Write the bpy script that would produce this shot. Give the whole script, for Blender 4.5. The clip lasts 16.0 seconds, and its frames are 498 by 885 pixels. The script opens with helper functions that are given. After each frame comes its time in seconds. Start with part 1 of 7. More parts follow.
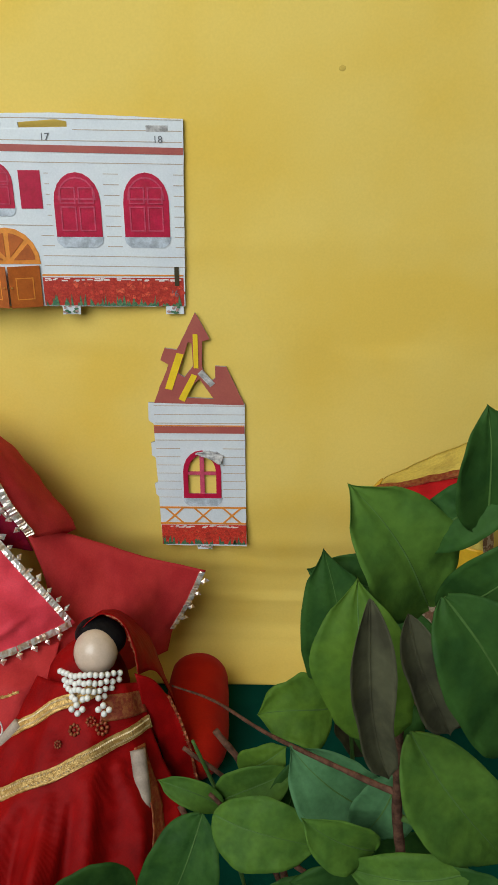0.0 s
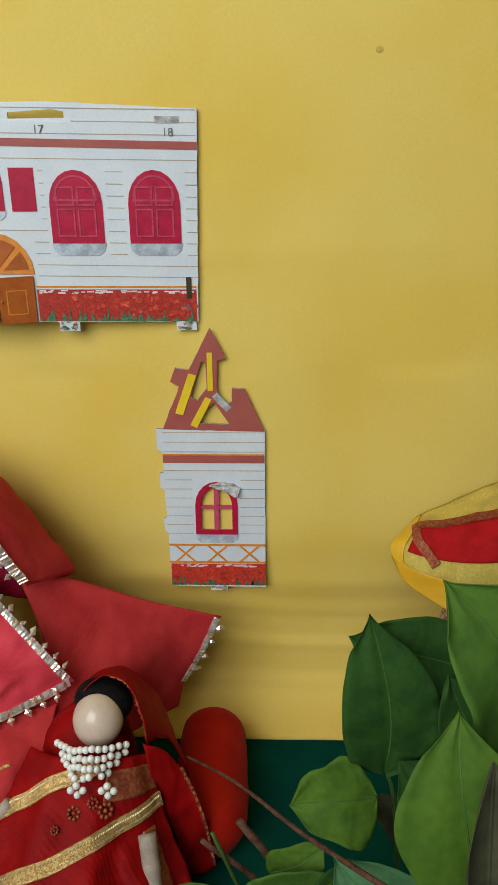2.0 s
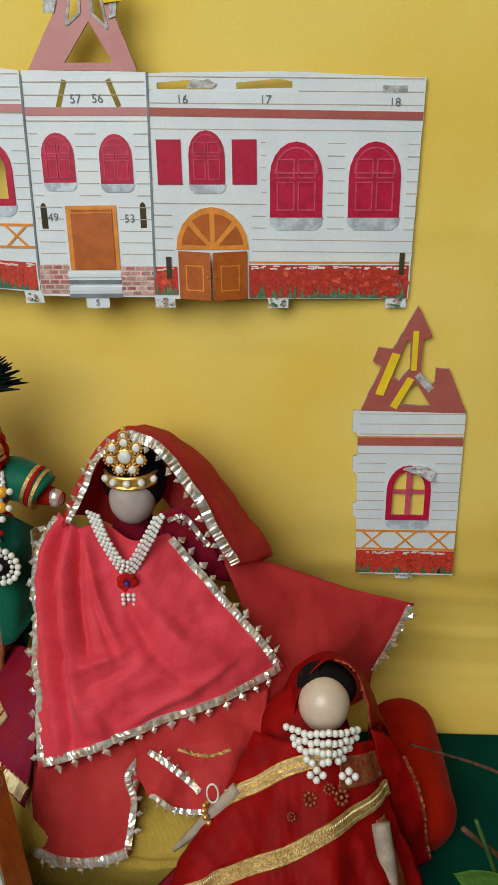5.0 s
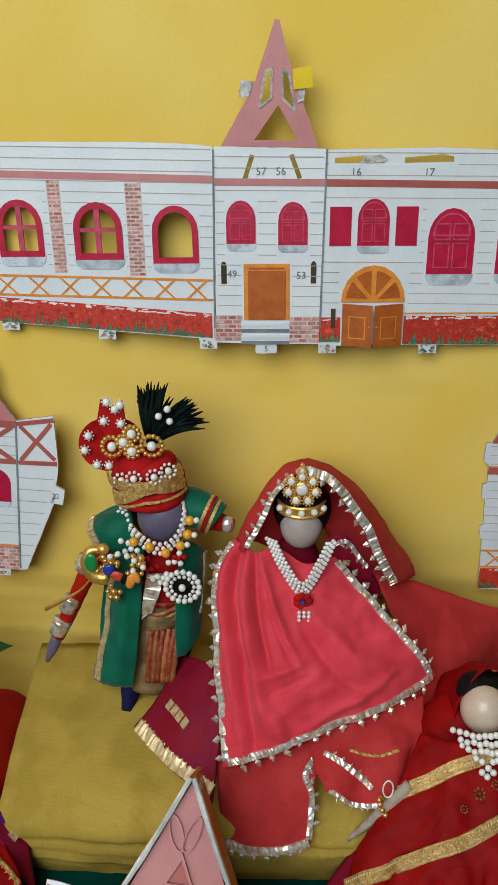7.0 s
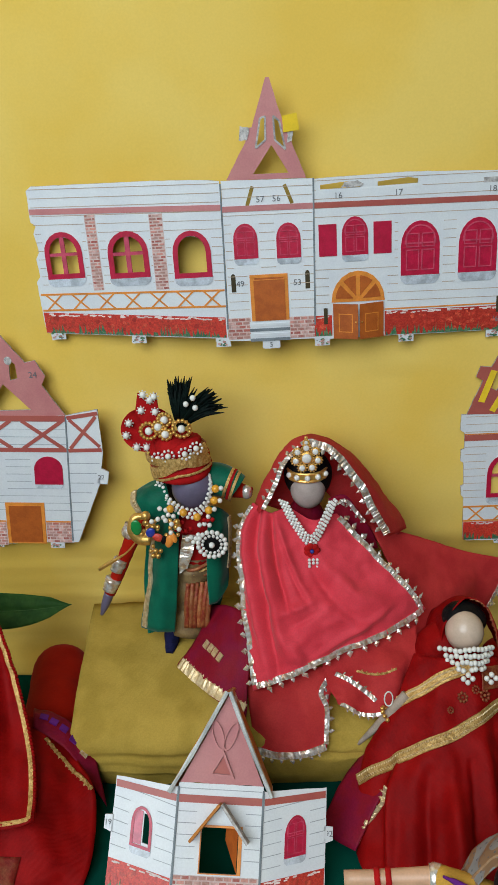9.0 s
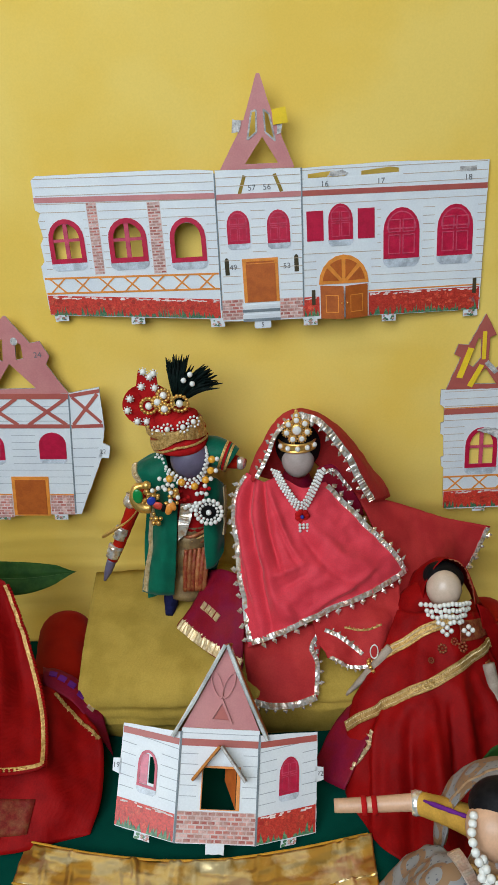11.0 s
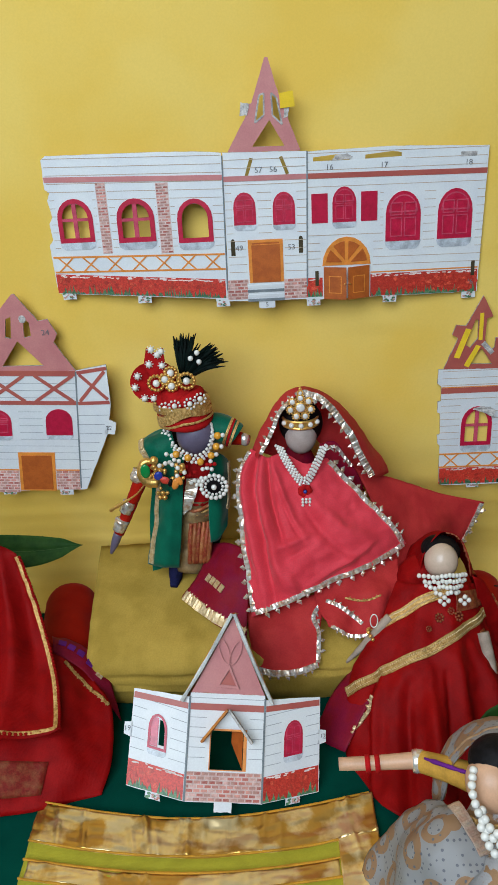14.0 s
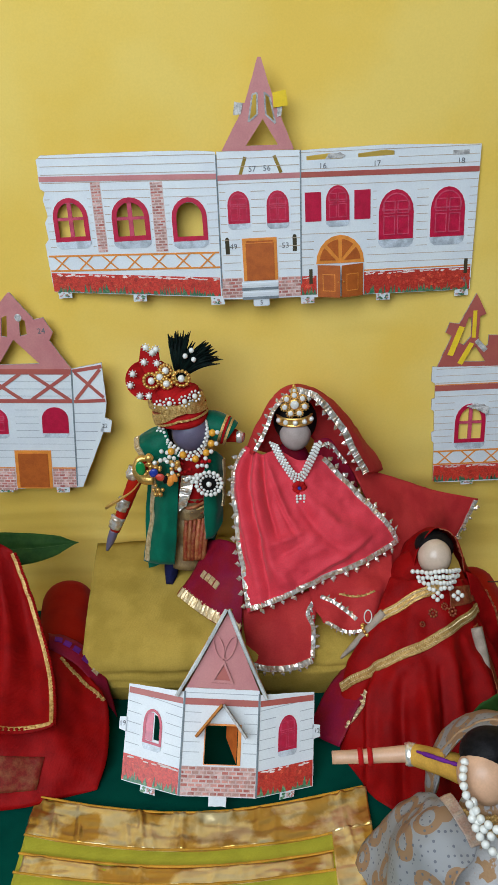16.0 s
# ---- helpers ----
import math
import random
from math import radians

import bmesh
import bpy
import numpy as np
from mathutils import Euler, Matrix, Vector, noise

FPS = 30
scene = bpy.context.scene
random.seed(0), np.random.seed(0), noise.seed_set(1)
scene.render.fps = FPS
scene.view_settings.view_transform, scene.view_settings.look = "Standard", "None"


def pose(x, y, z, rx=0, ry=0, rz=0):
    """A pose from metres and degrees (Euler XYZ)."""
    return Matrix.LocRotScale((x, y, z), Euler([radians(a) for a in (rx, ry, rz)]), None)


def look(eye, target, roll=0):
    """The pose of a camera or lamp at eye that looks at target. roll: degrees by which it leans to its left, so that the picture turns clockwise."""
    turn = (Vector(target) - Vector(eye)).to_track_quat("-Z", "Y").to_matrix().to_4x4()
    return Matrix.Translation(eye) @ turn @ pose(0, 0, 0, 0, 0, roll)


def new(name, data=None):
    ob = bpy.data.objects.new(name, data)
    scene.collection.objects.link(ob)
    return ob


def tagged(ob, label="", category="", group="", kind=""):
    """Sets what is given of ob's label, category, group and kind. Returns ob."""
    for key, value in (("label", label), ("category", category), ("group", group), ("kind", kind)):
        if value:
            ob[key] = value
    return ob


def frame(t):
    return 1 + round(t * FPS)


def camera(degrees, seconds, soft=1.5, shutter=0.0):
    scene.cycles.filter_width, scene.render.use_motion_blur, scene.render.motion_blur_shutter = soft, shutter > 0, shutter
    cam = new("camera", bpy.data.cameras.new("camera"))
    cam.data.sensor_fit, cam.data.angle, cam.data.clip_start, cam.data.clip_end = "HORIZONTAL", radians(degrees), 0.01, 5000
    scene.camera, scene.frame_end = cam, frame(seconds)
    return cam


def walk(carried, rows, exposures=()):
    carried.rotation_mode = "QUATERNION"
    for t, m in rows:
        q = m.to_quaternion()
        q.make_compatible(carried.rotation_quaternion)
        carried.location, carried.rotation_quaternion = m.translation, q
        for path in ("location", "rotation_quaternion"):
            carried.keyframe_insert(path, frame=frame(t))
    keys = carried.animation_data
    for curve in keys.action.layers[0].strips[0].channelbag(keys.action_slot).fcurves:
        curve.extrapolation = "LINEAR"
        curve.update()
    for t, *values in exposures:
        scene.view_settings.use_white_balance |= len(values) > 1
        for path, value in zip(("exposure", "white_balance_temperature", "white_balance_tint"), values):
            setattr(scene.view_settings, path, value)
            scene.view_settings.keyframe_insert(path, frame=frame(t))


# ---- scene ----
cam = camera(35.0, 16.0)
PATH = [
    (0, (0.041, -0.001, 0.413), (-0.01, 1.831, -0.388), -0.2),
    (0.5, (0.04, 0.019, 0.402), (-0.014, 1.852, -0.396), -0.3),
    (1, (0.038, 0.033, 0.402), (-0.021, 1.864, -0.4), -0.3),
    (1.5, (0.033, 0.047, 0.402), (-0.019, 1.883, -0.389), -0.3),
    (2, (0.027, 0.06, 0.404), (-0.025, 1.897, -0.387), -0.4),
    (2.5, (0.019, 0.07, 0.403), (-0.031, 1.908, -0.384), -0.5),
    (3, (0.02, 0.074, 0.395), (-0.027, 1.913, -0.391), -0.5),
    (3.5, (0.011, 0.075, 0.389), (-0.035, 1.915, -0.393), -0.5),
    (4, (-0.019, 0.07, 0.387), (-0.094, 1.909, -0.395), -0.7),
    (4.5, (-0.052, 0.062, 0.383), (-0.147, 1.908, -0.382), -0.9),
    (5, (-0.077, 0.059, 0.385), (-0.193, 1.903, -0.381), -0.9),
    (5.2, (-0.085, 0.058, 0.386), (-0.208, 1.902, -0.377), -1.0),
    (7.3, (-0.176, -0.007, 0.431), (-0.271, 1.838, -0.337), -0.9),
    (7.5, (-0.175, -0.025, 0.436), (-0.282, 1.817, -0.334), -1.7),
    (8, (-0.183, -0.055, 0.448), (-0.316, 1.783, -0.328), -3.0),
    (8.5, (-0.175, -0.068, 0.445), (-0.317, 1.774, -0.323), -3.6),
    (9, (-0.167, -0.081, 0.448), (-0.302, 1.762, -0.316), -4.0),
    (11.3, (-0.172, -0.124, 0.453), (-0.264, 1.706, -0.348), -3.9),
    (11.5, (-0.174, -0.125, 0.458), (-0.255, 1.699, -0.358), -3.7),
    (12, (-0.178, -0.14, 0.457), (-0.252, 1.685, -0.357), -3.6),
    (12.5, (-0.18, -0.14, 0.456), (-0.248, 1.68, -0.368), -3.5),
    (13, (-0.184, -0.14, 0.454), (-0.254, 1.681, -0.369), -3.4),
    (13.5, (-0.184, -0.141, 0.458), (-0.255, 1.677, -0.371), -3.4),
    (14, (-0.186, -0.141, 0.456), (-0.25, 1.676, -0.377), -3.3),
    (14.5, (-0.185, -0.139, 0.453), (-0.248, 1.677, -0.382), -3.2),
    (15, (-0.184, -0.14, 0.455), (-0.245, 1.676, -0.381), -3.2),
    (15.5, (-0.183, -0.145, 0.456), (-0.244, 1.672, -0.376), -3.3),
    (16, (-0.182, -0.146, 0.454), (-0.245, 1.673, -0.375), -3.4),
]
walk(cam, [(t, look(eye, target, roll)) for t, eye, target, roll in PATH],
     exposures=((0.0, 0.05, 6650, 10), (3.0, -0.05, 6700, 10), (5.0, -0.07, 6950, 9), (7.5, -0.14, 6450, 10), (8.5, -0.14, 6400, 10), (12.0, -0.04, 6200, 11), (16.0, -0.04, 6100, 11)))

# ---- light ----
world = bpy.data.worlds.new("world")
scene.world = world
world.use_nodes = True
sky = world.node_tree.nodes.new("ShaderNodeTexSky")
sky.sky_type, sky.sun_disc = "NISHITA", False
sky.sun_elevation, sky.sun_rotation = radians(50), radians(200)
world.node_tree.nodes["Background"].inputs[1].default_value = 0.1
world.node_tree.links.new(sky.outputs[0], world.node_tree.nodes["Background"].inputs[0])


def window_light(name, at, towards, width, height, watts, colour):
    lamp = bpy.data.lights.new(name, "AREA")
    lamp.shape, lamp.size, lamp.size_y, lamp.energy, lamp.color = "RECTANGLE", width, height, watts, colour
    ob = new(name, lamp)
    ob.matrix_world = look(at, towards)
    return ob


window_light("window_daylight", (-0.62, -0.83, 1.14), (-0.10, 0.5, 0.36), 1.28, 1.18, 28, (0.87, 0.965, 1.0))

# ---- materials ----


def nodes_of(name):
    m = bpy.data.materials.new(name)
    m.use_nodes = True
    t = m.node_tree
    return m, t, t.nodes["Principled BSDF"]


def mat(name, colour, rough=0.6, vary=0.12, scale=60.0, bump=0.15, metal=0.0, weave=0.0, sheen=0.0, through_light=0.0, second=None, fine=900.0, split=(0.42, 0.62), spec=None):
    """A surface with broad stains, fine grain and relief; second: a colour that breaks through in patches."""
    m, t, b = nodes_of(name)
    n, l = t.nodes, t.links
    co = n.new("ShaderNodeTexCoord")
    info = n.new("ShaderNodeObjectInfo")
    big = n.new("ShaderNodeTexNoise")
    big.inputs["Scale"].default_value, big.inputs["Detail"].default_value = scale, 5
    small = n.new("ShaderNodeTexNoise")
    small.inputs["Scale"].default_value, small.inputs["Detail"].default_value = fine, 2
    l.new(co.outputs["Object"], big.inputs["Vector"])
    l.new(co.outputs["Object"], small.inputs["Vector"])
    base = n.new("ShaderNodeMix")
    base.data_type = "RGBA"
    other = second if second else tuple(c * (1 - 2.2 * vary) for c in colour)
    base.inputs[6].default_value, base.inputs[7].default_value = (*colour, 1), (*other, 1)
    ramp = n.new("ShaderNodeMapRange")
    ramp.inputs[1].default_value, ramp.inputs[2].default_value = split
    l.new(big.outputs[0], ramp.inputs[0])
    l.new(ramp.outputs[0], base.inputs[0])
    grain = n.new("ShaderNodeMix")
    grain.data_type, grain.blend_type = "RGBA", "MULTIPLY"
    grain.inputs[0].default_value = 1.0
    tone = n.new("ShaderNodeMapRange")
    tone.inputs[1].default_value, tone.inputs[2].default_value = 0.3, 0.7
    tone.inputs[3].default_value, tone.inputs[4].default_value = 1 - vary, 1 + vary * 0.5
    l.new(small.outputs[0], tone.inputs[0])
    l.new(base.outputs[2], grain.inputs[6])
    l.new(tone.outputs[0], grain.inputs[7])
    hue = n.new("ShaderNodeHueSaturation")
    own = n.new("ShaderNodeMapRange")
    own.inputs[3].default_value, own.inputs[4].default_value = 1 - vary * 0.7, 1 + vary * 0.7
    l.new(info.outputs["Random"], own.inputs[0])
    l.new(own.outputs[0], hue.inputs["Value"])
    l.new(grain.outputs[2], hue.inputs["Color"])
    l.new(hue.outputs[0], b.inputs["Base Color"])
    b.inputs["Roughness"].default_value, b.inputs["Metallic"].default_value = rough, metal
    if spec is None and rough >= 0.5 and not metal:
        spec = 0.1
    if spec is not None:
        b.inputs["Specular IOR Level"].default_value = spec
    if sheen:
        b.inputs["Sheen Weight"].default_value = sheen
        b.inputs["Sheen Roughness"].default_value = 0.4
    height = small.outputs[0]
    if weave:
        wave = n.new("ShaderNodeTexWave")
        wave.inputs["Scale"].default_value, wave.inputs["Distortion"].default_value = weave, 2.0
        l.new(co.outputs["Object"], wave.inputs["Vector"])
        add = n.new("ShaderNodeMath")
        add.operation = "ADD"
        l.new(wave.outputs["Fac"], add.inputs[0])
        l.new(small.outputs[0], add.inputs[1])
        height = add.outputs[0]
    bp = n.new("ShaderNodeBump")
    bp.inputs["Strength"].default_value, bp.inputs["Distance"].default_value = bump, 0.0006
    l.new(height, bp.inputs["Height"])
    l.new(bp.outputs[0], b.inputs["Normal"])
    if through_light:
        glow = n.new("ShaderNodeBsdfTranslucent")
        mix = n.new("ShaderNodeMixShader")
        mix.inputs[0].default_value = through_light
        l.new(hue.outputs[0], glow.inputs["Color"])
        l.new(b.outputs[0], mix.inputs[1])
        l.new(glow.outputs[0], mix.inputs[2])
        l.new(mix.outputs[0], n["Material Output"].inputs[0])
    return m


YELLOW_CLOTH = mat("yellow backdrop cloth", (0.80, 0.565, 0.132), 0.75, 0.03, 9, 0.03, second=(0.78, 0.515, 0.092), fine=700)
GREEN_FELT = mat("green felt", (0.0016, 0.052, 0.036), 0.95, 0.12, 30, 0.3, second=(0.0012, 0.042, 0.030), fine=1500, spec=0.03)
PLASTER = mat("pale plaster", (0.62, 0.60, 0.56), 0.9, 0.05, 3, 0.1)
CUSHION = mat("mustard cotton", (0.44, 0.295, 0.055), 0.8, 0.10, 45, 0.25, weave=500, second=(0.36, 0.240, 0.040))
RED_VELVET = mat("red velvet", (0.36, 0.010, 0.002), 0.85, 0.12, 60, 0.3, sheen=0.04, second=(0.30, 0.007, 0.002))
PINK = mat("coral pink silk", (0.76, 0.060, 0.085), 0.5, 0.08, 50, 0.15, weave=700, sheen=0.2, through_light=0.18, second=(0.70, 0.048, 0.070))
CORAL = mat("coral red chiffon", (0.66, 0.052, 0.050), 0.55, 0.08, 50, 0.15, weave=700, through_light=0.32, second=(0.58, 0.038, 0.040))
SAREE = mat("deep red chiffon", (0.35, 0.0040, 0.0040), 0.55, 0.14, 60, 0.2, weave=600, through_light=0.18, second=(0.27, 0.003, 0.0035))
MAROON = mat("maroon tie-dyed silk", (0.22, 0.006, 0.018), 0.5, 0.15, 80, 0.2, weave=600, second=(0.20, 0.006, 0.03))
BROCADE = mat("copper brocade", (0.27, 0.035, 0.015), 0.5, 0.25, 420, 0.5, metal=0.3, second=(0.36, 0.115, 0.035), fine=1800)
GOLD_LACE = mat("gold lace", (0.70, 0.45, 0.16), 0.46, 0.25, 420, 0.9, metal=0.55, second=(0.48, 0.27, 0.07), fine=1500)
SILVER_LACE = mat("silver lace", (0.84, 0.80, 0.75), 0.20, 0.15, 240, 0.25, metal=0.62, second=(0.64, 0.47, 0.33), fine=1400, split=(0.45, 0.60), spec=0.8)
GOLD = mat("bright gold", (0.88, 0.52, 0.14), 0.34, 0.10, 300, 0.3, metal=0.8)
STONE = mat("clear stone", (0.82, 0.79, 0.74), 0.10, 0.08, 500, 0.3, spec=0.8)
PEARL = mat("white pearl", (0.80, 0.78, 0.72), 0.22, 0.05, 400, 0.05)
AMBER = mat("amber bead", (0.80, 0.36, 0.03), 0.25, 0.08, 400, 0.05)
CARD = mat("printed white card", (0.70, 0.72, 0.735), 0.42, 0.05, 40, 0.06, second=(0.66, 0.68, 0.71))
CARD_EDGE = mat("torn grey card", (0.55, 0.52, 0.50), 0.9, 0.2, 300, 0.6)
ROOF_RED = mat("printed brick red roof", (0.42, 0.10, 0.075), 0.45, 0.06, 60, 0.08, second=(0.39, 0.085, 0.07))
ROOF_PINK = mat("faded pink roof print", (0.52, 0.20, 0.19), 0.45, 0.06, 60, 0.08, second=(0.48, 0.17, 0.17))
LINE_TAN = mat("tan print line", (0.52, 0.40, 0.30), 0.5, 0.08, 80, 0.05)
LINE_GREY = mat("grey print line", (0.40, 0.42, 0.44), 0.5, 0.08, 80, 0.05)
CRIMSON = mat("printed crimson", (0.50, 0.010, 0.050), 0.35, 0.10, 200, 0.1, second=(0.42, 0.008, 0.04))
ROSE = mat("printed rose", (0.60, 0.080, 0.14), 0.25, 0.10, 200, 0.1)
SILL = mat("printed silver sill", (0.58, 0.62, 0.68), 0.3, 0.15, 150, 0.05)
ORANGE = mat("printed orange frame", (0.78, 0.27, 0.04), 0.4, 0.08, 150, 0.05)
DOOR = mat("printed rust door", (0.48, 0.115, 0.018), 0.4, 0.10, 150, 0.08, second=(0.40, 0.09, 0.015))
FLOWER = mat("printed red flowers", (0.58, 0.045, 0.025), 0.45, 0.22, 700, 0.08, second=(0.42, 0.025, 0.015), fine=1500)
HERB = mat("printed green leaves", (0.05, 0.17, 0.085), 0.45, 0.30, 500, 0.08, second=(0.15, 0.27, 0.13))
BLOOM = mat("printed bright red blooms", (0.72, 0.07, 0.035), 0.45, 0.2, 500, 0.05)
BRICK = mat("printed pink brick", (0.66, 0.38, 0.32), 0.5, 0.15, 200, 0.08)
WHITE_BRICK = mat("printed white brick", (0.78, 0.66, 0.62), 0.5, 0.1)
MORTAR = mat("printed pale mortar", (0.72, 0.58, 0.54), 0.5, 0.12, 200, 0.08, second=(0.62, 0.42, 0.38))


def by_island(material, tints):
    """Gives every loose piece of a mesh one of the tints."""
    t = material.node_tree
    geo, ramp = t.nodes.new("ShaderNodeNewGeometry"), t.nodes.new("ShaderNodeValToRGB")
    ramp.color_ramp.interpolation = "CONSTANT"
    for k, tint in enumerate(tints):
        stop = ramp.color_ramp.elements[k] if k < 2 else ramp.color_ramp.elements.new(0.5)
        stop.position, stop.color = k / len(tints), (*tint, 1)
    t.links.new(geo.outputs["Random Per Island"], ramp.inputs[0])
    mix = next(n for n in t.nodes if n.type == "MIX" and n.blend_type == "MIX")
    t.links.new(ramp.outputs[0], mix.inputs[6])


by_island(BRICK, ((0.50, 0.16, 0.13), (0.66, 0.30, 0.25), (0.70, 0.44, 0.40), (0.40, 0.12, 0.10)))
by_island(BLOOM, ((0.60, 0.05, 0.03), (0.74, 0.10, 0.05), (0.42, 0.02, 0.015)))
YELLOW_TAPE = mat("yellow paper tape", (0.83, 0.56, 0.03), 0.5, 0.05, 80, 0.05)
INK = mat("dark ink", (0.17, 0.17, 0.18), 0.6, 0.05)
SLOT_DARK = mat("dark slot", (0.07, 0.055, 0.03), 0.7, 0.1)
# shade of card folds and step gaps, put into a flat grey
SHADOW_GAP = mat("painted shade grey", (0.22, 0.25, 0.27), 0.7, 0.1)
SHINGLE = mat("printed rust shingles", (0.50, 0.19, 0.04), 0.5, 0.15, 90, 0.15, second=(0.40, 0.14, 0.03))
HAIR = mat("black hair", (0.008, 0.007, 0.008), 0.5, 0.2, 300, 0.4)
WOOD_SKIN = mat("painted pale wood", (0.62, 0.47, 0.36), 0.25, 0.05, 80, 0.05)
GREY_SKIN = mat("greyed cloth face", (0.42, 0.34, 0.31), 0.6, 0.06, 100, 0.1)
BLUE_SKIN = mat("slate blue painted face", (0.125, 0.105, 0.165), 0.4, 0.08, 100, 0.1)
ARM_WOOD = mat("bare pale wood", (0.42, 0.33, 0.26), 0.5, 0.12, 120, 0.15)
PEACH = mat("peach painted wood", (0.62, 0.36, 0.22), 0.4, 0.06, 80, 0.05)
GREEN_SATIN = mat("bottle green satin", (0.004, 0.115, 0.065), 0.5, 0.12, 60, 0.15, sheen=0.2, second=(0.003, 0.085, 0.05))
# the pale second colour paints the foil's highlights in as patches
GLINTED_FOIL = mat("crumpled gold foil", (0.60, 0.34, 0.075), 0.30, 0.10, 34, 0.5, metal=0.80, second=(0.88, 0.68, 0.36), fine=130, split=(0.46, 0.54))
OLIVE = mat("olive yellow silk", (0.43, 0.39, 0.035), 0.5, 0.06, 60, 0.15, weave=500)
WHITE_SILK = mat("white and gold figured silk", (0.46, 0.44, 0.43), 0.5, 0.08, 120, 0.2, weave=600, second=(0.38, 0.22, 0.11), split=(0.53, 0.56))


def figured_silk(name, ground, ring, dot):
    """White silk woven with rings and fine dots."""
    m, t, b = nodes_of(name)
    n, l = t.nodes, t.links
    co = n.new("ShaderNodeTexCoord")
    last = None
    colour = None
    for scale, lo, hi, tint in ((52, 0.27, 0.50, ring), (300, 0.0, 0.24, dot)):
        cells = n.new("ShaderNodeTexVoronoi")
        cells.inputs["Scale"].default_value = scale
        cells.inputs["Randomness"].default_value = 0.95 if scale < 100 else 0.1
        l.new(co.outputs["Object"], cells.inputs["Vector"])
        mid = n.new("ShaderNodeMath")
        mid.operation = "COMPARE"
        mid.inputs[1].default_value, mid.inputs[2].default_value = (lo + hi) / 2, (hi - lo) / 2
        l.new(cells.outputs["Distance"], mid.inputs[0])
        mix = n.new("ShaderNodeMix")
        mix.data_type = "RGBA"
        mix.inputs[7].default_value = (*tint, 1)
        if colour is None:
            mix.inputs[6].default_value = (*ground, 1)
        else:
            l.new(colour, mix.inputs[6])
        l.new(mid.outputs[0], mix.inputs[0])
        colour, last = mix.outputs[2], mid.outputs[0]
    l.new(colour, b.inputs["Base Color"])
    b.inputs["Roughness"].default_value, b.inputs["Specular IOR Level"].default_value = 0.5, 0.25
    bp = n.new("ShaderNodeBump")
    bp.inputs["Strength"].default_value, bp.inputs["Distance"].default_value = 0.2, 0.0004
    l.new(last, bp.inputs["Height"])
    l.new(bp.outputs[0], b.inputs["Normal"])
    return m


FIGURED = figured_silk("white silk with gold rings", (0.27, 0.265, 0.265), (0.28, 0.165, 0.09), (0.13, 0.13, 0.15))
OCHRE = mat("ochre cloth", (0.55, 0.30, 0.05), 0.6, 0.1, 100, 0.2)
PURPLE = mat("purple thread", (0.14, 0.02, 0.22), 0.6, 0.1)
SATIN_YELLOW = mat("yellow satin", (0.83, 0.47, 0.03), 0.35, 0.06, 50, 0.1, through_light=0.1, second=(0.78, 0.40, 0.02))
GAUZE = mat("pale yellow gauze", (0.56, 0.41, 0.085), 0.75, 0.14, 90, 0.3, weave=500, second=(0.46, 0.33, 0.07))
BROWN_PRINT = mat("brown block print", (0.22, 0.11, 0.06), 0.7, 0.2, 260, 0.3, second=(0.45, 0.32, 0.22), split=(0.5, 0.54))
BARK = mat("red-brown bark", (0.13, 0.060, 0.038), 0.8, 0.25, 200, 0.6)
FEATHER = mat("black green feather", (0.003, 0.010, 0.008), 0.7, 0.3, 200, 0.2)
RED_FELT = mat("red felt", (0.43, 0.009, 0.010), 0.8, 0.1, 120, 0.2)
ENAMEL_GREEN = mat("green enamel", (0.01, 0.22, 0.05), 0.2, 0.05)
NAVY = mat("navy felt", (0.012, 0.014, 0.06), 0.8, 0.2, 200, 0.3)
PALE_BRAID = mat("pale gold braid", (0.78, 0.62, 0.38), 0.38, 0.15, 300, 0.4, metal=0.6, second=(0.62, 0.44, 0.22), fine=1600)
TAN_BRAID = mat("tan woven stripe", (0.36, 0.22, 0.12), 0.6, 0.15, 300, 0.4, second=(0.30, 0.17, 0.09))
ROSE_BRAID = mat("rose gold ribbon", (0.62, 0.42, 0.33), 0.35, 0.15, 200, 0.3, metal=0.6, second=(0.70, 0.58, 0.48))
FADED = mat("faded tan brocade", (0.20, 0.018, 0.012), 0.6, 0.25, 160, 0.3, second=(0.24, 0.075, 0.03), split=(0.40, 0.70))
COPPER = mat("copper striped silk", (0.34, 0.075, 0.028), 0.42, 0.25, 300, 0.4, metal=0.25, second=(0.42, 0.17, 0.06), fine=1600)
DHOTI = mat("olive gold silk", (0.26, 0.17, 0.07), 0.45, 0.2, 160, 0.4, metal=0.2, second=(0.17, 0.10, 0.045), fine=1500)
ENAMEL_BLUE = mat("blue enamel", (0.02, 0.04, 0.30), 0.2, 0.05)


def leaf_mat(name, colour, second, shine=0.60):
    m = mat(name, colour, shine, 0.12, 90, 0.35, through_light=0.22, second=second, fine=420)
    return m


LEAF = leaf_mat("green leaf", (0.088, 0.180, 0.026), (0.062, 0.140, 0.022))
LEAF_DARK = leaf_mat("dark green leaf", (0.036, 0.098, 0.018), (0.024, 0.074, 0.015))
LEAF_PALE = leaf_mat("pale leaf underside", (0.085, 0.205, 0.085), (0.070, 0.175, 0.070), 0.6)
LEAF_LIME = leaf_mat("lime green leaf", (0.095, 0.180, 0.020), (0.070, 0.145, 0.018))
LEAF_DRY = leaf_mat("dry grey-brown leaf", (0.085, 0.083, 0.045), (0.055, 0.052, 0.030), 0.8)
VEIN = mat("pale leaf vein", (0.075, 0.150, 0.035), 0.55, 0.1)

# ---- building helpers ----


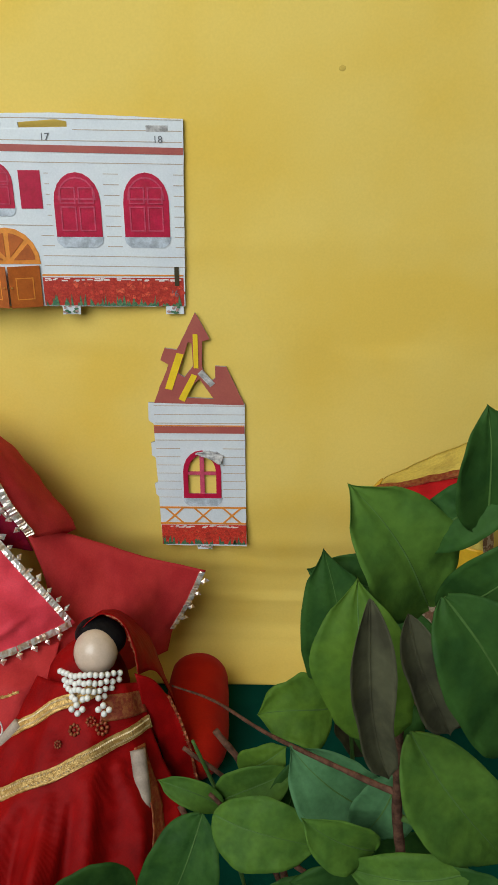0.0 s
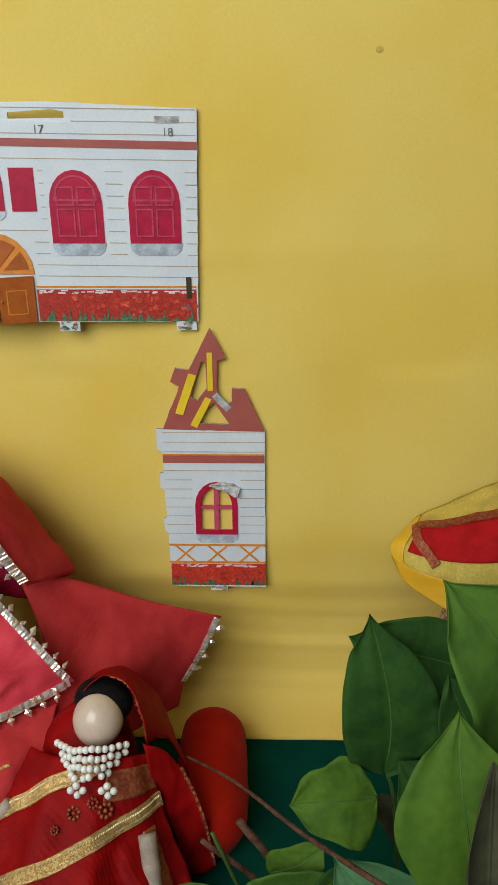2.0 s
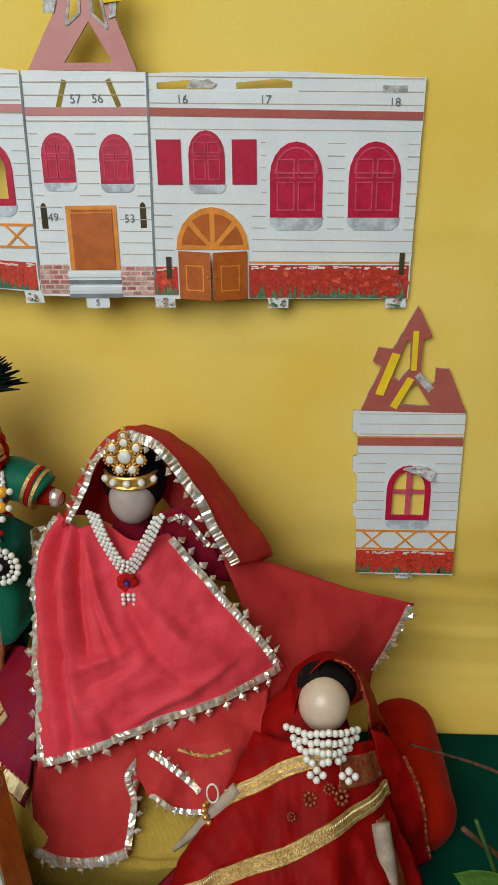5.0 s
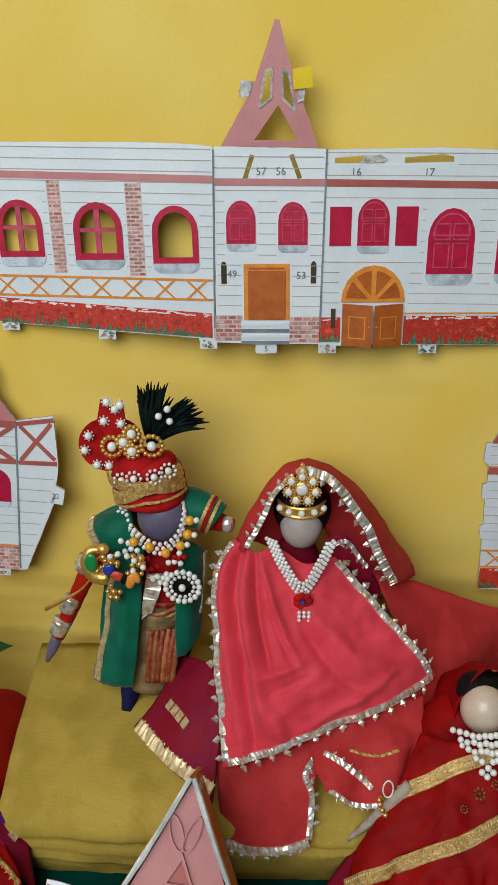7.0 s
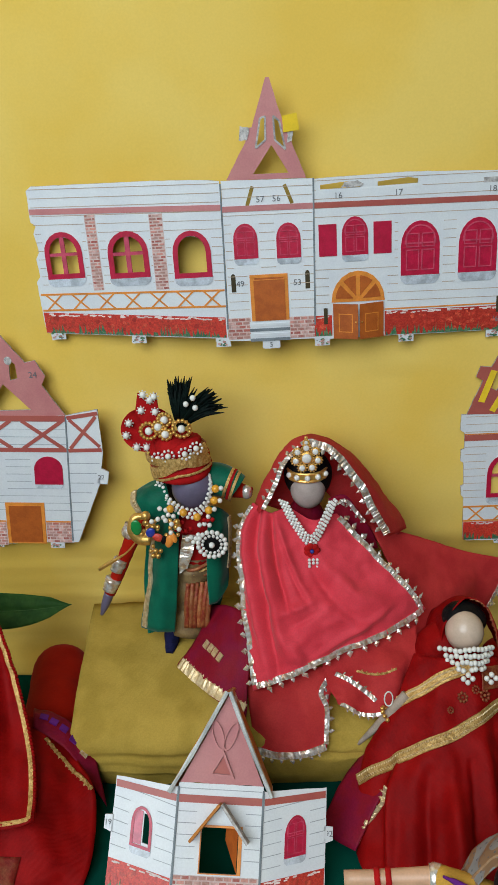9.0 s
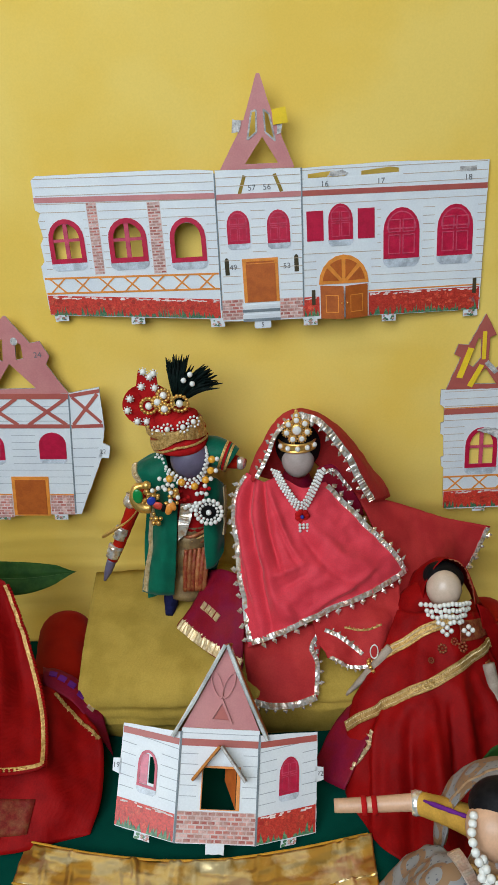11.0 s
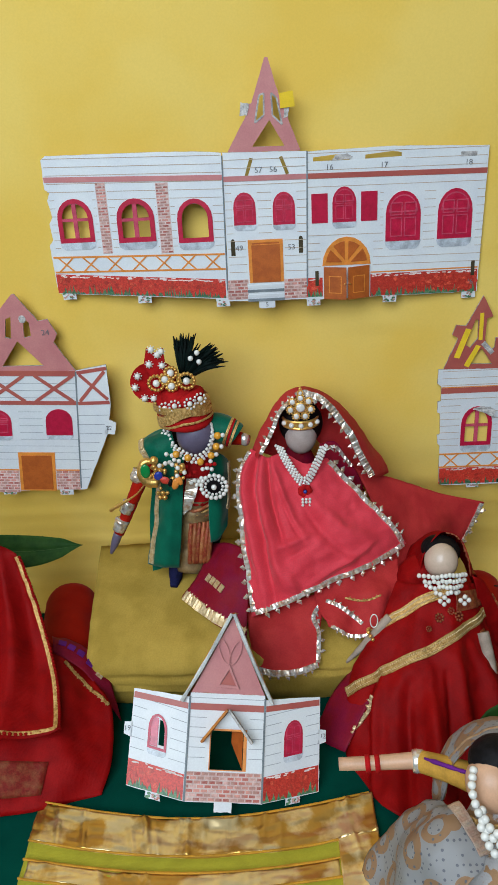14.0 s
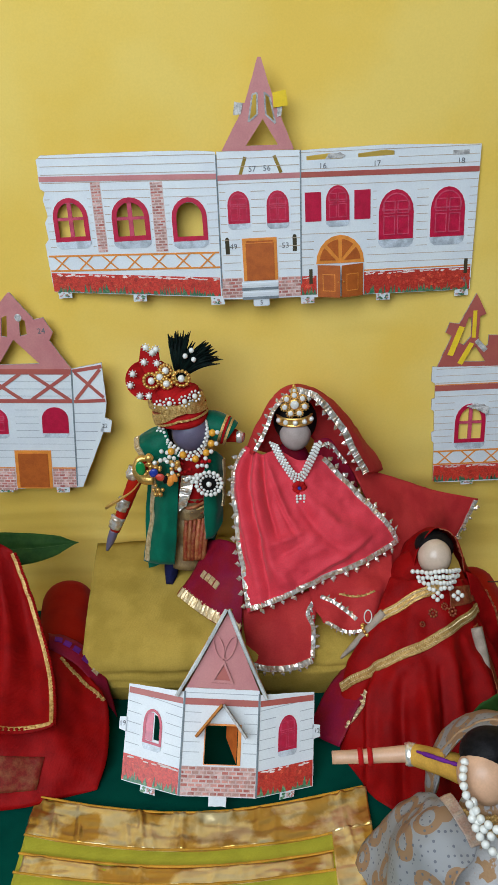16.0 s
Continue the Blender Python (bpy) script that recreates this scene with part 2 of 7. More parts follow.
def link(name, bm, material, smooth=True):
    me = bpy.data.meshes.new(name)
    bm.normal_update()
    bm.to_mesh(me)
    bm.free()
    for one in material if isinstance(material, (list, tuple)) else [material]:
        me.materials.append(one)
    if smooth:
        me.polygons.foreach_set("use_smooth", [True] * len(me.polygons))
    return new(name, me)


def thing(name, base, label, category, group="", kind=""):
    ob = new(name)
    ob.empty_display_size = 0.01
    ob.location = base
    return tagged(ob, label, category, group, kind)


def world_of(ob):
    at = Vector(ob.location)
    return at + world_of(ob.parent) if ob.parent else at


def part(name, bm, material, parent, label="", smooth=False):
    """A mesh given in world places, made a child of parent."""
    bmesh.ops.translate(bm, verts=bm.verts, vec=-world_of(parent))
    ob = link(name, bm, material, smooth)
    ob.parent = parent
    return tagged(ob, label)


def single(name, bm, material, base, label, category, smooth=True, group="", kind=""):
    bmesh.ops.translate(bm, verts=bm.verts, vec=-Vector(base))
    ob = link(name, bm, material, smooth)
    ob.location = base
    return tagged(ob, label, category, group, kind)


def piece(name, mesh, parent, at, turn=None, scale=1.0):
    """A small repeated part that shares its mesh."""
    ob = new(name, mesh)
    ob.parent = parent
    m = Matrix.Translation(Vector(at) - world_of(parent))
    ob.matrix_basis = m @ (turn.to_4x4() if turn else Matrix()) @ Matrix.Scale(scale, 4)
    return ob


def mesh_of(name, bm, material, smooth=True):
    me = bpy.data.meshes.new(name)
    bm.to_mesh(me)
    bm.free()
    me.materials.append(material)
    if smooth:
        me.polygons.foreach_set("use_smooth", [True] * len(me.polygons))
    return me


def ball(bm, c, r, seg=14, rings=9, turn=None, slot=0):
    r = r if isinstance(r, (tuple, list)) else (r, r, r)
    m = Matrix.Translation(c) @ (turn.to_4x4() if turn else Matrix()) @ Matrix.Diagonal((*r, 1))
    made = bmesh.ops.create_uvsphere(bm, u_segments=seg, v_segments=rings, radius=1, matrix=m)
    for f in {f for v in made["verts"] for f in v.link_faces}:
        f.material_index = slot


def box(bm, c, size, turn=None, slot=0, bevel=0.0):
    m = Matrix.Translation(c) @ (turn.to_4x4() if turn else Matrix()) @ Matrix.Diagonal((*size, 1))
    made = bmesh.ops.create_cube(bm, size=1, matrix=m)
    for f in {f for v in made["verts"] for f in v.link_faces}:
        f.material_index = slot
    if bevel:
        es = list({e for v in made["verts"] for e in v.link_edges})
        bmesh.ops.bevel(bm, geom=es, offset=bevel, segments=3, affect="EDGES")


def spline(points, n):
    """n+1 places along a smooth line through the points (their rows may hold any number of values)."""
    p = np.array(points, float)
    if len(p) == 2:
        return [p[0] + (p[1] - p[0]) * i / n for i in range(n + 1)]
    q = np.vstack([2 * p[0] - p[1], p, 2 * p[-1] - p[-2]])
    out = []
    for i in range(n + 1):
        s = i / n * (len(p) - 1)
        k = min(int(s), len(p) - 2)
        t = s - k
        a, b, c, d = q[k:k + 4]
        out.append(0.5 * (2 * b + (c - a) * t + (2 * a - 5 * b + 4 * c - d) * t * t + (3 * b - a - 3 * c + d) * t ** 3))
    return out


def tube(bm, points, radii, seg=10, steps=None, slot=0, wobble=0.0):
    steps = steps or 4 * (len(points) - 1)
    rows = spline([(*p, r) for p, r in zip(points, radii)], steps)
    rings = []
    for i, row in enumerate(rows):
        at = Vector(row[:3])
        ahead = Vector(rows[min(i + 1, steps)][:3]) - Vector(rows[max(i - 1, 0)][:3])
        ahead.normalize()
        side = ahead.cross(Vector((0.31, 0.87, 0.38))).normalized()
        up = side.cross(ahead)
        r = row[3] * (1 + wobble * noise.noise(at * 300))
        rings.append([bm.verts.new(at + (side * math.cos(a) + up * math.sin(a)) * r) for a in (2 * math.pi * k / seg for k in range(seg))])
    for a, b in zip(rings, rings[1:]):
        for k in range(seg):
            bm.faces.new((a[k], a[(k + 1) % seg], b[(k + 1) % seg], b[k])).material_index = slot
    for ring, flip in ((rings[0], True), (rings[-1], False)):
        bm.faces.new(ring[::-1] if flip else ring).material_index = slot


def board(bm, loops, place, front, back, slot=0, edge_slot=0, tidy=True):
    """A flat plate with holes: loops of (u, v), the first the outline; place(u, v, d) gives the spot at the depth d."""
    flat = [[Vector((u, v, 0)) for u, v in loop] for loop in loops]
    from mathutils.geometry import tessellate_polygon
    tris = tessellate_polygon(flat)
    every = [(u, v) for loop in loops for u, v in loop]
    f = [bm.verts.new(place(u, v, front)) for u, v in every]
    b = [bm.verts.new(place(u, v, back)) for u, v in every]
    for t in tris:
        try:
            bm.faces.new([f[i] for i in t]).material_index = slot
            bm.faces.new([b[i] for i in reversed(t)]).material_index = edge_slot
        except ValueError:
            pass
    k = 0
    for loop in loops:
        n = len(loop)
        for i in range(n):
            a, c = k + i, k + (i + 1) % n
            bm.faces.new((f[a], f[c], b[c], b[a])).material_index = edge_slot
        k += n
    if tidy:
        bmesh.ops.recalc_face_normals(bm, faces=bm.faces)


def arch(x0, x1, z0, z1, n=10, straight=0.55):
    """An upright opening with a round head, anticlockwise."""
    spring = z0 + (z1 - z0) * straight
    cx, rx, rz = (x0 + x1) / 2, (x1 - x0) / 2, z1 - spring
    top = [(cx + rx * math.cos(a), spring + rz * math.sin(a)) for a in (math.pi * k / n for k in range(n + 1))]
    return [(x0, z0), (x1, z0)] + top


def rect(x0, x1, z0, z1):
    return [(x0, z0), (x1, z0), (x1, z1), (x0, z1)]


def bar(x0, z0, x1, z1, w):
    d = Vector((x1 - x0, z1 - z0)).normalized() * (w / 2)
    return [(x0 - d.y, z0 + d.x), (x0 + d.y, z0 - d.x), (x1 + d.y, z1 - d.x), (x1 - d.y, z1 + d.x)][::-1]


def rough_edge(loop, step=0.004, amount=0.0004, seed=0):
    """The same outline with a slightly worn edge."""
    out = []
    for (a, b), (c, d) in zip(loop, loop[1:] + loop[:1]):
        n = max(1, int(math.hypot(c - a, d - b) / step))
        for i in range(n):
            u, v = a + (c - a) * i / n, b + (d - b) * i / n
            out.append((u + amount * noise.noise((u * 400, v * 400, seed)), v + amount * noise.noise((u * 400, v * 400, seed + 9))))
    return out


class Cloth:
    """A smooth sheet through a grid of control places, with wrinkles."""

    def __init__(self, grid, wrinkle=0.0012, scale=45.0, seed=0, folds=0.0, fold_count=5, creases=()):
        self.creases = creases
        self.wrinkle, self.scale, self.seed, self.folds, self.fold_count = wrinkle, scale, seed, folds, fold_count
        g = np.array(grid, float)
        wide, tall = self.weights(g.shape[1]), self.weights(g.shape[0])
        dense = np.einsum("vj,jik,ui->vuk", tall, g, wide)
        self.table = [[Vector(p) for p in row] for row in dense.tolist()]

    FINE = 72

    @classmethod
    def weights(cls, count):
        """How each control place counts at each fine step along a smooth line."""
        w = np.zeros((cls.FINE + 1, count + 2))
        for i in range(cls.FINE + 1):
            s = i / cls.FINE * (count - 1)
            k = min(int(s), count - 2)
            t = s - k
            w[i, k:k + 4] = 0.5 * np.array((-t + 2 * t * t - t ** 3, 2 - 5 * t * t + 3 * t ** 3, t + 4 * t * t - 3 * t ** 3, -t * t + t ** 3))
        out = w[:, 1:-1].copy()
        out[:, 0] += 2 * w[:, 0]
        out[:, 1] -= w[:, 0]
        out[:, -1] += 2 * w[:, -1]
        out[:, -2] -= w[:, -1]
        return out

    def flat(self, u, v):
        a, b = min(max(u, 0.0), 1.0) * self.FINE, min(max(v, 0.0), 1.0) * self.FINE
        i, j = min(int(a), self.FINE - 1), min(int(b), self.FINE - 1)
        a, b = a - i, b - j
        t = self.table
        return (t[j][i] * (1 - a) + t[j][i + 1] * a) * (1 - b) + (t[j + 1][i] * (1 - a) + t[j + 1][i + 1] * a) * b

    def normal(self, u, v):
        e = 0.02
        du = self.flat(u + e, v) - self.flat(u - e, v)
        dv = self.flat(u, v + e) - self.flat(u, v - e)
        return dv.cross(du).normalized()

    def at(self, u, v, lift=0.0):
        p = self.flat(u, v)
        n = self.normal(u, v)
        w = self.wrinkle * (noise.noise(p * self.scale + Vector((self.seed, 0, 0))) + 0.5 * noise.noise(p * self.scale * 2.7 + Vector((0, self.seed, 0))))
        w += self.folds * math.sin(u * self.fold_count * 2 * math.pi + 2.2 * noise.noise((self.seed, v * 2.0, u * 2))) * (0.25 + 0.75 * v)
        for u0, v0, u1, v1, wide, deep in self.creases:
            t = min(max(((u - u0) * (u1 - u0) + (v - v0) * (v1 - v0)) / ((u1 - u0) ** 2 + (v1 - v0) ** 2), 0.0), 1.0)
            away = math.hypot(u - u0 - t * (u1 - u0), v - v0 - t * (v1 - v0)) / wide
            w += deep * math.exp(-away * away) * math.sin(math.pi * (0.12 + 0.76 * t))
        return p + n * (w + lift)

    def mesh(self, bm, nu=28, nv=28, thick=0.0005, lift=0.0, window=(0, 1, 0, 1), slot=0):
        u0, u1, v0, v1 = window
        sides = []
        for off in (lift, lift - thick):
            sides.append([[bm.verts.new(self.at(u0 + (u1 - u0) * i / nu, v0 + (v1 - v0) * j / nv, off)) for i in range(nu + 1)] for j in range(nv + 1)])
        f, b = sides
        for j in range(nv):
            for i in range(nu):
                bm.faces.new((f[j][i], f[j + 1][i], f[j + 1][i + 1], f[j][i + 1])).material_index = slot
                bm.faces.new((b[j][i], b[j][i + 1], b[j + 1][i + 1], b[j + 1][i])).material_index = slot
        rim = [(0, i) for i in range(nu)] + [(j, nu) for j in range(nv)] + [(nv, i) for i in range(nu, 0, -1)] + [(j, 0) for j in range(nv, 0, -1)]
        for (j, i), (k, m) in zip(rim, rim[1:] + rim[:1]):
            bm.faces.new((f[j][i], f[k][m], b[k][m], b[j][i])).material_index = slot
        return bm

    def run(self, uv, n=60, lift=0.0):
        """Places and normals along a line of (u, v) on the sheet."""
        return [(self.at(u, v, lift), self.normal(u, v)) for u, v in spline(uv, n)]


def band(bm, run, width, thick=0.0006, slot=0, bumps=0.25, seed=1):
    """A braid along a run of places and normals, with small raised knots."""
    rnd = random.Random(seed)
    n = len(run)
    rows = []
    for i, (p, nor) in enumerate(run):
        ahead = (run[min(i + 1, n - 1)][0] - run[max(i - 1, 0)][0]).normalized()
        side = ahead.cross(nor).normalized() * width / 2
        up = nor * thick * (1 + bumps * rnd.uniform(-1, 2))
        low = nor * -0.0003
        rows.append([bm.verts.new(q) for q in (p - side + low, p - side * 0.92 + up * 0.8, p - side * 0.1 + up * rnd.uniform(0.7, 1.4), p + side * 0.92 + up * 0.8, p + side + low)])
    for a, b in zip(rows, rows[1:]):
        for k in range(5):
            m = (k + 1) % 5
            bm.faces.new((a[k], a[m], b[m], b[k])).material_index = slot
    bm.faces.new(rows[0][::-1]).material_index = slot
    bm.faces.new(rows[-1]).material_index = slot
    bmesh.ops.recalc_face_normals(bm, faces=bm.faces)


def teeth(bm, run, out, size, seed=2, slot=0, pitch=2.1):
    """Faceted metal drops hung along a run at an even pitch; out: which side (1 or -1)."""
    rnd = random.Random(seed)
    gone, last = 0.0, run[0][0]
    for i in range(1, len(run) - 1):
        p, nor = run[i]
        gone += (p - last).length
        last = p
        if gone < size * pitch:
            continue
        gone = 0.0
        ahead = (run[i + 1][0] - p).normalized()
        side = (ahead.cross(nor).normalized() * out + ahead * rnd.uniform(-0.35, 0.35)).normalized()
        s = size * rnd.uniform(0.75, 1.15)
        w = ahead * s * rnd.uniform(0.42, 0.62)
        up = nor * s * rnd.uniform(0.22, 0.36)
        root, belly, tip = p + nor * 0.0003, p + side * s * 0.45 + nor * 0.0005, p + side * s * 1.25 + nor * rnd.uniform(-0.0008, 0.0010)
        ring = [belly + w, belly + up, belly - w, belly - up * 0.5]
        v = [bm.verts.new(q) for q in (root, tip, *ring)]
        for k in range(4):
            m = (k + 1) % 4
            bm.faces.new((v[0], v[2 + k], v[2 + m])).material_index = slot
            bm.faces.new((v[1], v[2 + m], v[2 + k])).material_index = slot


def finer(run, n):
    """The same run with n steps between its places."""
    out = []
    for (p, a), (q, b) in zip(run, run[1:]):
        out += [(p.lerp(q, k / n), a.lerp(b, k / n)) for k in range(n)]
    return out + [run[-1]]


def lace(parent, run, width, out, material, tooth=0.002, label=""):
    step = sum((b[0] - a[0]).length for a, b in zip(run, run[1:])) / max(1, len(run) - 1)
    run = finer(run, max(1, round(step / 0.0014)))
    n = len(run)
    bm = bmesh.new()
    band(bm, run, width, 0.0007, bumps=0.75 if tooth else 0.12)
    if tooth:
        teeth(bm, [(p + (run[min(i + 1, n - 1)][0] - run[max(i - 1, 0)][0]).normalized().cross(nor).normalized() * out * width * 0.40, nor) for i, (p, nor) in enumerate(run)], out, tooth)
        bmesh.ops.recalc_face_normals(bm, faces=bm.faces)
    return part("lace_trim", bm, material, parent, label)


def facing(run, towards=(0.0, -0.82, 0.57)):
    return [(p, Vector(towards)) for p, n in run]


def bead_mesh(name, r, material, seg=7, rings=5):
    bm = bmesh.new()
    bmesh.ops.create_uvsphere(bm, u_segments=seg, v_segments=rings, radius=r)
    return mesh_of(name, bm, material)

# ---- the room ----
WALL = 0.508


def slab(name, lo, hi, material, label, category):
    bm = bmesh.new()
    box(bm, [(a + b) / 2 for a, b in zip(lo, hi)], [b - a for a, b in zip(lo, hi)])
    return single(name, bm, material, ((lo[0] + hi[0]) / 2, (lo[1] + hi[1]) / 2, lo[2]), label, category, False, kind="structure")


slab("floor", (-1.7, -0.95, -0.05), (1.5, 0.62, 0.0), GREEN_FELT, "flat floor covered with dark green felt cloth", "floor")
slab("wall_north", (-1.7, 0.56, 0.0), (1.5, 0.62, 2.4), PLASTER, "plain pale plaster wall behind the yellow cloth", "wall")
slab("wall_east", (1.5, -0.95, -0.05), (1.6, 0.62, 2.4), PLASTER, "plain pale plaster side wall", "wall")
slab("wall_west", (-1.8, -0.95, -0.05), (-1.7, 0.62, 2.4), PLASTER, "plain pale plaster side wall", "wall")
slab("ceiling", (-1.8, -0.95, 2.4), (1.6, 0.62, 2.5), PLASTER, "plain pale plaster ceiling", "ceiling")
bm = bmesh.new()
board(bm, [rect(-1.8, 1.6, -0.05, 2.4), rect(-1.27, 0.03, 0.54, 1.74)], lambda u, v, d: (u, -0.85 - d, v), 0.1, 0.0)
single("wall_south", bm, PLASTER, (0.3, -0.90, -0.05), "plain pale plaster wall with a window opening", "wall", False, kind="structure")

# yellow backdrop: hangs flat, tucks back under a soft fold, then runs out on the felt
PROFILE = ((0.0, -0.030), (0.004, -0.023), (0.010, -0.007), (0.018, 0.004), (0.034, 0.0095), (0.050, 0.0098), (0.056, 0.0088), (0.061, 0.0108), (0.075, 0.0100), (0.090, 0.0072), (0.115, 0.0020), (0.150, -0.0006), (0.21, 0.0), (0.9, 0.0))


def hang(z):
    """How far the cloth lies behind the wall line at the height z: it tucks in below and runs out on the felt."""
    z = max(z, 0.0)
    for (z0, d0), (z1, d1) in zip(PROFILE, PROFILE[1:]):
        if z <= z1:
            t = (z - z0) / (z1 - z0)
            return d0 + (d1 - d0) * t * t * (3 - 2 * t)
    return 0.0


bm = bmesh.new()
NX, NZ = 190, 150
rows = []
for j in range(NZ + 1):
    z = 0.001 + 0.80 * (j / NZ) ** 1.25
    row = []
    for i in range(NX + 1):
        x = -0.85 + 1.5 * i / NX
        wave = 0.010 * noise.noise((x * 6, 0, 3)) + 0.004 * noise.noise((x * 17, 2, 1))
        y = WALL + hang(z + wave * min(1.0, z / 0.03))
        y -= 0.0006 * math.exp(-((z - 0.327 - 0.02 * x) / 0.003) ** 2)
        fade = min(1.0, z * 6)
        y -= 0.0030 * noise.noise((x * 7, z * 9, 5)) * fade * (1 if z < 0.26 else 0.5)
        y -= 0.0024 * noise.noise(((x + z * 0.6) * 16, (z - x * 0.5) * 5, 2)) * fade * (1 if z < 0.26 else 0.35)
        y -= 0.0010 * noise.noise((x * 24, z * 18, 8)) * (0.6 if z > 0.12 else 1.1)
        row.append(bm.verts.new((x, y, z)))
    rows.append(row)
for a, b in zip(rows, rows[1:]):
    for i in range(NX):
        bm.faces.new((a[i], a[i + 1], b[i + 1], b[i]))
backdrop = single("yellow_backdrop", bm, YELLOW_CLOTH, (0, 0.49, 0), "plain yellow cloth backdrop hanging on the wall, softly creased", "backdrop", kind="structure")
thick = backdrop.modifiers.new("thickness", "SOLIDIFY")
thick.thickness, thick.offset = 0.0012, -1

# a few small stains on the backdrop
for k, (x, z, r) in enumerate(((0.0819, 0.4284, 0.0024), (0.1169, 0.2872, 0.0014), (0.1199, 0.2862, 0.0008))):
    bm = bmesh.new()
    ball(bm, (x, WALL - 0.0004, z), (r, 0.0004, r * 0.8), 12, 6)
    single("stain_spot", bm, mat("brown stain", (0.72, 0.48, 0.10), 0.8) if k == 0 else bpy.data.materials["brown stain"], (x, WALL - 0.001, z), "small brownish stain on the yellow cloth", "stain")

# ---- printed card houses ----


def on_wall(base_y):
    return lambda u, v, d: (u, base_y - d, v)


def plate(name, loops, place, lo, hi, material, parent, label=""):
    bm = bmesh.new()
    for k, loop in enumerate(loops):
        board(bm, [loop] if isinstance(loop[0][0], (int, float)) else loop, place, hi + 0.000012 * (k % 16), lo, tidy=False)
    bmesh.ops.recalc_face_normals(bm, faces=bm.faces)
    return part(name, bm, material, parent, label)


def panel(parent, outline, holes, place, material, seed, thick=0.0016):
    bm = bmesh.new()
    board(bm, [rough_edge(outline, seed=seed)] + holes, place, thick, 0.0, 0, 1)
    return part("card_panel", bm, [material, CARD_EDGE], parent)


def siding(parent, place, x0, x1, z0, z1, gap=0.0062, skew=0.0, cut=(), material=None, d=0.0016):
    """Printed clapboard lines; skew raises them towards x1; cut: boxes (x0, x1, z0, z1) left clear."""
    bars = []
    n = int((z1 - z0) / gap)
    for k in range(1, n + 1):
        z = z0 + k * gap
        spans = [(x0, x1)]
        for a, b, c, e in cut:
            if c < z < e:
                spans = [t for s in spans for t in ((s[0], min(s[1], a)), (max(s[0], b), s[1])) if t[1] - t[0] > 0.001]
        for a, b in spans:
            lift = lambda x: z + skew * (x - x0) / (x1 - x0)
            bars.append([(a, lift(a) - 0.00022), (b, lift(b) - 0.00022), (b, lift(b) + 0.00022), (a, lift(a) + 0.00022)])
    tagged(plate("siding_print", bars, place, d, d + 0.00012, material or LINE_TAN, parent), kind="stuff")


def window(parent, place, x0, x1, z0, z1, kind, d=0.0016, bars=True):
    """A printed window with a round head. kind: shut, open (cut through) or plain."""
    w, h = x1 - x0, z1 - z0
    e = w * 0.13
    outer, inner = arch(x0, x1, z0, z1), arch(x0 + e, x1 - e, z0 + e, z1 - e)
    if kind == "open":
        win = plate("window", [[outer, inner]], place, d, d + 0.0007, CRIMSON, parent)
        cx, cz = (x0 + x1) / 2, z0 + h * 0.52
        if bars:
            plate("glazing_bar", [bar(cx, z0 + e, cx, z1 - e, e * 0.9), bar(x0 + e, cz, x1 - e, cz, e * 0.6)], place, d - 0.0012, d + 0.0004, ROSE, win)
    else:
        win = plate("window", [outer], place, d, d + 0.0006, CRIMSON, parent)
        if kind == "shut":
            cx, cz = (x0 + x1) / 2, z0 + h * 0.50
            g = e * 0.22
            for a, b, c, f in ((x0 + e, cx - g, z0 + e, cz - g), (cx + g, x1 - e, z0 + e, cz - g), (x0 + e, cx - g, cz + g, z1 - e * 2.4), (cx + g, x1 - e, cz + g, z1 - e * 2.4)):
                ring = [rect(a, b, c, f), rect(a + e * 0.22, b - e * 0.22, c + e * 0.22, f - e * 0.22)]
                plate("pane", [ring], place, d + 0.0006, d + 0.0010, ROSE, win)
            plate("pane", [[arch(x0 + e * .7, x1 - e * .7, z1 - h * 0.42, z1 - e * .7, straight=0.05), arch(x0 + e, x1 - e, z1 - h * 0.42 + e * .3, z1 - e, straight=0.05)]], place, d + 0.0006, d + 0.0009, ROSE, win)
    s = h * 0.17
    sill = [(x0 - e * .2, z0 + 0.0002), (x0 + e * .1, z0 - s * .6), (x0 + e, z0 - s), (x1 - e, z0 - s), (x1 - e * .1, z0 - s * .6), (x1 + e * .2, z0 + 0.0002)]
    plate("sill", [sill], place, d, d + 0.0005, SILL, win)
    return win


def lattice(parent, place, x0, x1, z0, z1, count, d=0.0016, skew=0.0):
    lift = lambda x: skew * (x - x0) / (x1 - x0)
    bars = [bar(x0, z0, x1, z0 + skew, 0.0014), bar(x0, z1, x1, z1 + skew, 0.0014)]
    w = (x1 - x0) / count
    for k in range(count):
        a, b = x0 + w * (k + 0.18), x0 + w * (k + 0.82)
        bars += [bar(a, z0 + lift(a), b, z1 + lift(b), 0.0012), bar(a, z1 + lift(a), b, z0 + lift(b), 0.0012)]
    plate("lattice", bars, place, d, d + 0.0004, ORANGE, parent)


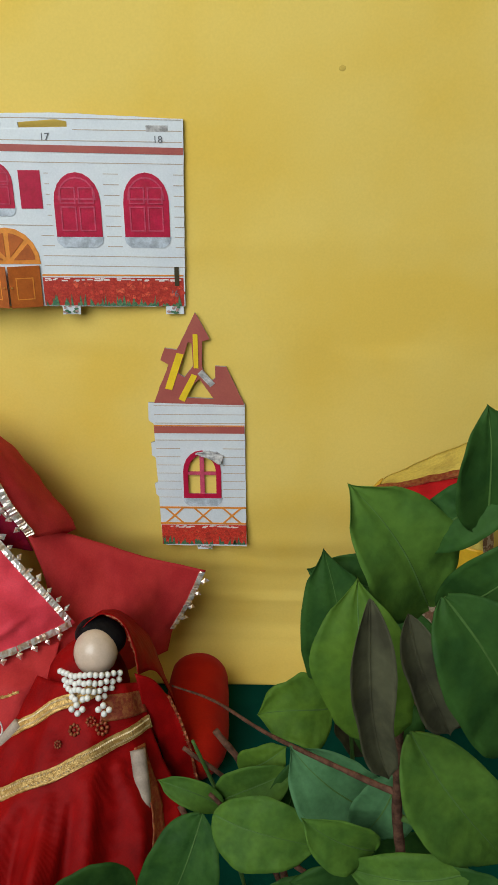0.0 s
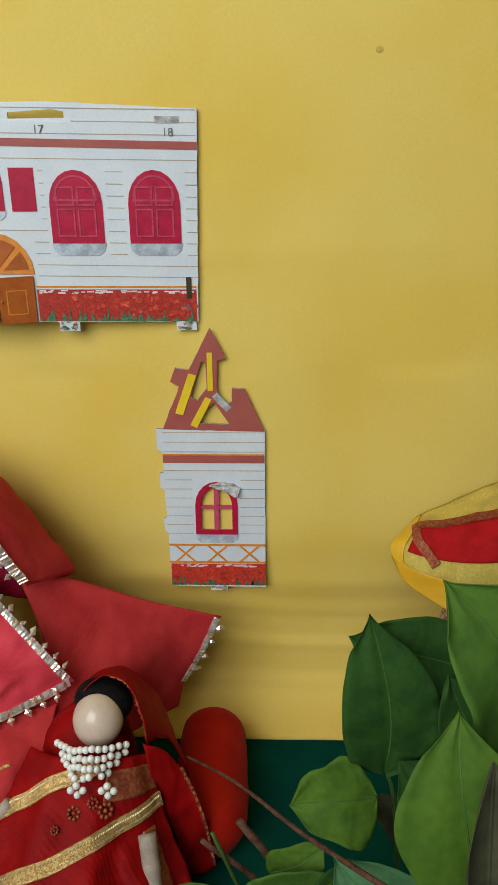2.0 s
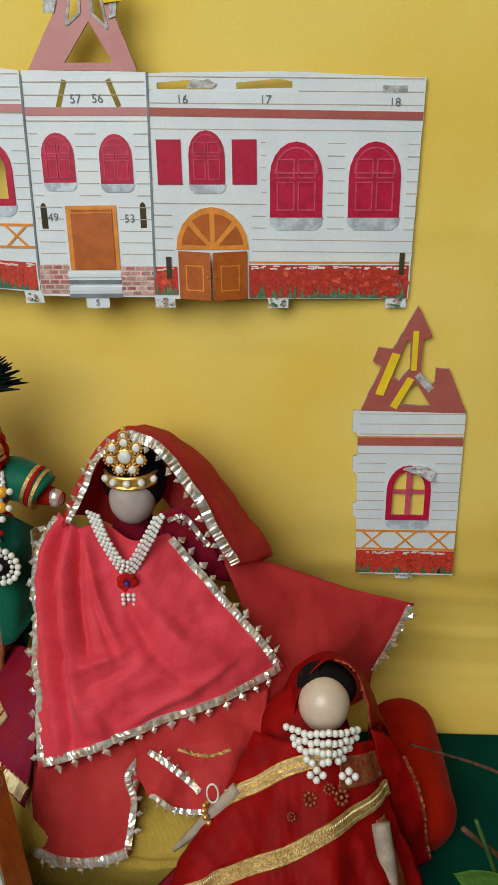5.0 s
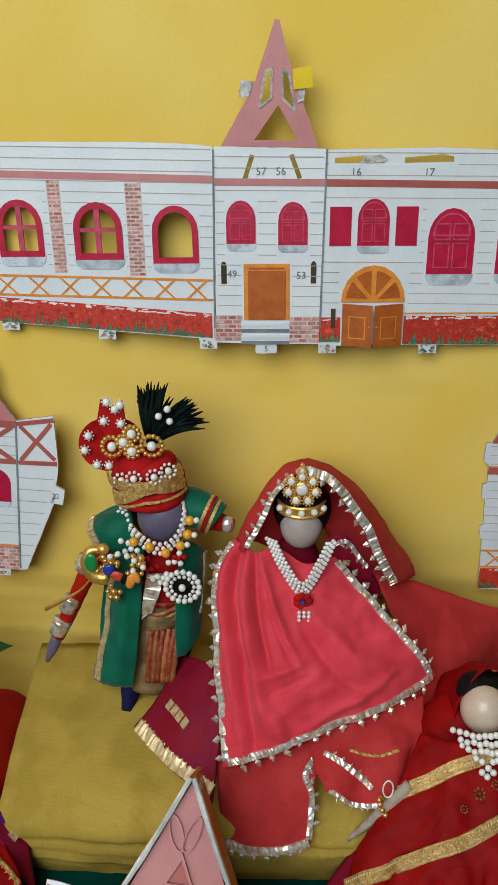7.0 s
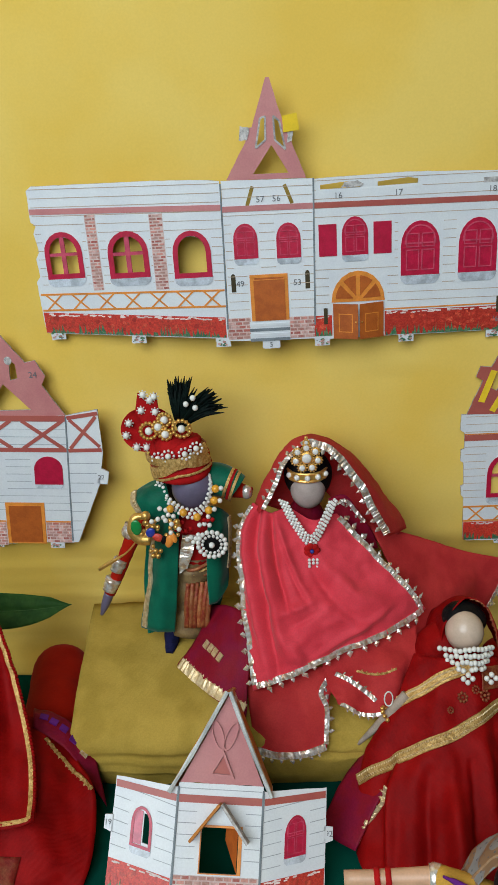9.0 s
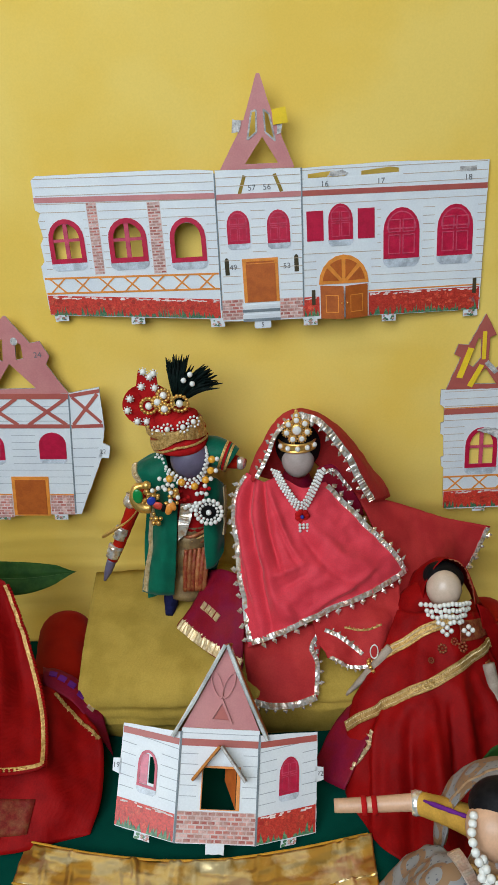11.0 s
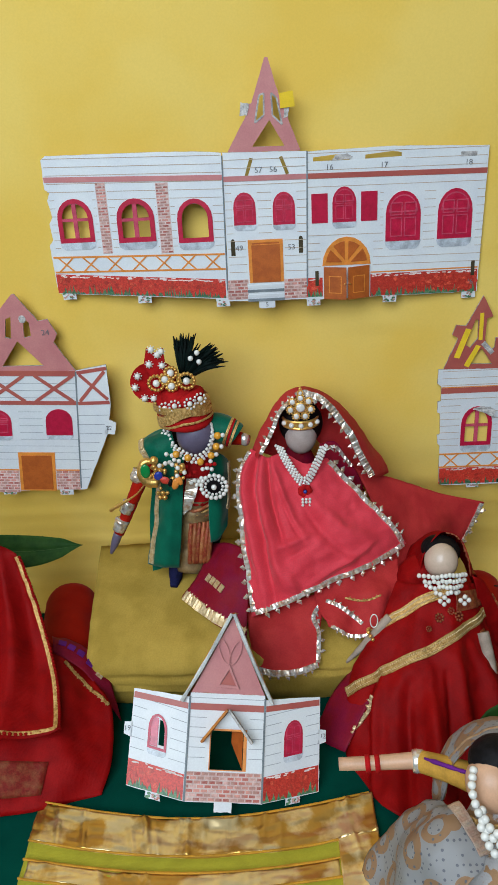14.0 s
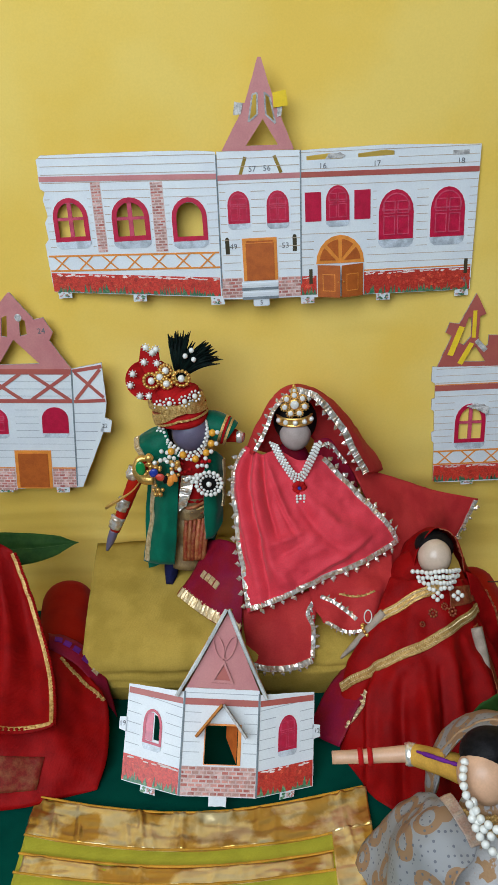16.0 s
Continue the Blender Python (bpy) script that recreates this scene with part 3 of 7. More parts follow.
def flower_bed(parent, place, x0, x1, z0, z1, seed, d=0.0016, skew=0.0):
    rnd = random.Random(seed)
    lift = lambda x: skew * (x - x0) / (x1 - x0)
    ground = [(x0, z0), (x1, z0 + skew), (x1, z1 + skew), (x0, z1)]
    bed = plate("flower_bed", [ground], place, d, d + 0.00025, FLOWER, parent)
    blooms, herbs, whites = [], [], []
    n = int((x1 - x0) / 0.0013)
    for k in range(n):
        x = x0 + 0.001 + (x1 - x0 - 0.002) * rnd.random()
        r = rnd.uniform(0.0008, 0.0019)
        z = z0 + lift(x) + 0.003 + (z1 - z0 - 0.006) * rnd.random()
        blooms.append([(x + r * math.cos(a) * rnd.uniform(.7, 1.2), z + r * math.sin(a) * rnd.uniform(.7, 1.2)) for a in (math.tau * i / 6 for i in range(6))])
    for k in range(int(n * 1.1)):
        x = x0 + 0.001 + (x1 - x0 - 0.002) * rnd.random()
        z = z0 + lift(x)
        hgt = rnd.choice((0.0018, 0.0024, 0.0032, 0.0050, 0.0074))
        w = rnd.uniform(0.0006, 0.0015)
        t = rnd.uniform(-0.001, 0.001)
        herbs.append([(x - w, z), (x + w, z), (x + t, z + hgt)])
    for k in range(int(n * 0.6)):
        x = x0 + 0.002 + (x1 - x0 - 0.004) * rnd.random()
        z = z1 + lift(x) - rnd.uniform(0.0005, 0.0022)
        w = rnd.uniform(0.0008, 0.002)
        whites.append(rect(x - w, x + w, z - 0.0004, z + 0.0004))
    for name, loops, m, h in (("bloom_print", blooms, BLOOM, 0.0004), ("herb_print", herbs, HERB, 0.0005), ("pale_brick_print", whites, WHITE_BRICK, 0.00035)):
        ob = plate(name, loops, place, d + 0.0002, d + h, m, bed)
        tagged(ob, kind="stuff")
    return bed


def brickwork(parent, place, x0, x1, z0, z1, seed, d=0.0016, course=0.0026):
    wall = plate("brickwork", [rect(x0, x1, z0, z1)], place, d, d + 0.0002, MORTAR, parent)
    n = max(1, int((z1 - z0) / course))
    loops = []
    for k in range(n):
        z = z0 + k * (z1 - z0) / n
        x = x0 - (0.003 if k % 2 else 0)
        while x < x1:
            a, b = max(x, x0) + 0.0005, min(x + 0.0056, x1) - 0.0005
            if b - a > 0.001:
                loops.append(rect(a, b, z + 0.0005, z + (z1 - z0) / n - 0.0005))
            x += 0.0056
    tagged(plate("bricks", loops, place, d + 0.0001, d + 0.0005, BRICK, wall), kind="stuff")


def writing(text, parent, at, size, turn, material=INK):
    """Printed figures, as a thin mesh."""
    cu = bpy.data.curves.new("figures", "FONT")
    cu.body, cu.size, cu.align_x, cu.extrude, cu.resolution_u = text, size, "CENTER", 0.00008, 2
    tmp = new("figures", cu)
    me = bpy.data.meshes.new_from_object(tmp.evaluated_get(bpy.context.evaluated_depsgraph_get()))
    bpy.data.objects.remove(tmp)
    me.materials.clear()
    me.materials.append(material)
    ob = new("printed_number", me)
    ob.parent = parent
    ob.matrix_basis = Matrix.Translation(Vector(at) - world_of(parent)) @ turn.to_4x4()
    return ob


UPRIGHT = Euler((radians(90), 0, 0)).to_matrix()


def tab(parent, place, x, z, w=0.009, h=0.006, label=""):
    bm = bmesh.new()
    board(bm, [rough_edge([(x - w / 2, z + 0.001), (x - w / 2, z - h), (x + w / 2, z - h), (x + w / 2, z + 0.001)], 0.0015, 0.0005, x)], place, 0.0014, 0.0002, 0, 1)
    ob = part("card_tab", bm, [CARD, CARD_EDGE], parent, label)
    if w < 0.0125:
        rnd = random.Random(int(abs(x) * 9000))
        for name, m, count, size in (("herb_print", HERB, 5, 0.0017), ("brick_print", BRICK, 6, 0.0015), ("dark_print", INK, 3, 0.0009)):
            loops = []
            for k in range(count):
                cx, cz, r = x + rnd.uniform(-0.42, 0.42) * w, z - h * rnd.uniform(0.1, 0.85), size * rnd.uniform(0.5, 0.9)
                loops.append([(cx + r * math.cos(a) * rnd.uniform(0.6, 1.3), cz + r * 0.7 * math.sin(a)) for a in (math.tau * i / 6 for i in range(6))])
            tagged(plate(name, loops, place, 0.0013 + 0.0001 * count, 0.0015 + 0.0001 * count, m, ob), kind="stuff")
    return ob


# -- the long house high on the backdrop --
HY = 0.5035


def p0(u, v, d):
    """The middle bay stands proud of the backdrop, the two wings slope back to it."""
    if u < -0.218:
        b = 0.013 * (1 + (u + 0.218) / 0.139)
    elif u < -0.152:
        b = 0.013
    else:
        b = 0.013 - 0.016 * (u + 0.152) / 0.139
    return (u - b * (u + 0.18) / 0.64, HY - d - b, v + b * (0.456 - v) / 0.64)


big = thing("card_long_house", (-0.185, HY, 0.29), "long printed white card house cut-out fixed to the yellow backdrop", "toy house")
# left wing, its outer end torn
holes = [arch(-0.3475, -0.3255, 0.3475, 0.3745), arch(-0.3005, -0.2765, 0.3455, 0.3725), arch(-0.2525, -0.2305, 0.343, 0.370)]
left_edge = [(-0.353, 0.411), (-0.357, 0.408), (-0.3575, 0.386), (-0.354, 0.384), (-0.3565, 0.378), (-0.3545, 0.365), (-0.3575, 0.36), (-0.3565, 0.347), (-0.360, 0.343), (-0.3585, 0.304)]
outline = [*left_edge, (-0.2195, 0.2925), (-0.2175, 0.4065), (-0.235, 0.4082), (-0.262, 0.4095)]
panel(big, outline, holes, p0, CARD, 1)
cuts = [(-0.351, -0.321, 0.338, 0.379), (-0.304, -0.272, 0.336, 0.377), (-0.2565, -0.2265, 0.334, 0.375), (-0.3185, -0.3085, 0.334, 0.39), (-0.271, -0.260, 0.332, 0.388)]
siding(big, p0, -0.3555, -0.2185, 0.3345, 0.41, skew=-0.004, cut=cuts)
plate("cornice_band", [[(-0.357, 0.3915), (-0.218, 0.3865), (-0.218, 0.3905), (-0.357, 0.3955)]], p0, 0.0016, 0.0020, ROOF_PINK, big)
window(big, p0, -0.3505, -0.3225, 0.3445, 0.3785, "open")
window(big, p0, -0.3035, -0.2735, 0.3425, 0.3765, "open")
window(big, p0, -0.2555, -0.2275, 0.3400, 0.374, "open", bars=False)
brickwork(big, p0, -0.3175, -0.3095, 0.3345, 0.3895, 2, course=0.0022)
brickwork(big, p0, -0.2705, -0.2605, 0.3325, 0.3870, 3, course=0.0022)
lattice(big, p0, -0.3585, -0.2195, 0.3215, 0.3335, 7, skew=-0.004)
flower_bed(big, p0, -0.3585, -0.2205, 0.3045, 0.320, 4, skew=-0.011)
# middle bay with its gable
gable = [(-0.1565, 0.4050), (-0.166, 0.430), (-0.163, 0.4385), (-0.1705, 0.4400), (-0.1790, 0.4705), (-0.1815, 0.4705), (-0.1925, 0.440), (-0.2005, 0.4405), (-0.2015, 0.4330), (-0.1965, 0.4325), (-0.2125, 0.4065)]
panel(big, [(-0.2185, 0.2905), (-0.1530, 0.2895), (-0.1515, 0.4045), (-0.2165, 0.4065)], [], p0, CARD, 5)
ghost = [[(-0.1935, 0.4095), (-0.1685, 0.4090), (-0.1795, 0.428)], [(-0.1905, 0.4265), (-0.1835, 0.4315), (-0.1830, 0.4465), (-0.1865, 0.4455)], [(-0.1770, 0.4310), (-0.1700, 0.4245), (-0.1735, 0.4430), (-0.1775, 0.4465)]]
panel(big, gable[::-1], ghost, p0, ROOF_PINK, 6, 0.0018)
plate("yellow_tape", [[(-0.171, 0.4355), (-0.1600, 0.4365), (-0.1615, 0.4475), (-0.1715, 0.4460)]], p0, 0.0018, 0.0034, YELLOW_TAPE, big, "curled scrap of yellow paper tape")
for hole in ghost[1:]:
    plate("torn_edge", [bar(*a, *b, 0.0013) for a, b in zip(hole, hole[1:] + hole[:1])], p0, 0.0018, 0.0024, CARD_EDGE, big, "torn grey card edge")
for loop in ([(-0.2020, 0.4318), (-0.1962, 0.4322), (-0.1940, 0.4398), (-0.2005, 0.4412)], [(-0.1690, 0.4285), (-0.1655, 0.4300), (-0.1640, 0.4372), (-0.1680, 0.4365)]):
    plate("torn_patch", [rough_edge(loop, 0.0015, 0.0008, 5)], p0, 0.0018, 0.0026, CARD_EDGE, big, "torn grey card patch")
cuts = [(-0.2115, -0.1915, 0.345, 0.377), (-0.1805, -0.1605, 0.345, 0.377), (-0.202, -0.171, 0.29, 0.342)]
siding(big, p0, -0.2165, -0.153, 0.308, 0.4035, skew=-0.001, cut=cuts)
plate("cornice_band", [[(-0.2175, 0.3850), (-0.152, 0.3840), (-0.152, 0.3880), (-0.2175, 0.3890)]], p0, 0.0016, 0.0020, ROOF_PINK, big)
window(big, p0, -0.2105, -0.1930, 0.3515, 0.3765, "shut")
window(big, p0, -0.1795, -0.1620, 0.3505, 0.3755, "shut")
for a, b, c, e in ((-0.1945, 0.4015, -0.1990, 0.3885), (-0.1720, 0.4015, -0.1670, 0.3885)):
    plate("slot", [bar(a, b, c, e, 0.0026)], p0, 0.0016, 0.0018, mat("dark yellow slot", (0.30, 0.20, 0.04)), big)
for x in (-0.2125, -0.1580):
    plate("slot", [arch(x - 0.0017, x + 0.0017, 0.3275, 0.3410, 6, 0.8)], p0, 0.0016, 0.0018, SLOT_DARK, big)
brickwork(big, p0, -0.2190, -0.2015, 0.2915, 0.308, 7)
brickwork(big, p0, -0.1725, -0.1535, 0.2905, 0.307, 8)
door = plate("door", [rect(-0.2005, -0.1725, 0.3050, 0.3395)], p0, 0.0016, 0.0022, ORANGE, big, "orange framed rust-brown printed door")
plate("door_leaf", [rect(-0.1978, -0.1750, 0.3055, 0.3370)], p0, 0.0022, 0.0028, DOOR, door)
plate("door_frame_line", [[rect(-0.1978, -0.1750, 0.3355, 0.3380), rect(-0.1972, -0.1756, 0.336, 0.3375)]], p0, 0.0028, 0.0031, ORANGE, door)
for k in range(4):
    plate("step", [rect(-0.2025, -0.1725, 0.2895 + 0.0038 * k, 0.2917 + 0.0038 * k)], p0, 0.0016, 0.0024, SHADOW_GAP if k % 2 == 0 else CARD, big)
plate("step_field", [rect(-0.2025, -0.1725, 0.2895, 0.3045)], p0, 0.0015, 0.0019, CARD, big)
# right wing
slots = [[(-0.147, 0.3965), (-0.119, 0.3965), (-0.118, 0.3995), (-0.128, 0.4010), (-0.147, 0.3995)], [(-0.107, 0.3965), (-0.079, 0.3970), (-0.079, 0.4000), (-0.0855, 0.4012), (-0.107, 0.3995)]]
panel(big, [(-0.1545, 0.2885), (-0.0150, 0.2890), (-0.0125, 0.4015), (-0.085, 0.4048), (-0.1510, 0.4040)], slots, p0, CARD, 9)
plate("torn_patch", [rough_edge([(-0.1330, 0.3966), (-0.1190, 0.3972), (-0.1165, 0.3990), (-0.1210, 0.4012), (-0.1300, 0.4004)], 0.0015, 0.0008, 8)], p0, 0.0017, 0.0024, CARD_EDGE, big, "torn grey card patch")
cuts = [(-0.1515, -0.095, 0.343, 0.377), (-0.0925, -0.0605, 0.324, 0.377), (-0.0515, -0.0195, 0.324, 0.377), (-0.1425, -0.100, 0.29, 0.34), (-0.15, -0.076, 0.395, 0.402)]
siding(big, p0, -0.1525, -0.0135, 0.3095, 0.4025, skew=-0.0015, cut=cuts)
plate("cornice_band", [[(-0.1525, 0.3840), (-0.0130, 0.3815), (-0.0130, 0.3855), (-0.1525, 0.3880)]], p0, 0.0016, 0.0020, ROOF_RED, big)
plate("shutter", [rect(-0.1490, -0.1362, 0.3500, 0.3725)], p0, 0.0016, 0.0021, CRIMSON, big)
plate("shutter", [rect(-0.1100, -0.0972, 0.3500, 0.3725)], p0, 0.0016, 0.0021, CRIMSON, big)
window(big, p0, -0.1325, -0.1138, 0.3500, 0.3770, "shut")
window(big, p0, -0.0905, -0.0630, 0.3330, 0.3715, "shut")
window(big, p0, -0.0495, -0.0225, 0.3330, 0.3715, "shut")
flower_bed(big, p0, -0.1020, -0.0155, 0.2894, 0.3075, 10)
plate("cornice_band", [rect(-0.102, -0.0155, 0.3085, 0.3095)], p0, 0.0016, 0.0019, ORANGE, big)
flower_bed(big, p0, -0.1540, -0.1410, 0.2910, 0.3065, 11)
fan = plate("fanlight", [[*arch(-0.1410, -0.1020, 0.3160, 0.3385, straight=0.0)]], p0, 0.0016, 0.0022, ORANGE, big, "orange semicircular fanlight over the double door")
for k in range(4):
    a, b = math.pi * (k + 0.12) / 4, math.pi * (k + 0.88) / 4
    wedge = [(-0.1215 + 0.0035 * math.cos((a + b) / 2), 0.3172 + 0.003 * math.sin((a + b) / 2))] + [(-0.1215 + 0.0165 * math.cos(t), 0.3172 + 0.0180 * math.sin(t)) for t in (a + (b - a) * i / 5 for i in range(6))]
    plate("pane", [wedge], p0, 0.0022, 0.0026, DOOR, fan)
for x0, x1, tilt in ((-0.1400, -0.1222, 0.004), (-0.1208, -0.1030, 0.002)):
    swing = lambda u, v, d, x0=x0, x1=x1: p0(u, v, d + 0.006 * abs(u - (x0 if x0 < -0.13 else x1)) / 0.018)
    leaf = plate("door_leaf", [rect(x0, x1, 0.2890, 0.3152)], swing, 0.0022, 0.0032, DOOR, big, "small rust-brown printed door leaf standing ajar")
    m = (x0 + x1) / 2
    plate("panel_line", [[rect(m - 0.005, m + 0.005, 0.294, 0.308), rect(m - 0.0044, m + 0.0044, 0.2946, 0.3074)]], swing, 0.0032, 0.0034, ORANGE, leaf)
    bm = bmesh.new()
    kx = x1 - 0.0015 if x0 < -0.13 else x0 + 0.0015
    ball(bm, swing(kx, 0.302, 0.0038), 0.0007, 8, 6)
    part("knob", bm, GOLD, leaf)
for x, z in ((-0.1455, 0.306), (-0.0195, 0.3085)):
    plate("slot", [bar(x, z + 0.006, x, z - 0.006, 0.0028)], p0, 0.0019, 0.0023, SLOT_DARK, big)
plate("slot", [[(-0.034, 0.3945), (-0.0215, 0.3945), (-0.0215, 0.398), (-0.034, 0.398)]], p0, 0.0016, 0.0019, CARD_EDGE, big)
# dark strips stand in for the shade along the two folds
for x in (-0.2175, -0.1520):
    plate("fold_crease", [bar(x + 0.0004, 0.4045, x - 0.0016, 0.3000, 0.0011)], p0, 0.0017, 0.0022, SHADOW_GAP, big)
for k, (x, z) in enumerate(((-0.350, 0.3045), (-0.288, 0.2985), (-0.2235, 0.2925), (-0.187, 0.2895), (-0.1485, 0.2895), (-0.086, 0.2895), (-0.0215, 0.290))):
    tab(big, p0, x, z, 0.011 if k != 3 else 0.013)
for text, x, z in (("57", -0.1895, 0.3905), ("56", -0.1780, 0.3905), ("16", -0.1345, 0.3898), ("17", -0.0925, 0.3895), ("18", -0.0275, 0.3882), ("49", -0.2075, 0.3315), ("53", -0.1655, 0.3305), ("5", -0.1870, 0.2848), ("46", -0.0215, 0.2955)):
    writing(text, big, p0(x, z, 0.0019), 0.0060 if text != "5" else 0.005, UPRIGHT)

# -- the tower house on the backdrop --
TY = 0.5055
tower = thing("card_tower_house", (-0.006, TY, 0.108), "narrow printed white card house with torn brick-red gable on the backdrop", "toy house")
p1 = on_wall(TY)
walls = [(0.0250, 0.1085), (0.0240, 0.2205), (-0.0420, 0.2215), (-0.0425, 0.2085), (-0.0392, 0.2060), (-0.0388, 0.1925), (-0.0415, 0.1915), (-0.0415, 0.1820), (-0.0390, 0.1805), (-0.0382, 0.1605), (-0.0405, 0.1590), (-0.0398, 0.1510), (-0.0380, 0.1490), (-0.0372, 0.1120), (-0.0345, 0.1090)]
panel(tower, walls, [arch(-0.0175, 0.0040, 0.1515, 0.1825)], p1, CARD, 21)
roof = [(0.0240, 0.2200), (0.0120, 0.2475), (0.0045, 0.2480), (0.0042, 0.2395), (0.0020, 0.2375), (-0.0030, 0.2435), (-0.0045, 0.2470), (-0.0040, 0.2650), (0.0012, 0.2665), (-0.0080, 0.2845), (-0.0210, 0.2590), (-0.0290, 0.2605), (-0.0322, 0.2520), (-0.0270, 0.2490), (-0.0380, 0.2215)]
gap_a = [(-0.0195, 0.2255), (0.0030, 0.2245), (-0.0065, 0.2390)]
gap_b = [(-0.0205, 0.2425), (-0.0165, 0.2400), (-0.0105, 0.2480), (-0.0110, 0.2640), (-0.0135, 0.2645)]
panel(tower, roof, [gap_a, gap_b], p1, ROOF_RED, 22, 0.0018)
for loop in ([(-0.0300, 0.2320), (-0.0252, 0.2310), (-0.0165, 0.2560), (-0.0212, 0.2572)], [(-0.0100, 0.2465), (-0.0068, 0.2465), (-0.0068, 0.2700), (-0.0100, 0.2700)], [(-0.0210, 0.2245), (-0.0170, 0.2225), (-0.0078, 0.2410), (-0.0115, 0.2425)]):
    plate("yellow_tape", [loop], p1, 0.0018, 0.0023, YELLOW_TAPE, tower, "strip of yellow paper tape")
plate("torn_strut", [bar(-0.0060, 0.2440, 0.0025, 0.2345, 0.0042)], p1, 0.0017, 0.0022, CARD_EDGE, tower)
siding(tower, p1, -0.0385, 0.0240, 0.1425, 0.2200, 0.0064, cut=[(-0.0215, 0.0085, 0.145, 0.19), (-0.04, 0.03, 0.198, 0.2055)])
plate("cornice_band", [rect(-0.0390, 0.0238, 0.1990, 0.2040)], p1, 0.0016, 0.0020, ROOF_RED, tower)
plate("cornice_line", [rect(-0.0390, 0.0238, 0.2042, 0.2050)], p1, 0.0016, 0.0019, ORANGE, tower)
window(tower, p1, -0.0200, 0.0070, 0.1485, 0.1860, "open")
bm = bmesh.new()
board(bm, [rough_edge([(-0.0105, 0.1840), (0.0000, 0.1800), (0.0068, 0.1765), (0.0090, 0.1820), (0.0040, 0.1850), (-0.0040, 0.1862)], 0.0015, 0.0008, 3)], lambda u, v, d: (u, TY - d - 0.003 * noise.noise((u * 250, v * 250, 1)), v), 0.0045, 0.0020)
part("torn_flap", bm, CARD_EDGE, tower, "torn curled grey card flap")
lattice(tower, p1, -0.0378, 0.0248, 0.1275, 0.1405, 3)
flower_bed(tower, p1, -0.0372, 0.0248, 0.1100, 0.1262, 23)
tab(tower, p1, -0.0060, 0.1095, 0.011, 0.004)

# -- the bay house, folded at its corner, leaning a little --
BY = 0.4975
bay = thing("card_bay_house", (-0.41, BY, 0.115), "folded printed white card house with pink gable on the backdrop", "toy house")
LEAN_BAY = radians(5.5)


def p2(u, v, d):
    """u, v from the foot of the fold; right of the fold the card turns towards the backdrop's side."""
    du = u
    y = BY - d
    if u > 0:
        y = BY - d - 0.35 * u
        du = 0.94 * u
    return (-0.3640 + du * math.cos(LEAN_BAY) + v * math.sin(LEAN_BAY), y, 0.124 - du * math.sin(LEAN_BAY) * 0.55 + v * math.cos(LEAN_BAY))


panel(bay, [(-0.105, -0.004), (-0.020, 0.0), (0, 0.0), (0, 0.1150), (-0.105, 0.1130)], [], p2, CARD, 31)
panel(bay, [(0, 0.0), (0.006, 0.002), (0.0295, 0.060), (0.0335, 0.088), (0.030, 0.1240), (0, 0.1150)], [], p2, CARD, 32)
panel(bay, [(0.0265, 0.060), (0.0365, 0.061), (0.0385, 0.072), (0.0305, 0.0745)], [], p2, CARD, 33)
panel(bay, [(-0.105, 0.113), (0.0, 0.1150), (-0.0175, 0.140), (-0.0140, 0.1475), (-0.0215, 0.1600), (-0.0295, 0.1585), (-0.0480, 0.181), (-0.050, 0.181), (-0.076, 0.150)], [[(-0.0625, 0.1185), (-0.0270, 0.1195), (-0.0480, 0.1410)], [(-0.0580, 0.1440), (-0.0530, 0.1430), (-0.0520, 0.1620), (-0.0565, 0.1600)], [(-0.0420, 0.1440), (-0.0360, 0.1455), (-0.0370, 0.1570), (-0.0420, 0.1610)]], p2, ROOF_PINK, 34, 0.0018)
siding(bay, p2, -0.105, -0.0005, 0.024, 0.114, 0.0066, material=LINE_GREY, cut=[(-0.0315, -0.0015, 0.052, 0.082), (-0.1, -0.052, 0.05, 0.08)])
bars = [rect(-0.105, 0, 0.110, 0.1148), rect(-0.105, 0, 0.0835, 0.0870)]
for a, b in ((-0.003, -0.036), (-0.036, -0.003), (-0.045, -0.078), (-0.078, -0.045)):
    bars.append(bar(a, 0.0865, b, 0.1105, 0.0030))
plate("timber_band", bars, p2, 0.0016, 0.0021, ROOF_RED, bay)
plate("timber_band", [bar(0.001, 0.0850, 0.0325, 0.0905, 0.003), bar(0.001, 0.1130, 0.030, 0.1210, 0.003), bar(0.003, 0.087, 0.028, 0.118, 0.0030), bar(0.003, 0.112, 0.031, 0.093, 0.0030)], p2, 0.0016, 0.0021, ROOF_RED, bay)
for k in range(8):
    plate("siding_line", [bar(0.0008, 0.012 + 0.0088 * k, 0.0090 + 0.0030 * k, 0.0140 + 0.0092 * k, 0.0005)], p2, 0.0016, 0.0018, LINE_GREY, bay)
window(bay, p2, -0.0285, -0.0050, 0.0545, 0.0795, "plain")
window(bay, p2, -0.0835, -0.0590, 0.0535, 0.0785, "shut")
door = plate("door", [rect(-0.0555, -0.0225, -0.001, 0.0375)], p2, 0.0016, 0.0022, ORANGE, bay, "orange framed rust-brown printed door")
plate("door_leaf", [rect(-0.0525, -0.0255, 0.0005, 0.0345)], p2, 0.0022, 0.0027, DOOR, door)
brickwork(bay, p2, -0.0220, -0.0005, 0.0, 0.0195, 35)
brickwork(bay, p2, -0.0810, -0.0560, -0.003, 0.0190, 36)
for a, b in ((-0.0220, 0.0), (-0.105, -0.056)):
    plate("cornice_line", [rect(a, b, 0.0193, 0.0205)], p2, 0.0016, 0.0020, ORANGE, bay)
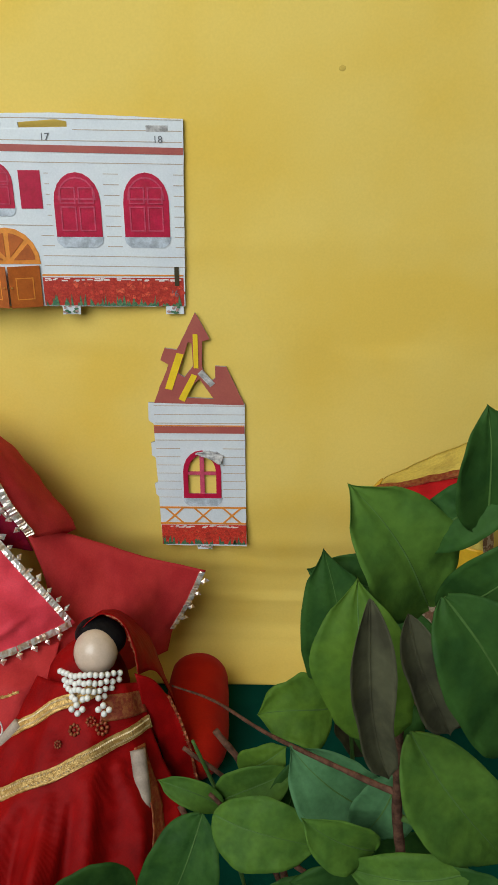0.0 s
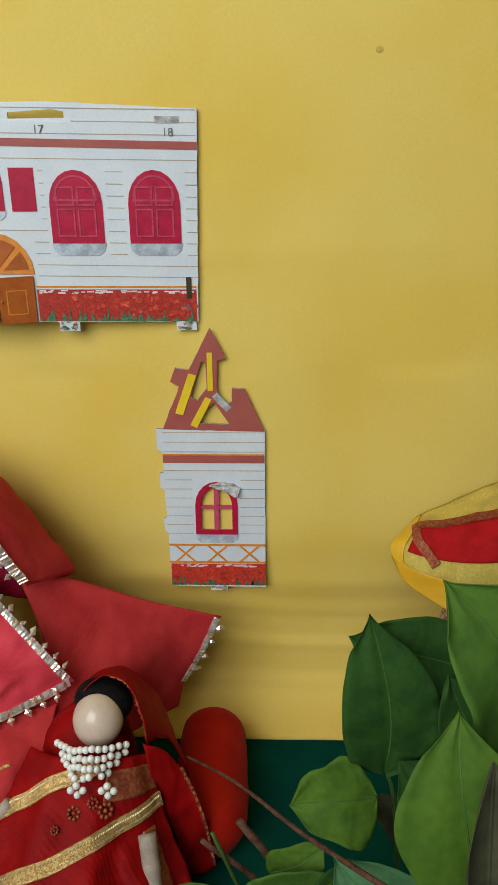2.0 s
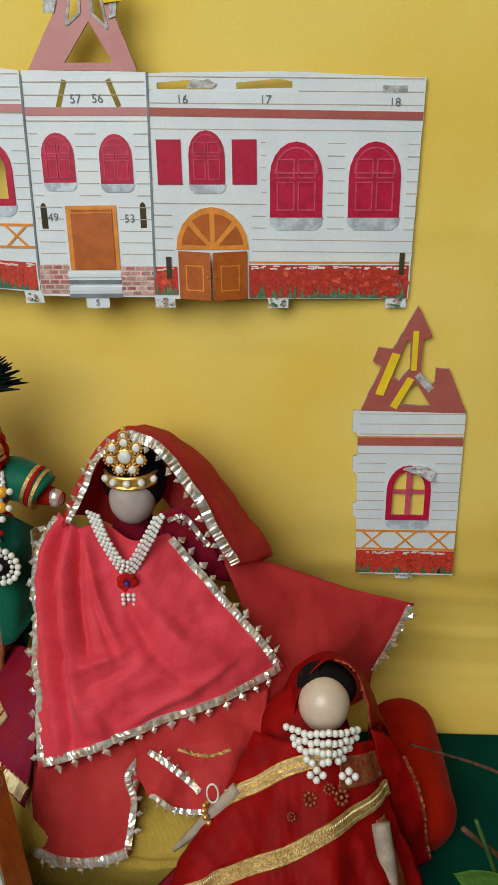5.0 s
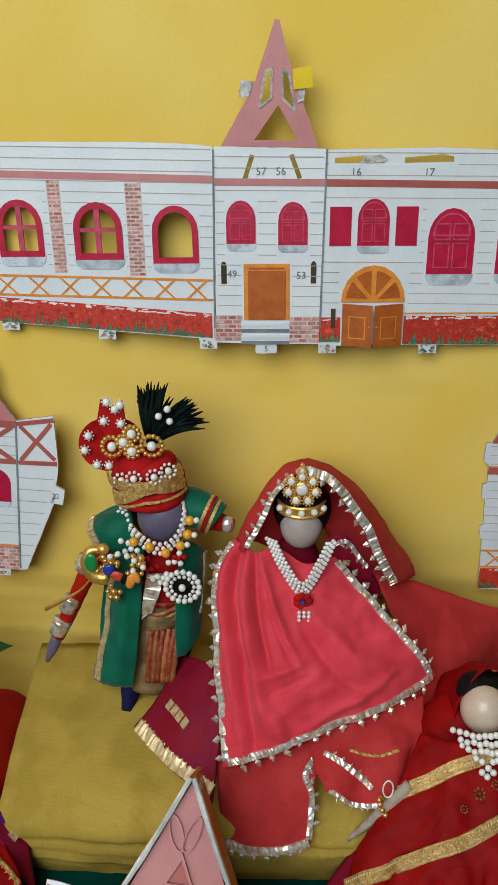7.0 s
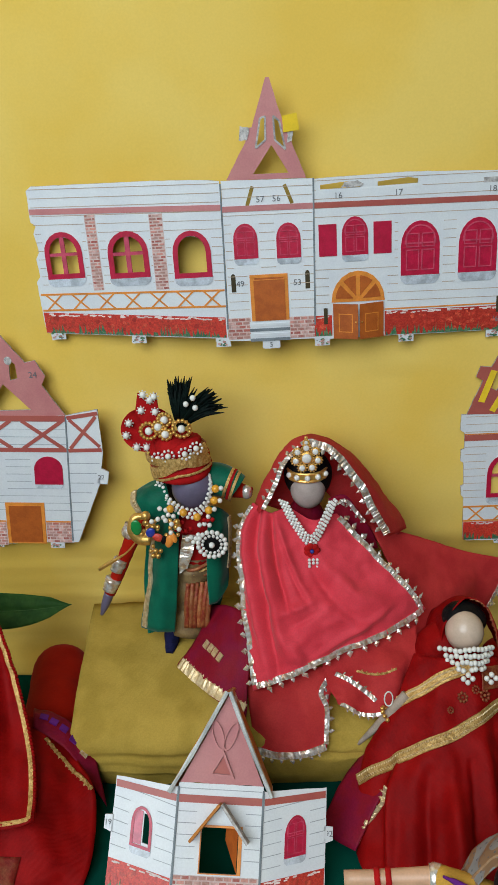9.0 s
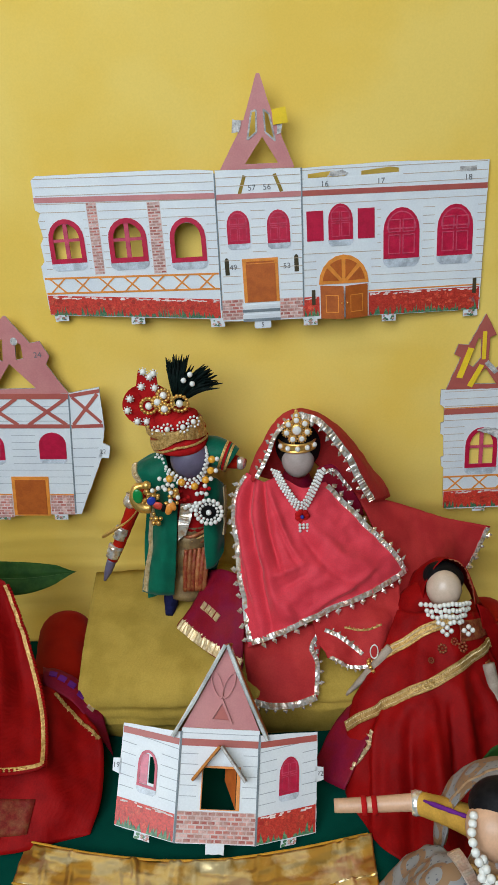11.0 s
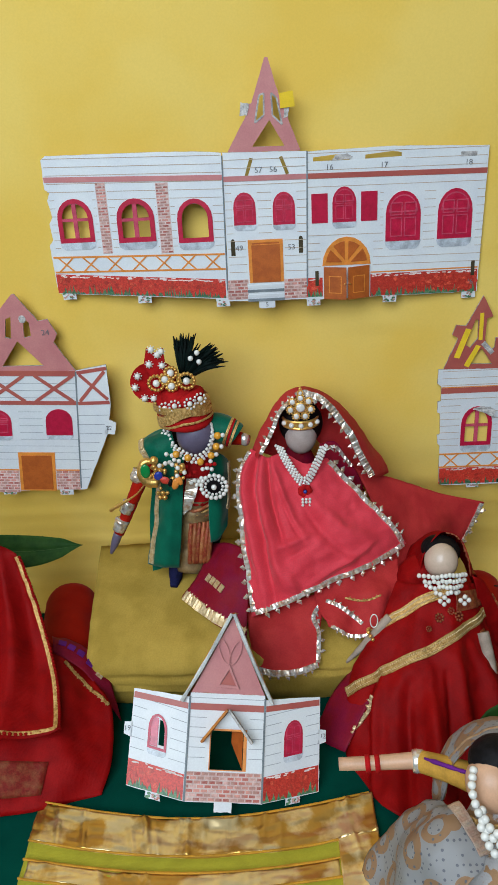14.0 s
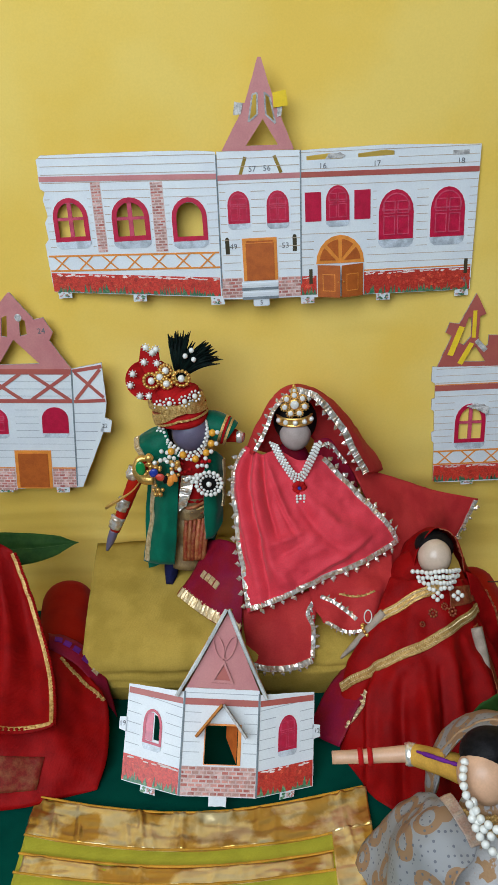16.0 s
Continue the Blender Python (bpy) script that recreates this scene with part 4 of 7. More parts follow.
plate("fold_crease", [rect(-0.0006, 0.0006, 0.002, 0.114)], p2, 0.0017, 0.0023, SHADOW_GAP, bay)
for u in (-0.0135, -0.0660):
    tab(bay, p2, u, 0.0, 0.012, 0.0055)
writing("24", bay, p2(-0.0235, 0.1465, 0.0022), 0.0068, UPRIGHT)
writing("22", bay, p2(0.0315, 0.0650, 0.0022), 0.0055, UPRIGHT)
for u, v in ((-0.0425, 0.1600),):
    bm = bmesh.new()
    ball(bm, p2(u, v, 0.0018), (0.0032, 0.0008, 0.0034), 10, 6)
    part("grey_patch", bm, CARD_EDGE, bay)

# -- the little church, folded out and leaning against the cushion --
church = thing("card_church", (-0.236, 0.255, 0.0), "small folded white card church with pink gable leaning on cushion", "toy house")
SL = 0.754


def p3(u, v, d):
    """u from the middle; the wings fold back."""
    wing = max(0.0, abs(u) - 0.0290) * 1.06
    half = min(abs(u), 0.0290) * 0.897
    out = math.copysign(half + wing * 0.96, u)
    v = v * (0.980 + 0.050 * min(1.0, wing / 0.04)) if v < 0.0715 else 0.0701 + (v - 0.0715) * 1.045
    return (-0.2312 + out + 0.075 * v, 0.2430 + v * math.sin(SL) + 0.29 * wing + 0.0675 * out - d * math.cos(SL), 0.0125 + v * math.cos(SL) + d * math.sin(SL) - 0.165 * out)


hole = rect(-0.0115, 0.0135, 0.021, 0.0465)
body = panel(church, [(-0.0290, 0.0), (0.0290, 0.0), (0.0290, 0.0715), (-0.0290, 0.0715)], [hole], p3, CARD, 41)
panel(church, [(-0.0285, 0.0715), (0.0285, 0.0715), (0.0010, 0.122)], [], p3, ROOF_PINK, 42)
hollow = [(-0.0095, 0.0755), (0.0085, 0.0750), (0.0000, 0.0905)]
plate("gable_emboss", [[hollow, [(-0.0068, 0.0772), (0.0060, 0.0767), (0.0, 0.0872)]]], p3, 0.0016, 0.0040, ROOF_PINK, church)
plate("gable_hollow", [[(-0.0062, 0.0775), (0.0055, 0.0770), (0.0, 0.0866)]], p3, 0.0016, 0.0019, ROOF_RED, church)
for s in (-1, 1):
    loop = [(s * 0.0045 + 0.004 * math.cos(a) + s * 0.003 * math.sin(a), 0.0985 + 0.0085 * math.sin(a)) for a in (math.tau * k / 12 for k in range(12))]
    inner = [(s * 0.0045 + 0.0032 * math.cos(a) + s * 0.003 * math.sin(a), 0.0985 + 0.0075 * math.sin(a)) for a in (math.tau * k / 12 for k in range(12))]
    plate("gable_emboss", [[loop, inner]], p3, 0.0016, 0.0036, ROOF_PINK, church)
for s in (-1, 1):
    wing = [(s * 0.0290, 0.0), (s * 0.0680, 0.0), (s * 0.0680, 0.0612), (s * 0.0290, 0.0685)]
    wing = wing if s > 0 else wing[::-1]
    ox0, ox1 = sorted((s * 0.0430, s * 0.0560))
    panel(church, wing, [rect(ox0 + 0.0075, ox1 - 0.0018, 0.0305, 0.0465)] if s < 0 else [], p3, CARD, 43 + s)
    a, b = sorted((s * 0.0300, s * 0.0675))
    siding(church, p3, a, b, 0.0175, 0.060, 0.0066, material=LINE_GREY, cut=[(ox0 - 0.002, ox1 + 0.002, 0.022, 0.055)])
    za, zb = (0.0, -0.0045) if s > 0 else (-0.0045, 0.0)
    plate("cornice_band", [[(a, 0.0600 + za), (b, 0.0600 + zb), (b, 0.0640 + zb), (a, 0.0640 + za)]], p3, 0.0016, 0.0021, ROOF_RED, church)
    win = window(church, p3, ox0, ox1, 0.0270, 0.0500, "shut" if s > 0 else "open", bars=False)
    if s < 0:
        plate("shutter", [rect(ox0 + 0.0018, ox0 + 0.0068, 0.0290, 0.0475)], p3, 0.0010, 0.0020, ROSE, win)
    flower_bed(church, p3, a - 0.0005, b, 0.0005, 0.0170, 45 + s)
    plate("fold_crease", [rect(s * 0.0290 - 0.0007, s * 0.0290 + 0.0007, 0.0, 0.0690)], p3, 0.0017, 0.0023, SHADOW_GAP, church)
    panel(church, [(s * 0.0670, 0.030), (s * 0.0725, 0.031), (s * 0.0725, 0.0385), (s * 0.0670, 0.0400)][::s], [], p3, CARD, 48 + s)
    tab(church, p3, s * 0.0500, 0.0, 0.010, 0.004)
tab(church, p3, 0.0, 0.0, 0.013, 0.006)
siding(church, p3, -0.0280, 0.0280, 0.0220, 0.0700, 0.0066, material=LINE_GREY, cut=[(-0.0155, 0.0175, 0.018, 0.058), (-0.03, 0.03, 0.0585, 0.0655)])
plate("cornice_band", [rect(-0.0285, 0.0285, 0.0600, 0.0645)], p3, 0.0016, 0.0021, ROOF_RED, church)
brickwork(church, p3, -0.0285, 0.0285, 0.0005, 0.0195, 49)
frame_loop = [rect(-0.0122, 0.0160, 0.0205, 0.0478), hole]
doorway = plate("door_frame", [frame_loop], p3, 0.0016, 0.0024, ORANGE, church)
ajar = lambda u, v, d: Vector(p3(0.0128, v, 0)) + Vector((-0.35 * (0.0128 - u), 0.93 * (0.0128 - u) + d, 0.25 * (0.0128 - u)))
plate("door_leaf", [rect(-0.008, 0.0128, 0.0215, 0.0460)], ajar, 0.0, 0.0012, DOOR, doorway, "rust-brown printed door leaf swung inwards")
for s in (-1, 1):
    bm = bmesh.new()
    a, b = Vector((0.0015, 0.0600)), Vector((0.0015 + s * 0.0185, 0.0385))
    q = [p3(a.x, a.y, 0.0016), p3(b.x, b.y, 0.0016), p3(b.x, b.y, 0.0150), p3(a.x, a.y, 0.0150)]
    up = [Vector(p3(c.x + s * 0.0012, c.y + 0.0012, dd)) for c, dd in ((a, 0.0016), (b, 0.0016), (b, 0.0150), (a, 0.0150))]
    v = [bm.verts.new(x) for x in q + up]
    for f in ((0, 1, 2, 3), (7, 6, 5, 4), (0, 4, 5, 1), (1, 5, 6, 2), (2, 6, 7, 3), (3, 7, 4, 0)):
        bm.faces.new([v[k] for k in f])
    bmesh.ops.recalc_face_normals(bm, faces=bm.faces)
    part("porch_roof", bm, SHINGLE if s < 0 else CARD_EDGE, church, "small bent card porch roof")
plate("porch_gable", [[(-0.0085, 0.0495), (0.0115, 0.0495), (0.0015, 0.0590)]], p3, 0.0016, 0.0060, CARD, church)
for s in (-1, 1):
    # roof slope: a shingled card that runs back from the gable, with its pale cut edge in front
    slope = lambda t, k, h, s=s: Vector(p3(s * (0.0335 * t) + 0.0010 * (1 - t), 0.1235 - 0.0600 * t, 0.0050)) + Vector((-s * 0.002 * k, 0.028 * k, -0.020 * k)) + Vector((s * 0.0018 * h, 0, 0.0012 * h))
    bm = bmesh.new()
    v = [bm.verts.new(slope(t, k, h)) for h in (0, 1) for t, k in ((0, 0), (1.0, 0), (1.0, 1), (0, 1))]
    for f in ((0, 1, 2, 3), (7, 6, 5, 4), (0, 4, 5, 1), (1, 5, 6, 2), (2, 6, 7, 3), (3, 7, 4, 0)):
        bm.faces.new([v[k] for k in f])
    bmesh.ops.recalc_face_normals(bm, faces=bm.faces)
    side = part("roof_slope", bm, SHINGLE, church, "rust-coloured shingled card roof slope")
    bm = bmesh.new()
    tube(bm, [slope(0, 0, 0.5), slope(0.5, 0, 0.5), slope(1, 0, 0.5)], [0.0014] * 3, 6, wobble=0.3)
    part("cut_edge", bm, mat("pale cut card edge", (0.60, 0.62, 0.60), 0.8, 0.15) if s < 0 else bpy.data.materials["pale cut card edge"], side)
    bm = bmesh.new()
    for r in range(8):
        for c in range(5):
            t, k = (r + 0.5) / 8, (c + (0.5 if r % 2 else 0.1)) / 5.4 + 0.02
            pts = [slope(t + 0.055 * math.cos(a), k + 0.085 * math.sin(a), 1.08) for a in (math.pi * (i / 5 - 0.5) for i in range(6))]
            for a, b in zip(pts, pts[1:]):
                d = (b - a).normalized().cross(Vector((s, 0, 1)).normalized()) * 0.00025
                w = [bm.verts.new(q) for q in (a - d, a + d, b + d, b - d)]
                bm.faces.new(w)
    tagged(part("shingle_lines", bm, MORTAR, side), kind="stuff")
for s, text in ((-1, "19"), (1, "92")):
    writing(text, church, Vector(p3(s * 0.0702, 0.0335, 0.0020)), 0.0048, Euler((radians(90 - math.degrees(SL)), 0, 0)).to_matrix())

# ---- seat, bolsters and mat ----
seat = Cloth([[(-0.349, 0.478, 0.074), (-0.230, 0.478, 0.076), (-0.100, 0.478, 0.072)],
              [(-0.345, 0.415, 0.064), (-0.230, 0.415, 0.066), (-0.103, 0.415, 0.062)],
              [(-0.342, 0.362, 0.050), (-0.230, 0.360, 0.052), (-0.108, 0.362, 0.048)],
              [(-0.341, 0.348, 0.036), (-0.230, 0.345, 0.037), (-0.110, 0.348, 0.035)],
              [(-0.338, 0.350, 0.018), (-0.230, 0.346, 0.017), (-0.112, 0.350, 0.018)],
              [(-0.336, 0.355, 0.001), (-0.230, 0.351, 0.001), (-0.114, 0.355, 0.001)]], 0.0022, 40, 3, creases=((0.0, 0.66, 1.0, 0.64, 0.025, -0.0040), (0.05, 0.35, 0.45, 0.42, 0.03, 0.0016), (0.0, 0.78, 0.6, 0.80, 0.02, 0.0030), (0.62, 0.5, 0.95, 0.45, 0.03, 0.0016)))
bm = bmesh.new()
N = 40
ring_rows = []
for j in range(N + 1):
    row = [seat.at(i / N, j / N) for i in range(N + 1)]
    l, r = row[0], row[-1]
    row = [Vector((l.x + 0.004, l.y + 0.002, 0.001)), Vector((l.x - 0.001, l.y, max(0.001, l.z * 0.55)))] + row + [Vector((r.x + 0.001, r.y, max(0.001, r.z * 0.55))), Vector((r.x - 0.004, r.y, 0.001))]
    ring_rows.append([bm.verts.new(p) for p in row])
for a, b in zip(ring_rows, ring_rows[1:]):
    for i in range(len(a) - 1):
        bm.faces.new((a[i], b[i], b[i + 1], a[i + 1]))
bm.faces.new(ring_rows[0])
bmesh.ops.recalc_face_normals(bm, faces=bm.faces)
single("seat_cushion", bm, CUSHION, (-0.23, 0.41, 0.0), "mustard yellow cotton covered wedge cushion as a throne on the floor", "cushion")


def bolster(at, back, r, label, seed):
    bm = bmesh.new()
    a, b = Vector(at), Vector(back)
    ax = (b - a)
    pts = [a + ax * t for t in (0, 0.03, 0.09, 0.22, 0.5, 0.78, 0.91, 0.97, 1)]
    tube(bm, pts, [r * k for k in (0.25, 0.62, 0.88, 1.0, 1.02, 1.0, 0.88, 0.62, 0.25)], 26, 40)
    for v in bm.verts:
        v.co += (v.co - a - ax * ((v.co - a).dot(ax) / ax.length_squared)).normalized() * 0.0012 * noise.noise(v.co * 70 + Vector((seed, 0, 0)))
    single("bolster", bm, RED_VELVET, (a.x, (a.y + b.y) / 2, min(v.co.z for v in bm.verts)), label, "cushion", group="red bolsters")


bolster((-0.006, 0.376, 0.021), (-0.009, 0.472, 0.024), 0.0215, "round red velvet bolster lying on the green felt behind the doll", 1)
bolster((-0.364, 0.372, 0.0235), (-0.380, 0.470, 0.026), 0.0235, "round red velvet bolster lying beside the mustard cushion", 2)

mat_thing = thing("gold_mat", (-0.245, 0.20, 0.0), "olive silk mat edged with crumpled gold foil ribbon on felt", "mat")


def mat_top(s, t):
    x = -0.361 + 0.232 * s + 0.001 * t
    y = 0.256 - 0.018 * math.sin(math.pi * s) * (1 - 0.6 * t) - 0.105 * t
    return Vector((x, y, 0.0035 + 0.0012 * noise.noise((s * 7, t * 5, 2)) + 0.003 * math.exp(-(t / 0.05) ** 2) * 0.6))


def patch(s0, s1, t0, t1, ns, nt, lift, crumple, seed):
    """A sheet of the mat, creased across and along like pressed foil."""
    bm = bmesh.new()

    rnd = random.Random(seed)
    folds = sorted((rnd.random(), rnd.uniform(-0.10, 0.10), rnd.uniform(0.4, 1.0)) for k in range(26))

    def crease(s, t):
        h = 0.0
        for at, slant, deep in folds:
            h += deep * max(0.0, 1 - abs(s - at - slant * (t - 0.3)) / 0.013) * (0.4 + 0.6 * math.sin(7 * t + 40 * at) ** 2)
        return crumple * (1.15 * h + 1.1 * noise.noise((s * 6, t * 9, seed)) + 0.5 * noise.noise((s * 18, t * 34, seed + 5)))

    spots = [[(s0 + (s1 - s0) * i / ns, t0 + (t1 - t0) * j / nt) for i in range(ns + 1)] for j in range(nt + 1)]
    top = [[bm.verts.new(mat_top(s, t) + Vector((0, 0, lift + crease(s, t)))) for s, t in row] for row in spots]
    low = [[bm.verts.new(Vector((v.co.x, v.co.y, 0.0006))) for v in row] for row in top]
    for j in range(nt):
        for i in range(ns):
            bm.faces.new((top[j][i], top[j + 1][i], top[j + 1][i + 1], top[j][i + 1]))
    rim = [(0, i) for i in range(ns)] + [(j, ns) for j in range(nt)] + [(nt, i) for i in range(ns, 0, -1)] + [(j, 0) for j in range(nt, 0, -1)]
    for (j, i), (k, m) in zip(rim, rim[1:] + rim[:1]):
        bm.faces.new((top[j][i], top[k][m], low[k][m], low[j][i]))
    bmesh.ops.recalc_face_normals(bm, faces=bm.faces)
    return bm


part("silk_field", patch(0.0, 1.0, 0.0, 1.0, 40, 30, -0.0012, 0.0004, 1), OLIVE, mat_thing, "olive yellow silk", True)
part("foil_ribbon", patch(0.0, 1.0, 0.02, 0.30, 160, 18, 0.0006, 0.0016, 2), GLINTED_FOIL, mat_thing, "crumpled gold foil ribbon", True)
part("foil_ribbon", patch(0.885, 1.0, 0.29, 1.0, 24, 50, 0.0006, 0.0016, 3), GLINTED_FOIL, mat_thing, "crumpled gold foil ribbon", True)
part("foil_ribbon", patch(0.015, 0.88, 0.44, 0.56, 140, 10, 0.0004, 0.0011, 5), GLINTED_FOIL, mat_thing, "narrow gold foil ribbon", True)
for t in (0.015, 0.305, 0.435, 0.565):
    bm = bmesh.new()
    tube(bm, [mat_top(s, t) + Vector((0, 0, 0.0010)) for s in (0.0, 0.2, 0.4, 0.6, 0.8, 0.99 if t < 0.1 else 0.885)], [0.0008] * 6, 6, 40, wobble=0.4)
    part("piping", bm, mat("amber piping", (0.62, 0.30, 0.03), 0.5, 0.15) if t == 0.015 else bpy.data.materials["amber piping"], mat_thing)

# ---- the bride on the cushion ----
bm = bmesh.new()
ball(bm, (-0.1645, 0.4385, 0.1945), (0.0128, 0.0125, 0.0150), 22, 16, slot=0)
ball(bm, (-0.1640, 0.4450, 0.2030), (0.0178, 0.0140, 0.0200), 20, 14, slot=1)
tube(bm, [(-0.166, 0.446, 0.186), (-0.167, 0.450, 0.160), (-0.166, 0.448, 0.110), (-0.166, 0.445, 0.064)], [0.006, 0.017, 0.028, 0.034], 20, 16, slot=2)
single("bride_doll", bm, [GREY_SKIN, HAIR, MAROON], (-0.166, 0.445, 0.066), "seated bride doll with plain grey cloth face and black hair", "doll")

veil = thing("pink_veil", (-0.16, 0.40, 0.07), "coral pink silk veil with silver lace draped over the bride doll", "veil")
CREASES = ((0.05, 0.0, 0.14, 0.95, 0.040, 0.0060), (0.20, 0.0, 0.30, 0.97, 0.045, 0.0072), (0.125, 0.03, 0.21, 0.95, 0.024, -0.0058), (0.32, 0.02, 0.50, 0.50, 0.045, 0.0066), (0.27, 0.05, 0.36, 0.62, 0.024, -0.0060), (0.36, 0.15, 0.50, 0.56, 0.022, -0.0042),
           (0.30, 0.66, 0.56, 0.52, 0.022, 0.0046), (0.32, 0.74, 0.56, 0.60, 0.020, -0.0034), (0.62, 0.15, 0.84, 0.75, 0.050, 0.0040), (0.56, 0.20, 0.72, 0.80, 0.030, -0.0034), (0.34, 0.80, 0.38, 1.0, 0.035, 0.0050), (0.45, 0.95, 0.85, 0.78, 0.030, 0.0034))
front = Cloth([[(-0.2050, 0.436, 0.186), (-0.1920, 0.428, 0.181), (-0.1790, 0.427, 0.1850), (-0.1620, 0.421, 0.1780), (-0.1440, 0.428, 0.1790)],
               [(-0.2170, 0.424, 0.164), (-0.1960, 0.410, 0.158), (-0.1730, 0.402, 0.148), (-0.1440, 0.404, 0.146), (-0.1170, 0.418, 0.150)],
               [(-0.2150, 0.400, 0.122), (-0.1920, 0.386, 0.122), (-0.1650, 0.381, 0.120), (-0.1320, 0.390, 0.124), (-0.0960, 0.410, 0.130)],
               [(-0.2090, 0.368, 0.071), (-0.1860, 0.367, 0.081), (-0.1570, 0.374, 0.092), (-0.1150, 0.388, 0.101), (-0.0810, 0.411, 0.106)]], 0.0024, 55, 4, 0.0008, 3, CREASES)
bm = bmesh.new()
front.mesh(bm, 72, 72)
part("front_fall", bm, PINK, veil, "coral pink silk", True)
lace(veil, front.run([(0.02, 0.03), (0.02, 0.5), (0.02, 0.98)], 27), 0.0046, 1, SILVER_LACE, 0.0042, "silver lace border")
lace(veil, front.run([(0.03, 0.985), (0.5, 0.985), (0.985, 0.985)], 30), 0.0046, 1, SILVER_LACE, 0.0040, "silver lace border")
lace(veil, front.run([(0.985, 0.97), (0.985, 0.5), (0.985, 0.03)], 22), 0.0044, 1, SILVER_LACE, 0.0040, "silver lace border")
hood = Cloth([[(-0.2000, 0.4240, 0.1831), (-0.1879, 0.4270, 0.2061), (-0.1767, 0.4300, 0.2252), (-0.1628, 0.4320, 0.2328), (-0.1451, 0.4290, 0.2252), (-0.1284, 0.4250, 0.2042), (-0.1163, 0.4240, 0.1793), (-0.1079, 0.4280, 0.1583)],
              [(-0.2037, 0.4420, 0.1812), (-0.1916, 0.4480, 0.2051), (-0.1786, 0.4520, 0.2233), (-0.1628, 0.4540, 0.2299), (-0.1423, 0.4500, 0.2233), (-0.1219, 0.4450, 0.2013), (-0.1070, 0.4440, 0.1755), (-0.0977, 0.4440, 0.1526)],
              [(-0.1972, 0.4660, 0.1679), (-0.1860, 0.4720, 0.1937), (-0.1749, 0.4740, 0.2099), (-0.1600, 0.4750, 0.2156), (-0.1395, 0.4740, 0.2080), (-0.1182, 0.4700, 0.1870), (-0.1023, 0.4660, 0.1640), (-0.0893, 0.4640, 0.1449)],
              [(-0.1749, 0.4620, 0.1602), (-0.1712, 0.4630, 0.1717), (-0.1674, 0.4640, 0.1812), (-0.1600, 0.4650, 0.1851), (-0.1526, 0.4640, 0.1812), (-0.1414, 0.4600, 0.1679), (-0.1275, 0.4550, 0.1526), (-0.1116, 0.4520, 0.1392)]], 0.0018, 60, 7)
bm = bmesh.new()
hood.mesh(bm, 50, 30)
part("hood", bm, CORAL, veil, "translucent coral red hood", True)
lace(veil, facing(hood.run([(0.02, 0.0), (0.2, 0.0), (0.36, 0.0)], 13)), 0.0034, -1, SILVER_LACE, 0.0032, "silver lace border")
lace(veil, facing(hood.run([(0.38, 0.0), (0.7, 0.0), (0.985, 0.0)], 20)), 0.0056, 1, SILVER_LACE, 0.0036, "pale gold lace border")
inner = Cloth([[(-0.1500, 0.434, 0.188), (-0.1370, 0.438, 0.188), (-0.1270, 0.438, 0.172)], [(-0.1480, 0.430, 0.166), (-0.1320, 0.434, 0.164), (-0.1180, 0.440, 0.156)], [(-0.1400, 0.432, 0.148), (-0.1260, 0.436, 0.146), (-0.1130, 0.442, 0.140)]], 0.0016, 80, 11)
bm = bmesh.new()
inner.mesh(bm, 20, 20)
part("inner_fold", bm, MAROON, veil, "maroon inner fold", True)
lace(veil, facing(inner.run([(0.15, 0.12), (0.5, 0.10), (0.95, 0.25)], 22)), 0.0030, 1, SILVER_LACE, 0.0024, "silver lace border")
trail = Cloth([[(-0.1200, 0.446, 0.160), (-0.0850, 0.458, 0.142), (-0.0450, 0.468, 0.121), (-0.0030, 0.473, 0.107)],
               [(-0.1020, 0.425, 0.118), (-0.0760, 0.438, 0.112), (-0.0450, 0.455, 0.102), (-0.0130, 0.470, 0.085)],
               [(-0.1080, 0.385, 0.086), (-0.0850, 0.400, 0.086), (-0.0550, 0.432, 0.078), (-0.0260, 0.464, 0.064)],
               [(-0.1120, 0.362, 0.067), (-0.0950, 0.372, 0.066), (-0.0700, 0.408, 0.058), (-0.0300, 0.456, 0.050)]], 0.0020, 45, 14, 0.0012, 2)
bm = bmesh.new()
trail.mesh(bm, 36, 30)
part("trailing_end", bm, CORAL, veil, "translucent coral red end spread behind the doll", True)
lace(veil, trail.run([(0.985, 0.68), (0.985, 0.35), (0.985, 0.02)], 14), 0.0040, 1, SILVER_LACE, 0.0048, "tarnished silver lace border")
skirt = Cloth([[(-0.2180, 0.392, 0.074), (-0.1960, 0.382, 0.074), (-0.1700, 0.378, 0.080), (-0.1450, 0.385, 0.084)],
               [(-0.2130, 0.368, 0.064), (-0.1930, 0.358, 0.064), (-0.1740, 0.356, 0.064), (-0.1560, 0.362, 0.066)],
               [(-0.2100, 0.345, 0.037), (-0.1930, 0.340, 0.036), (-0.1750, 0.340, 0.037), (-0.1590, 0.343, 0.041)]], 0.0016, 60, 17)
bm = bmesh.new()
skirt.mesh(bm, 26, 22)
part("lower_fall", bm, CORAL, veil, "coral red layer hanging over the cushion edge", True)
lace(veil, skirt.run([(0.02, 0.975), (0.5, 0.975), (0.985, 0.975)], 16), 0.0050, 1, SILVER_LACE, 0.0030, "gold lace border")
lace(veil, skirt.run([(0.985, 0.95), (0.99, 0.6), (0.86, 0.35), (0.97, 0.12)], 17), 0.0036, 1, SILVER_LACE, 0.0032, "silver lace border")
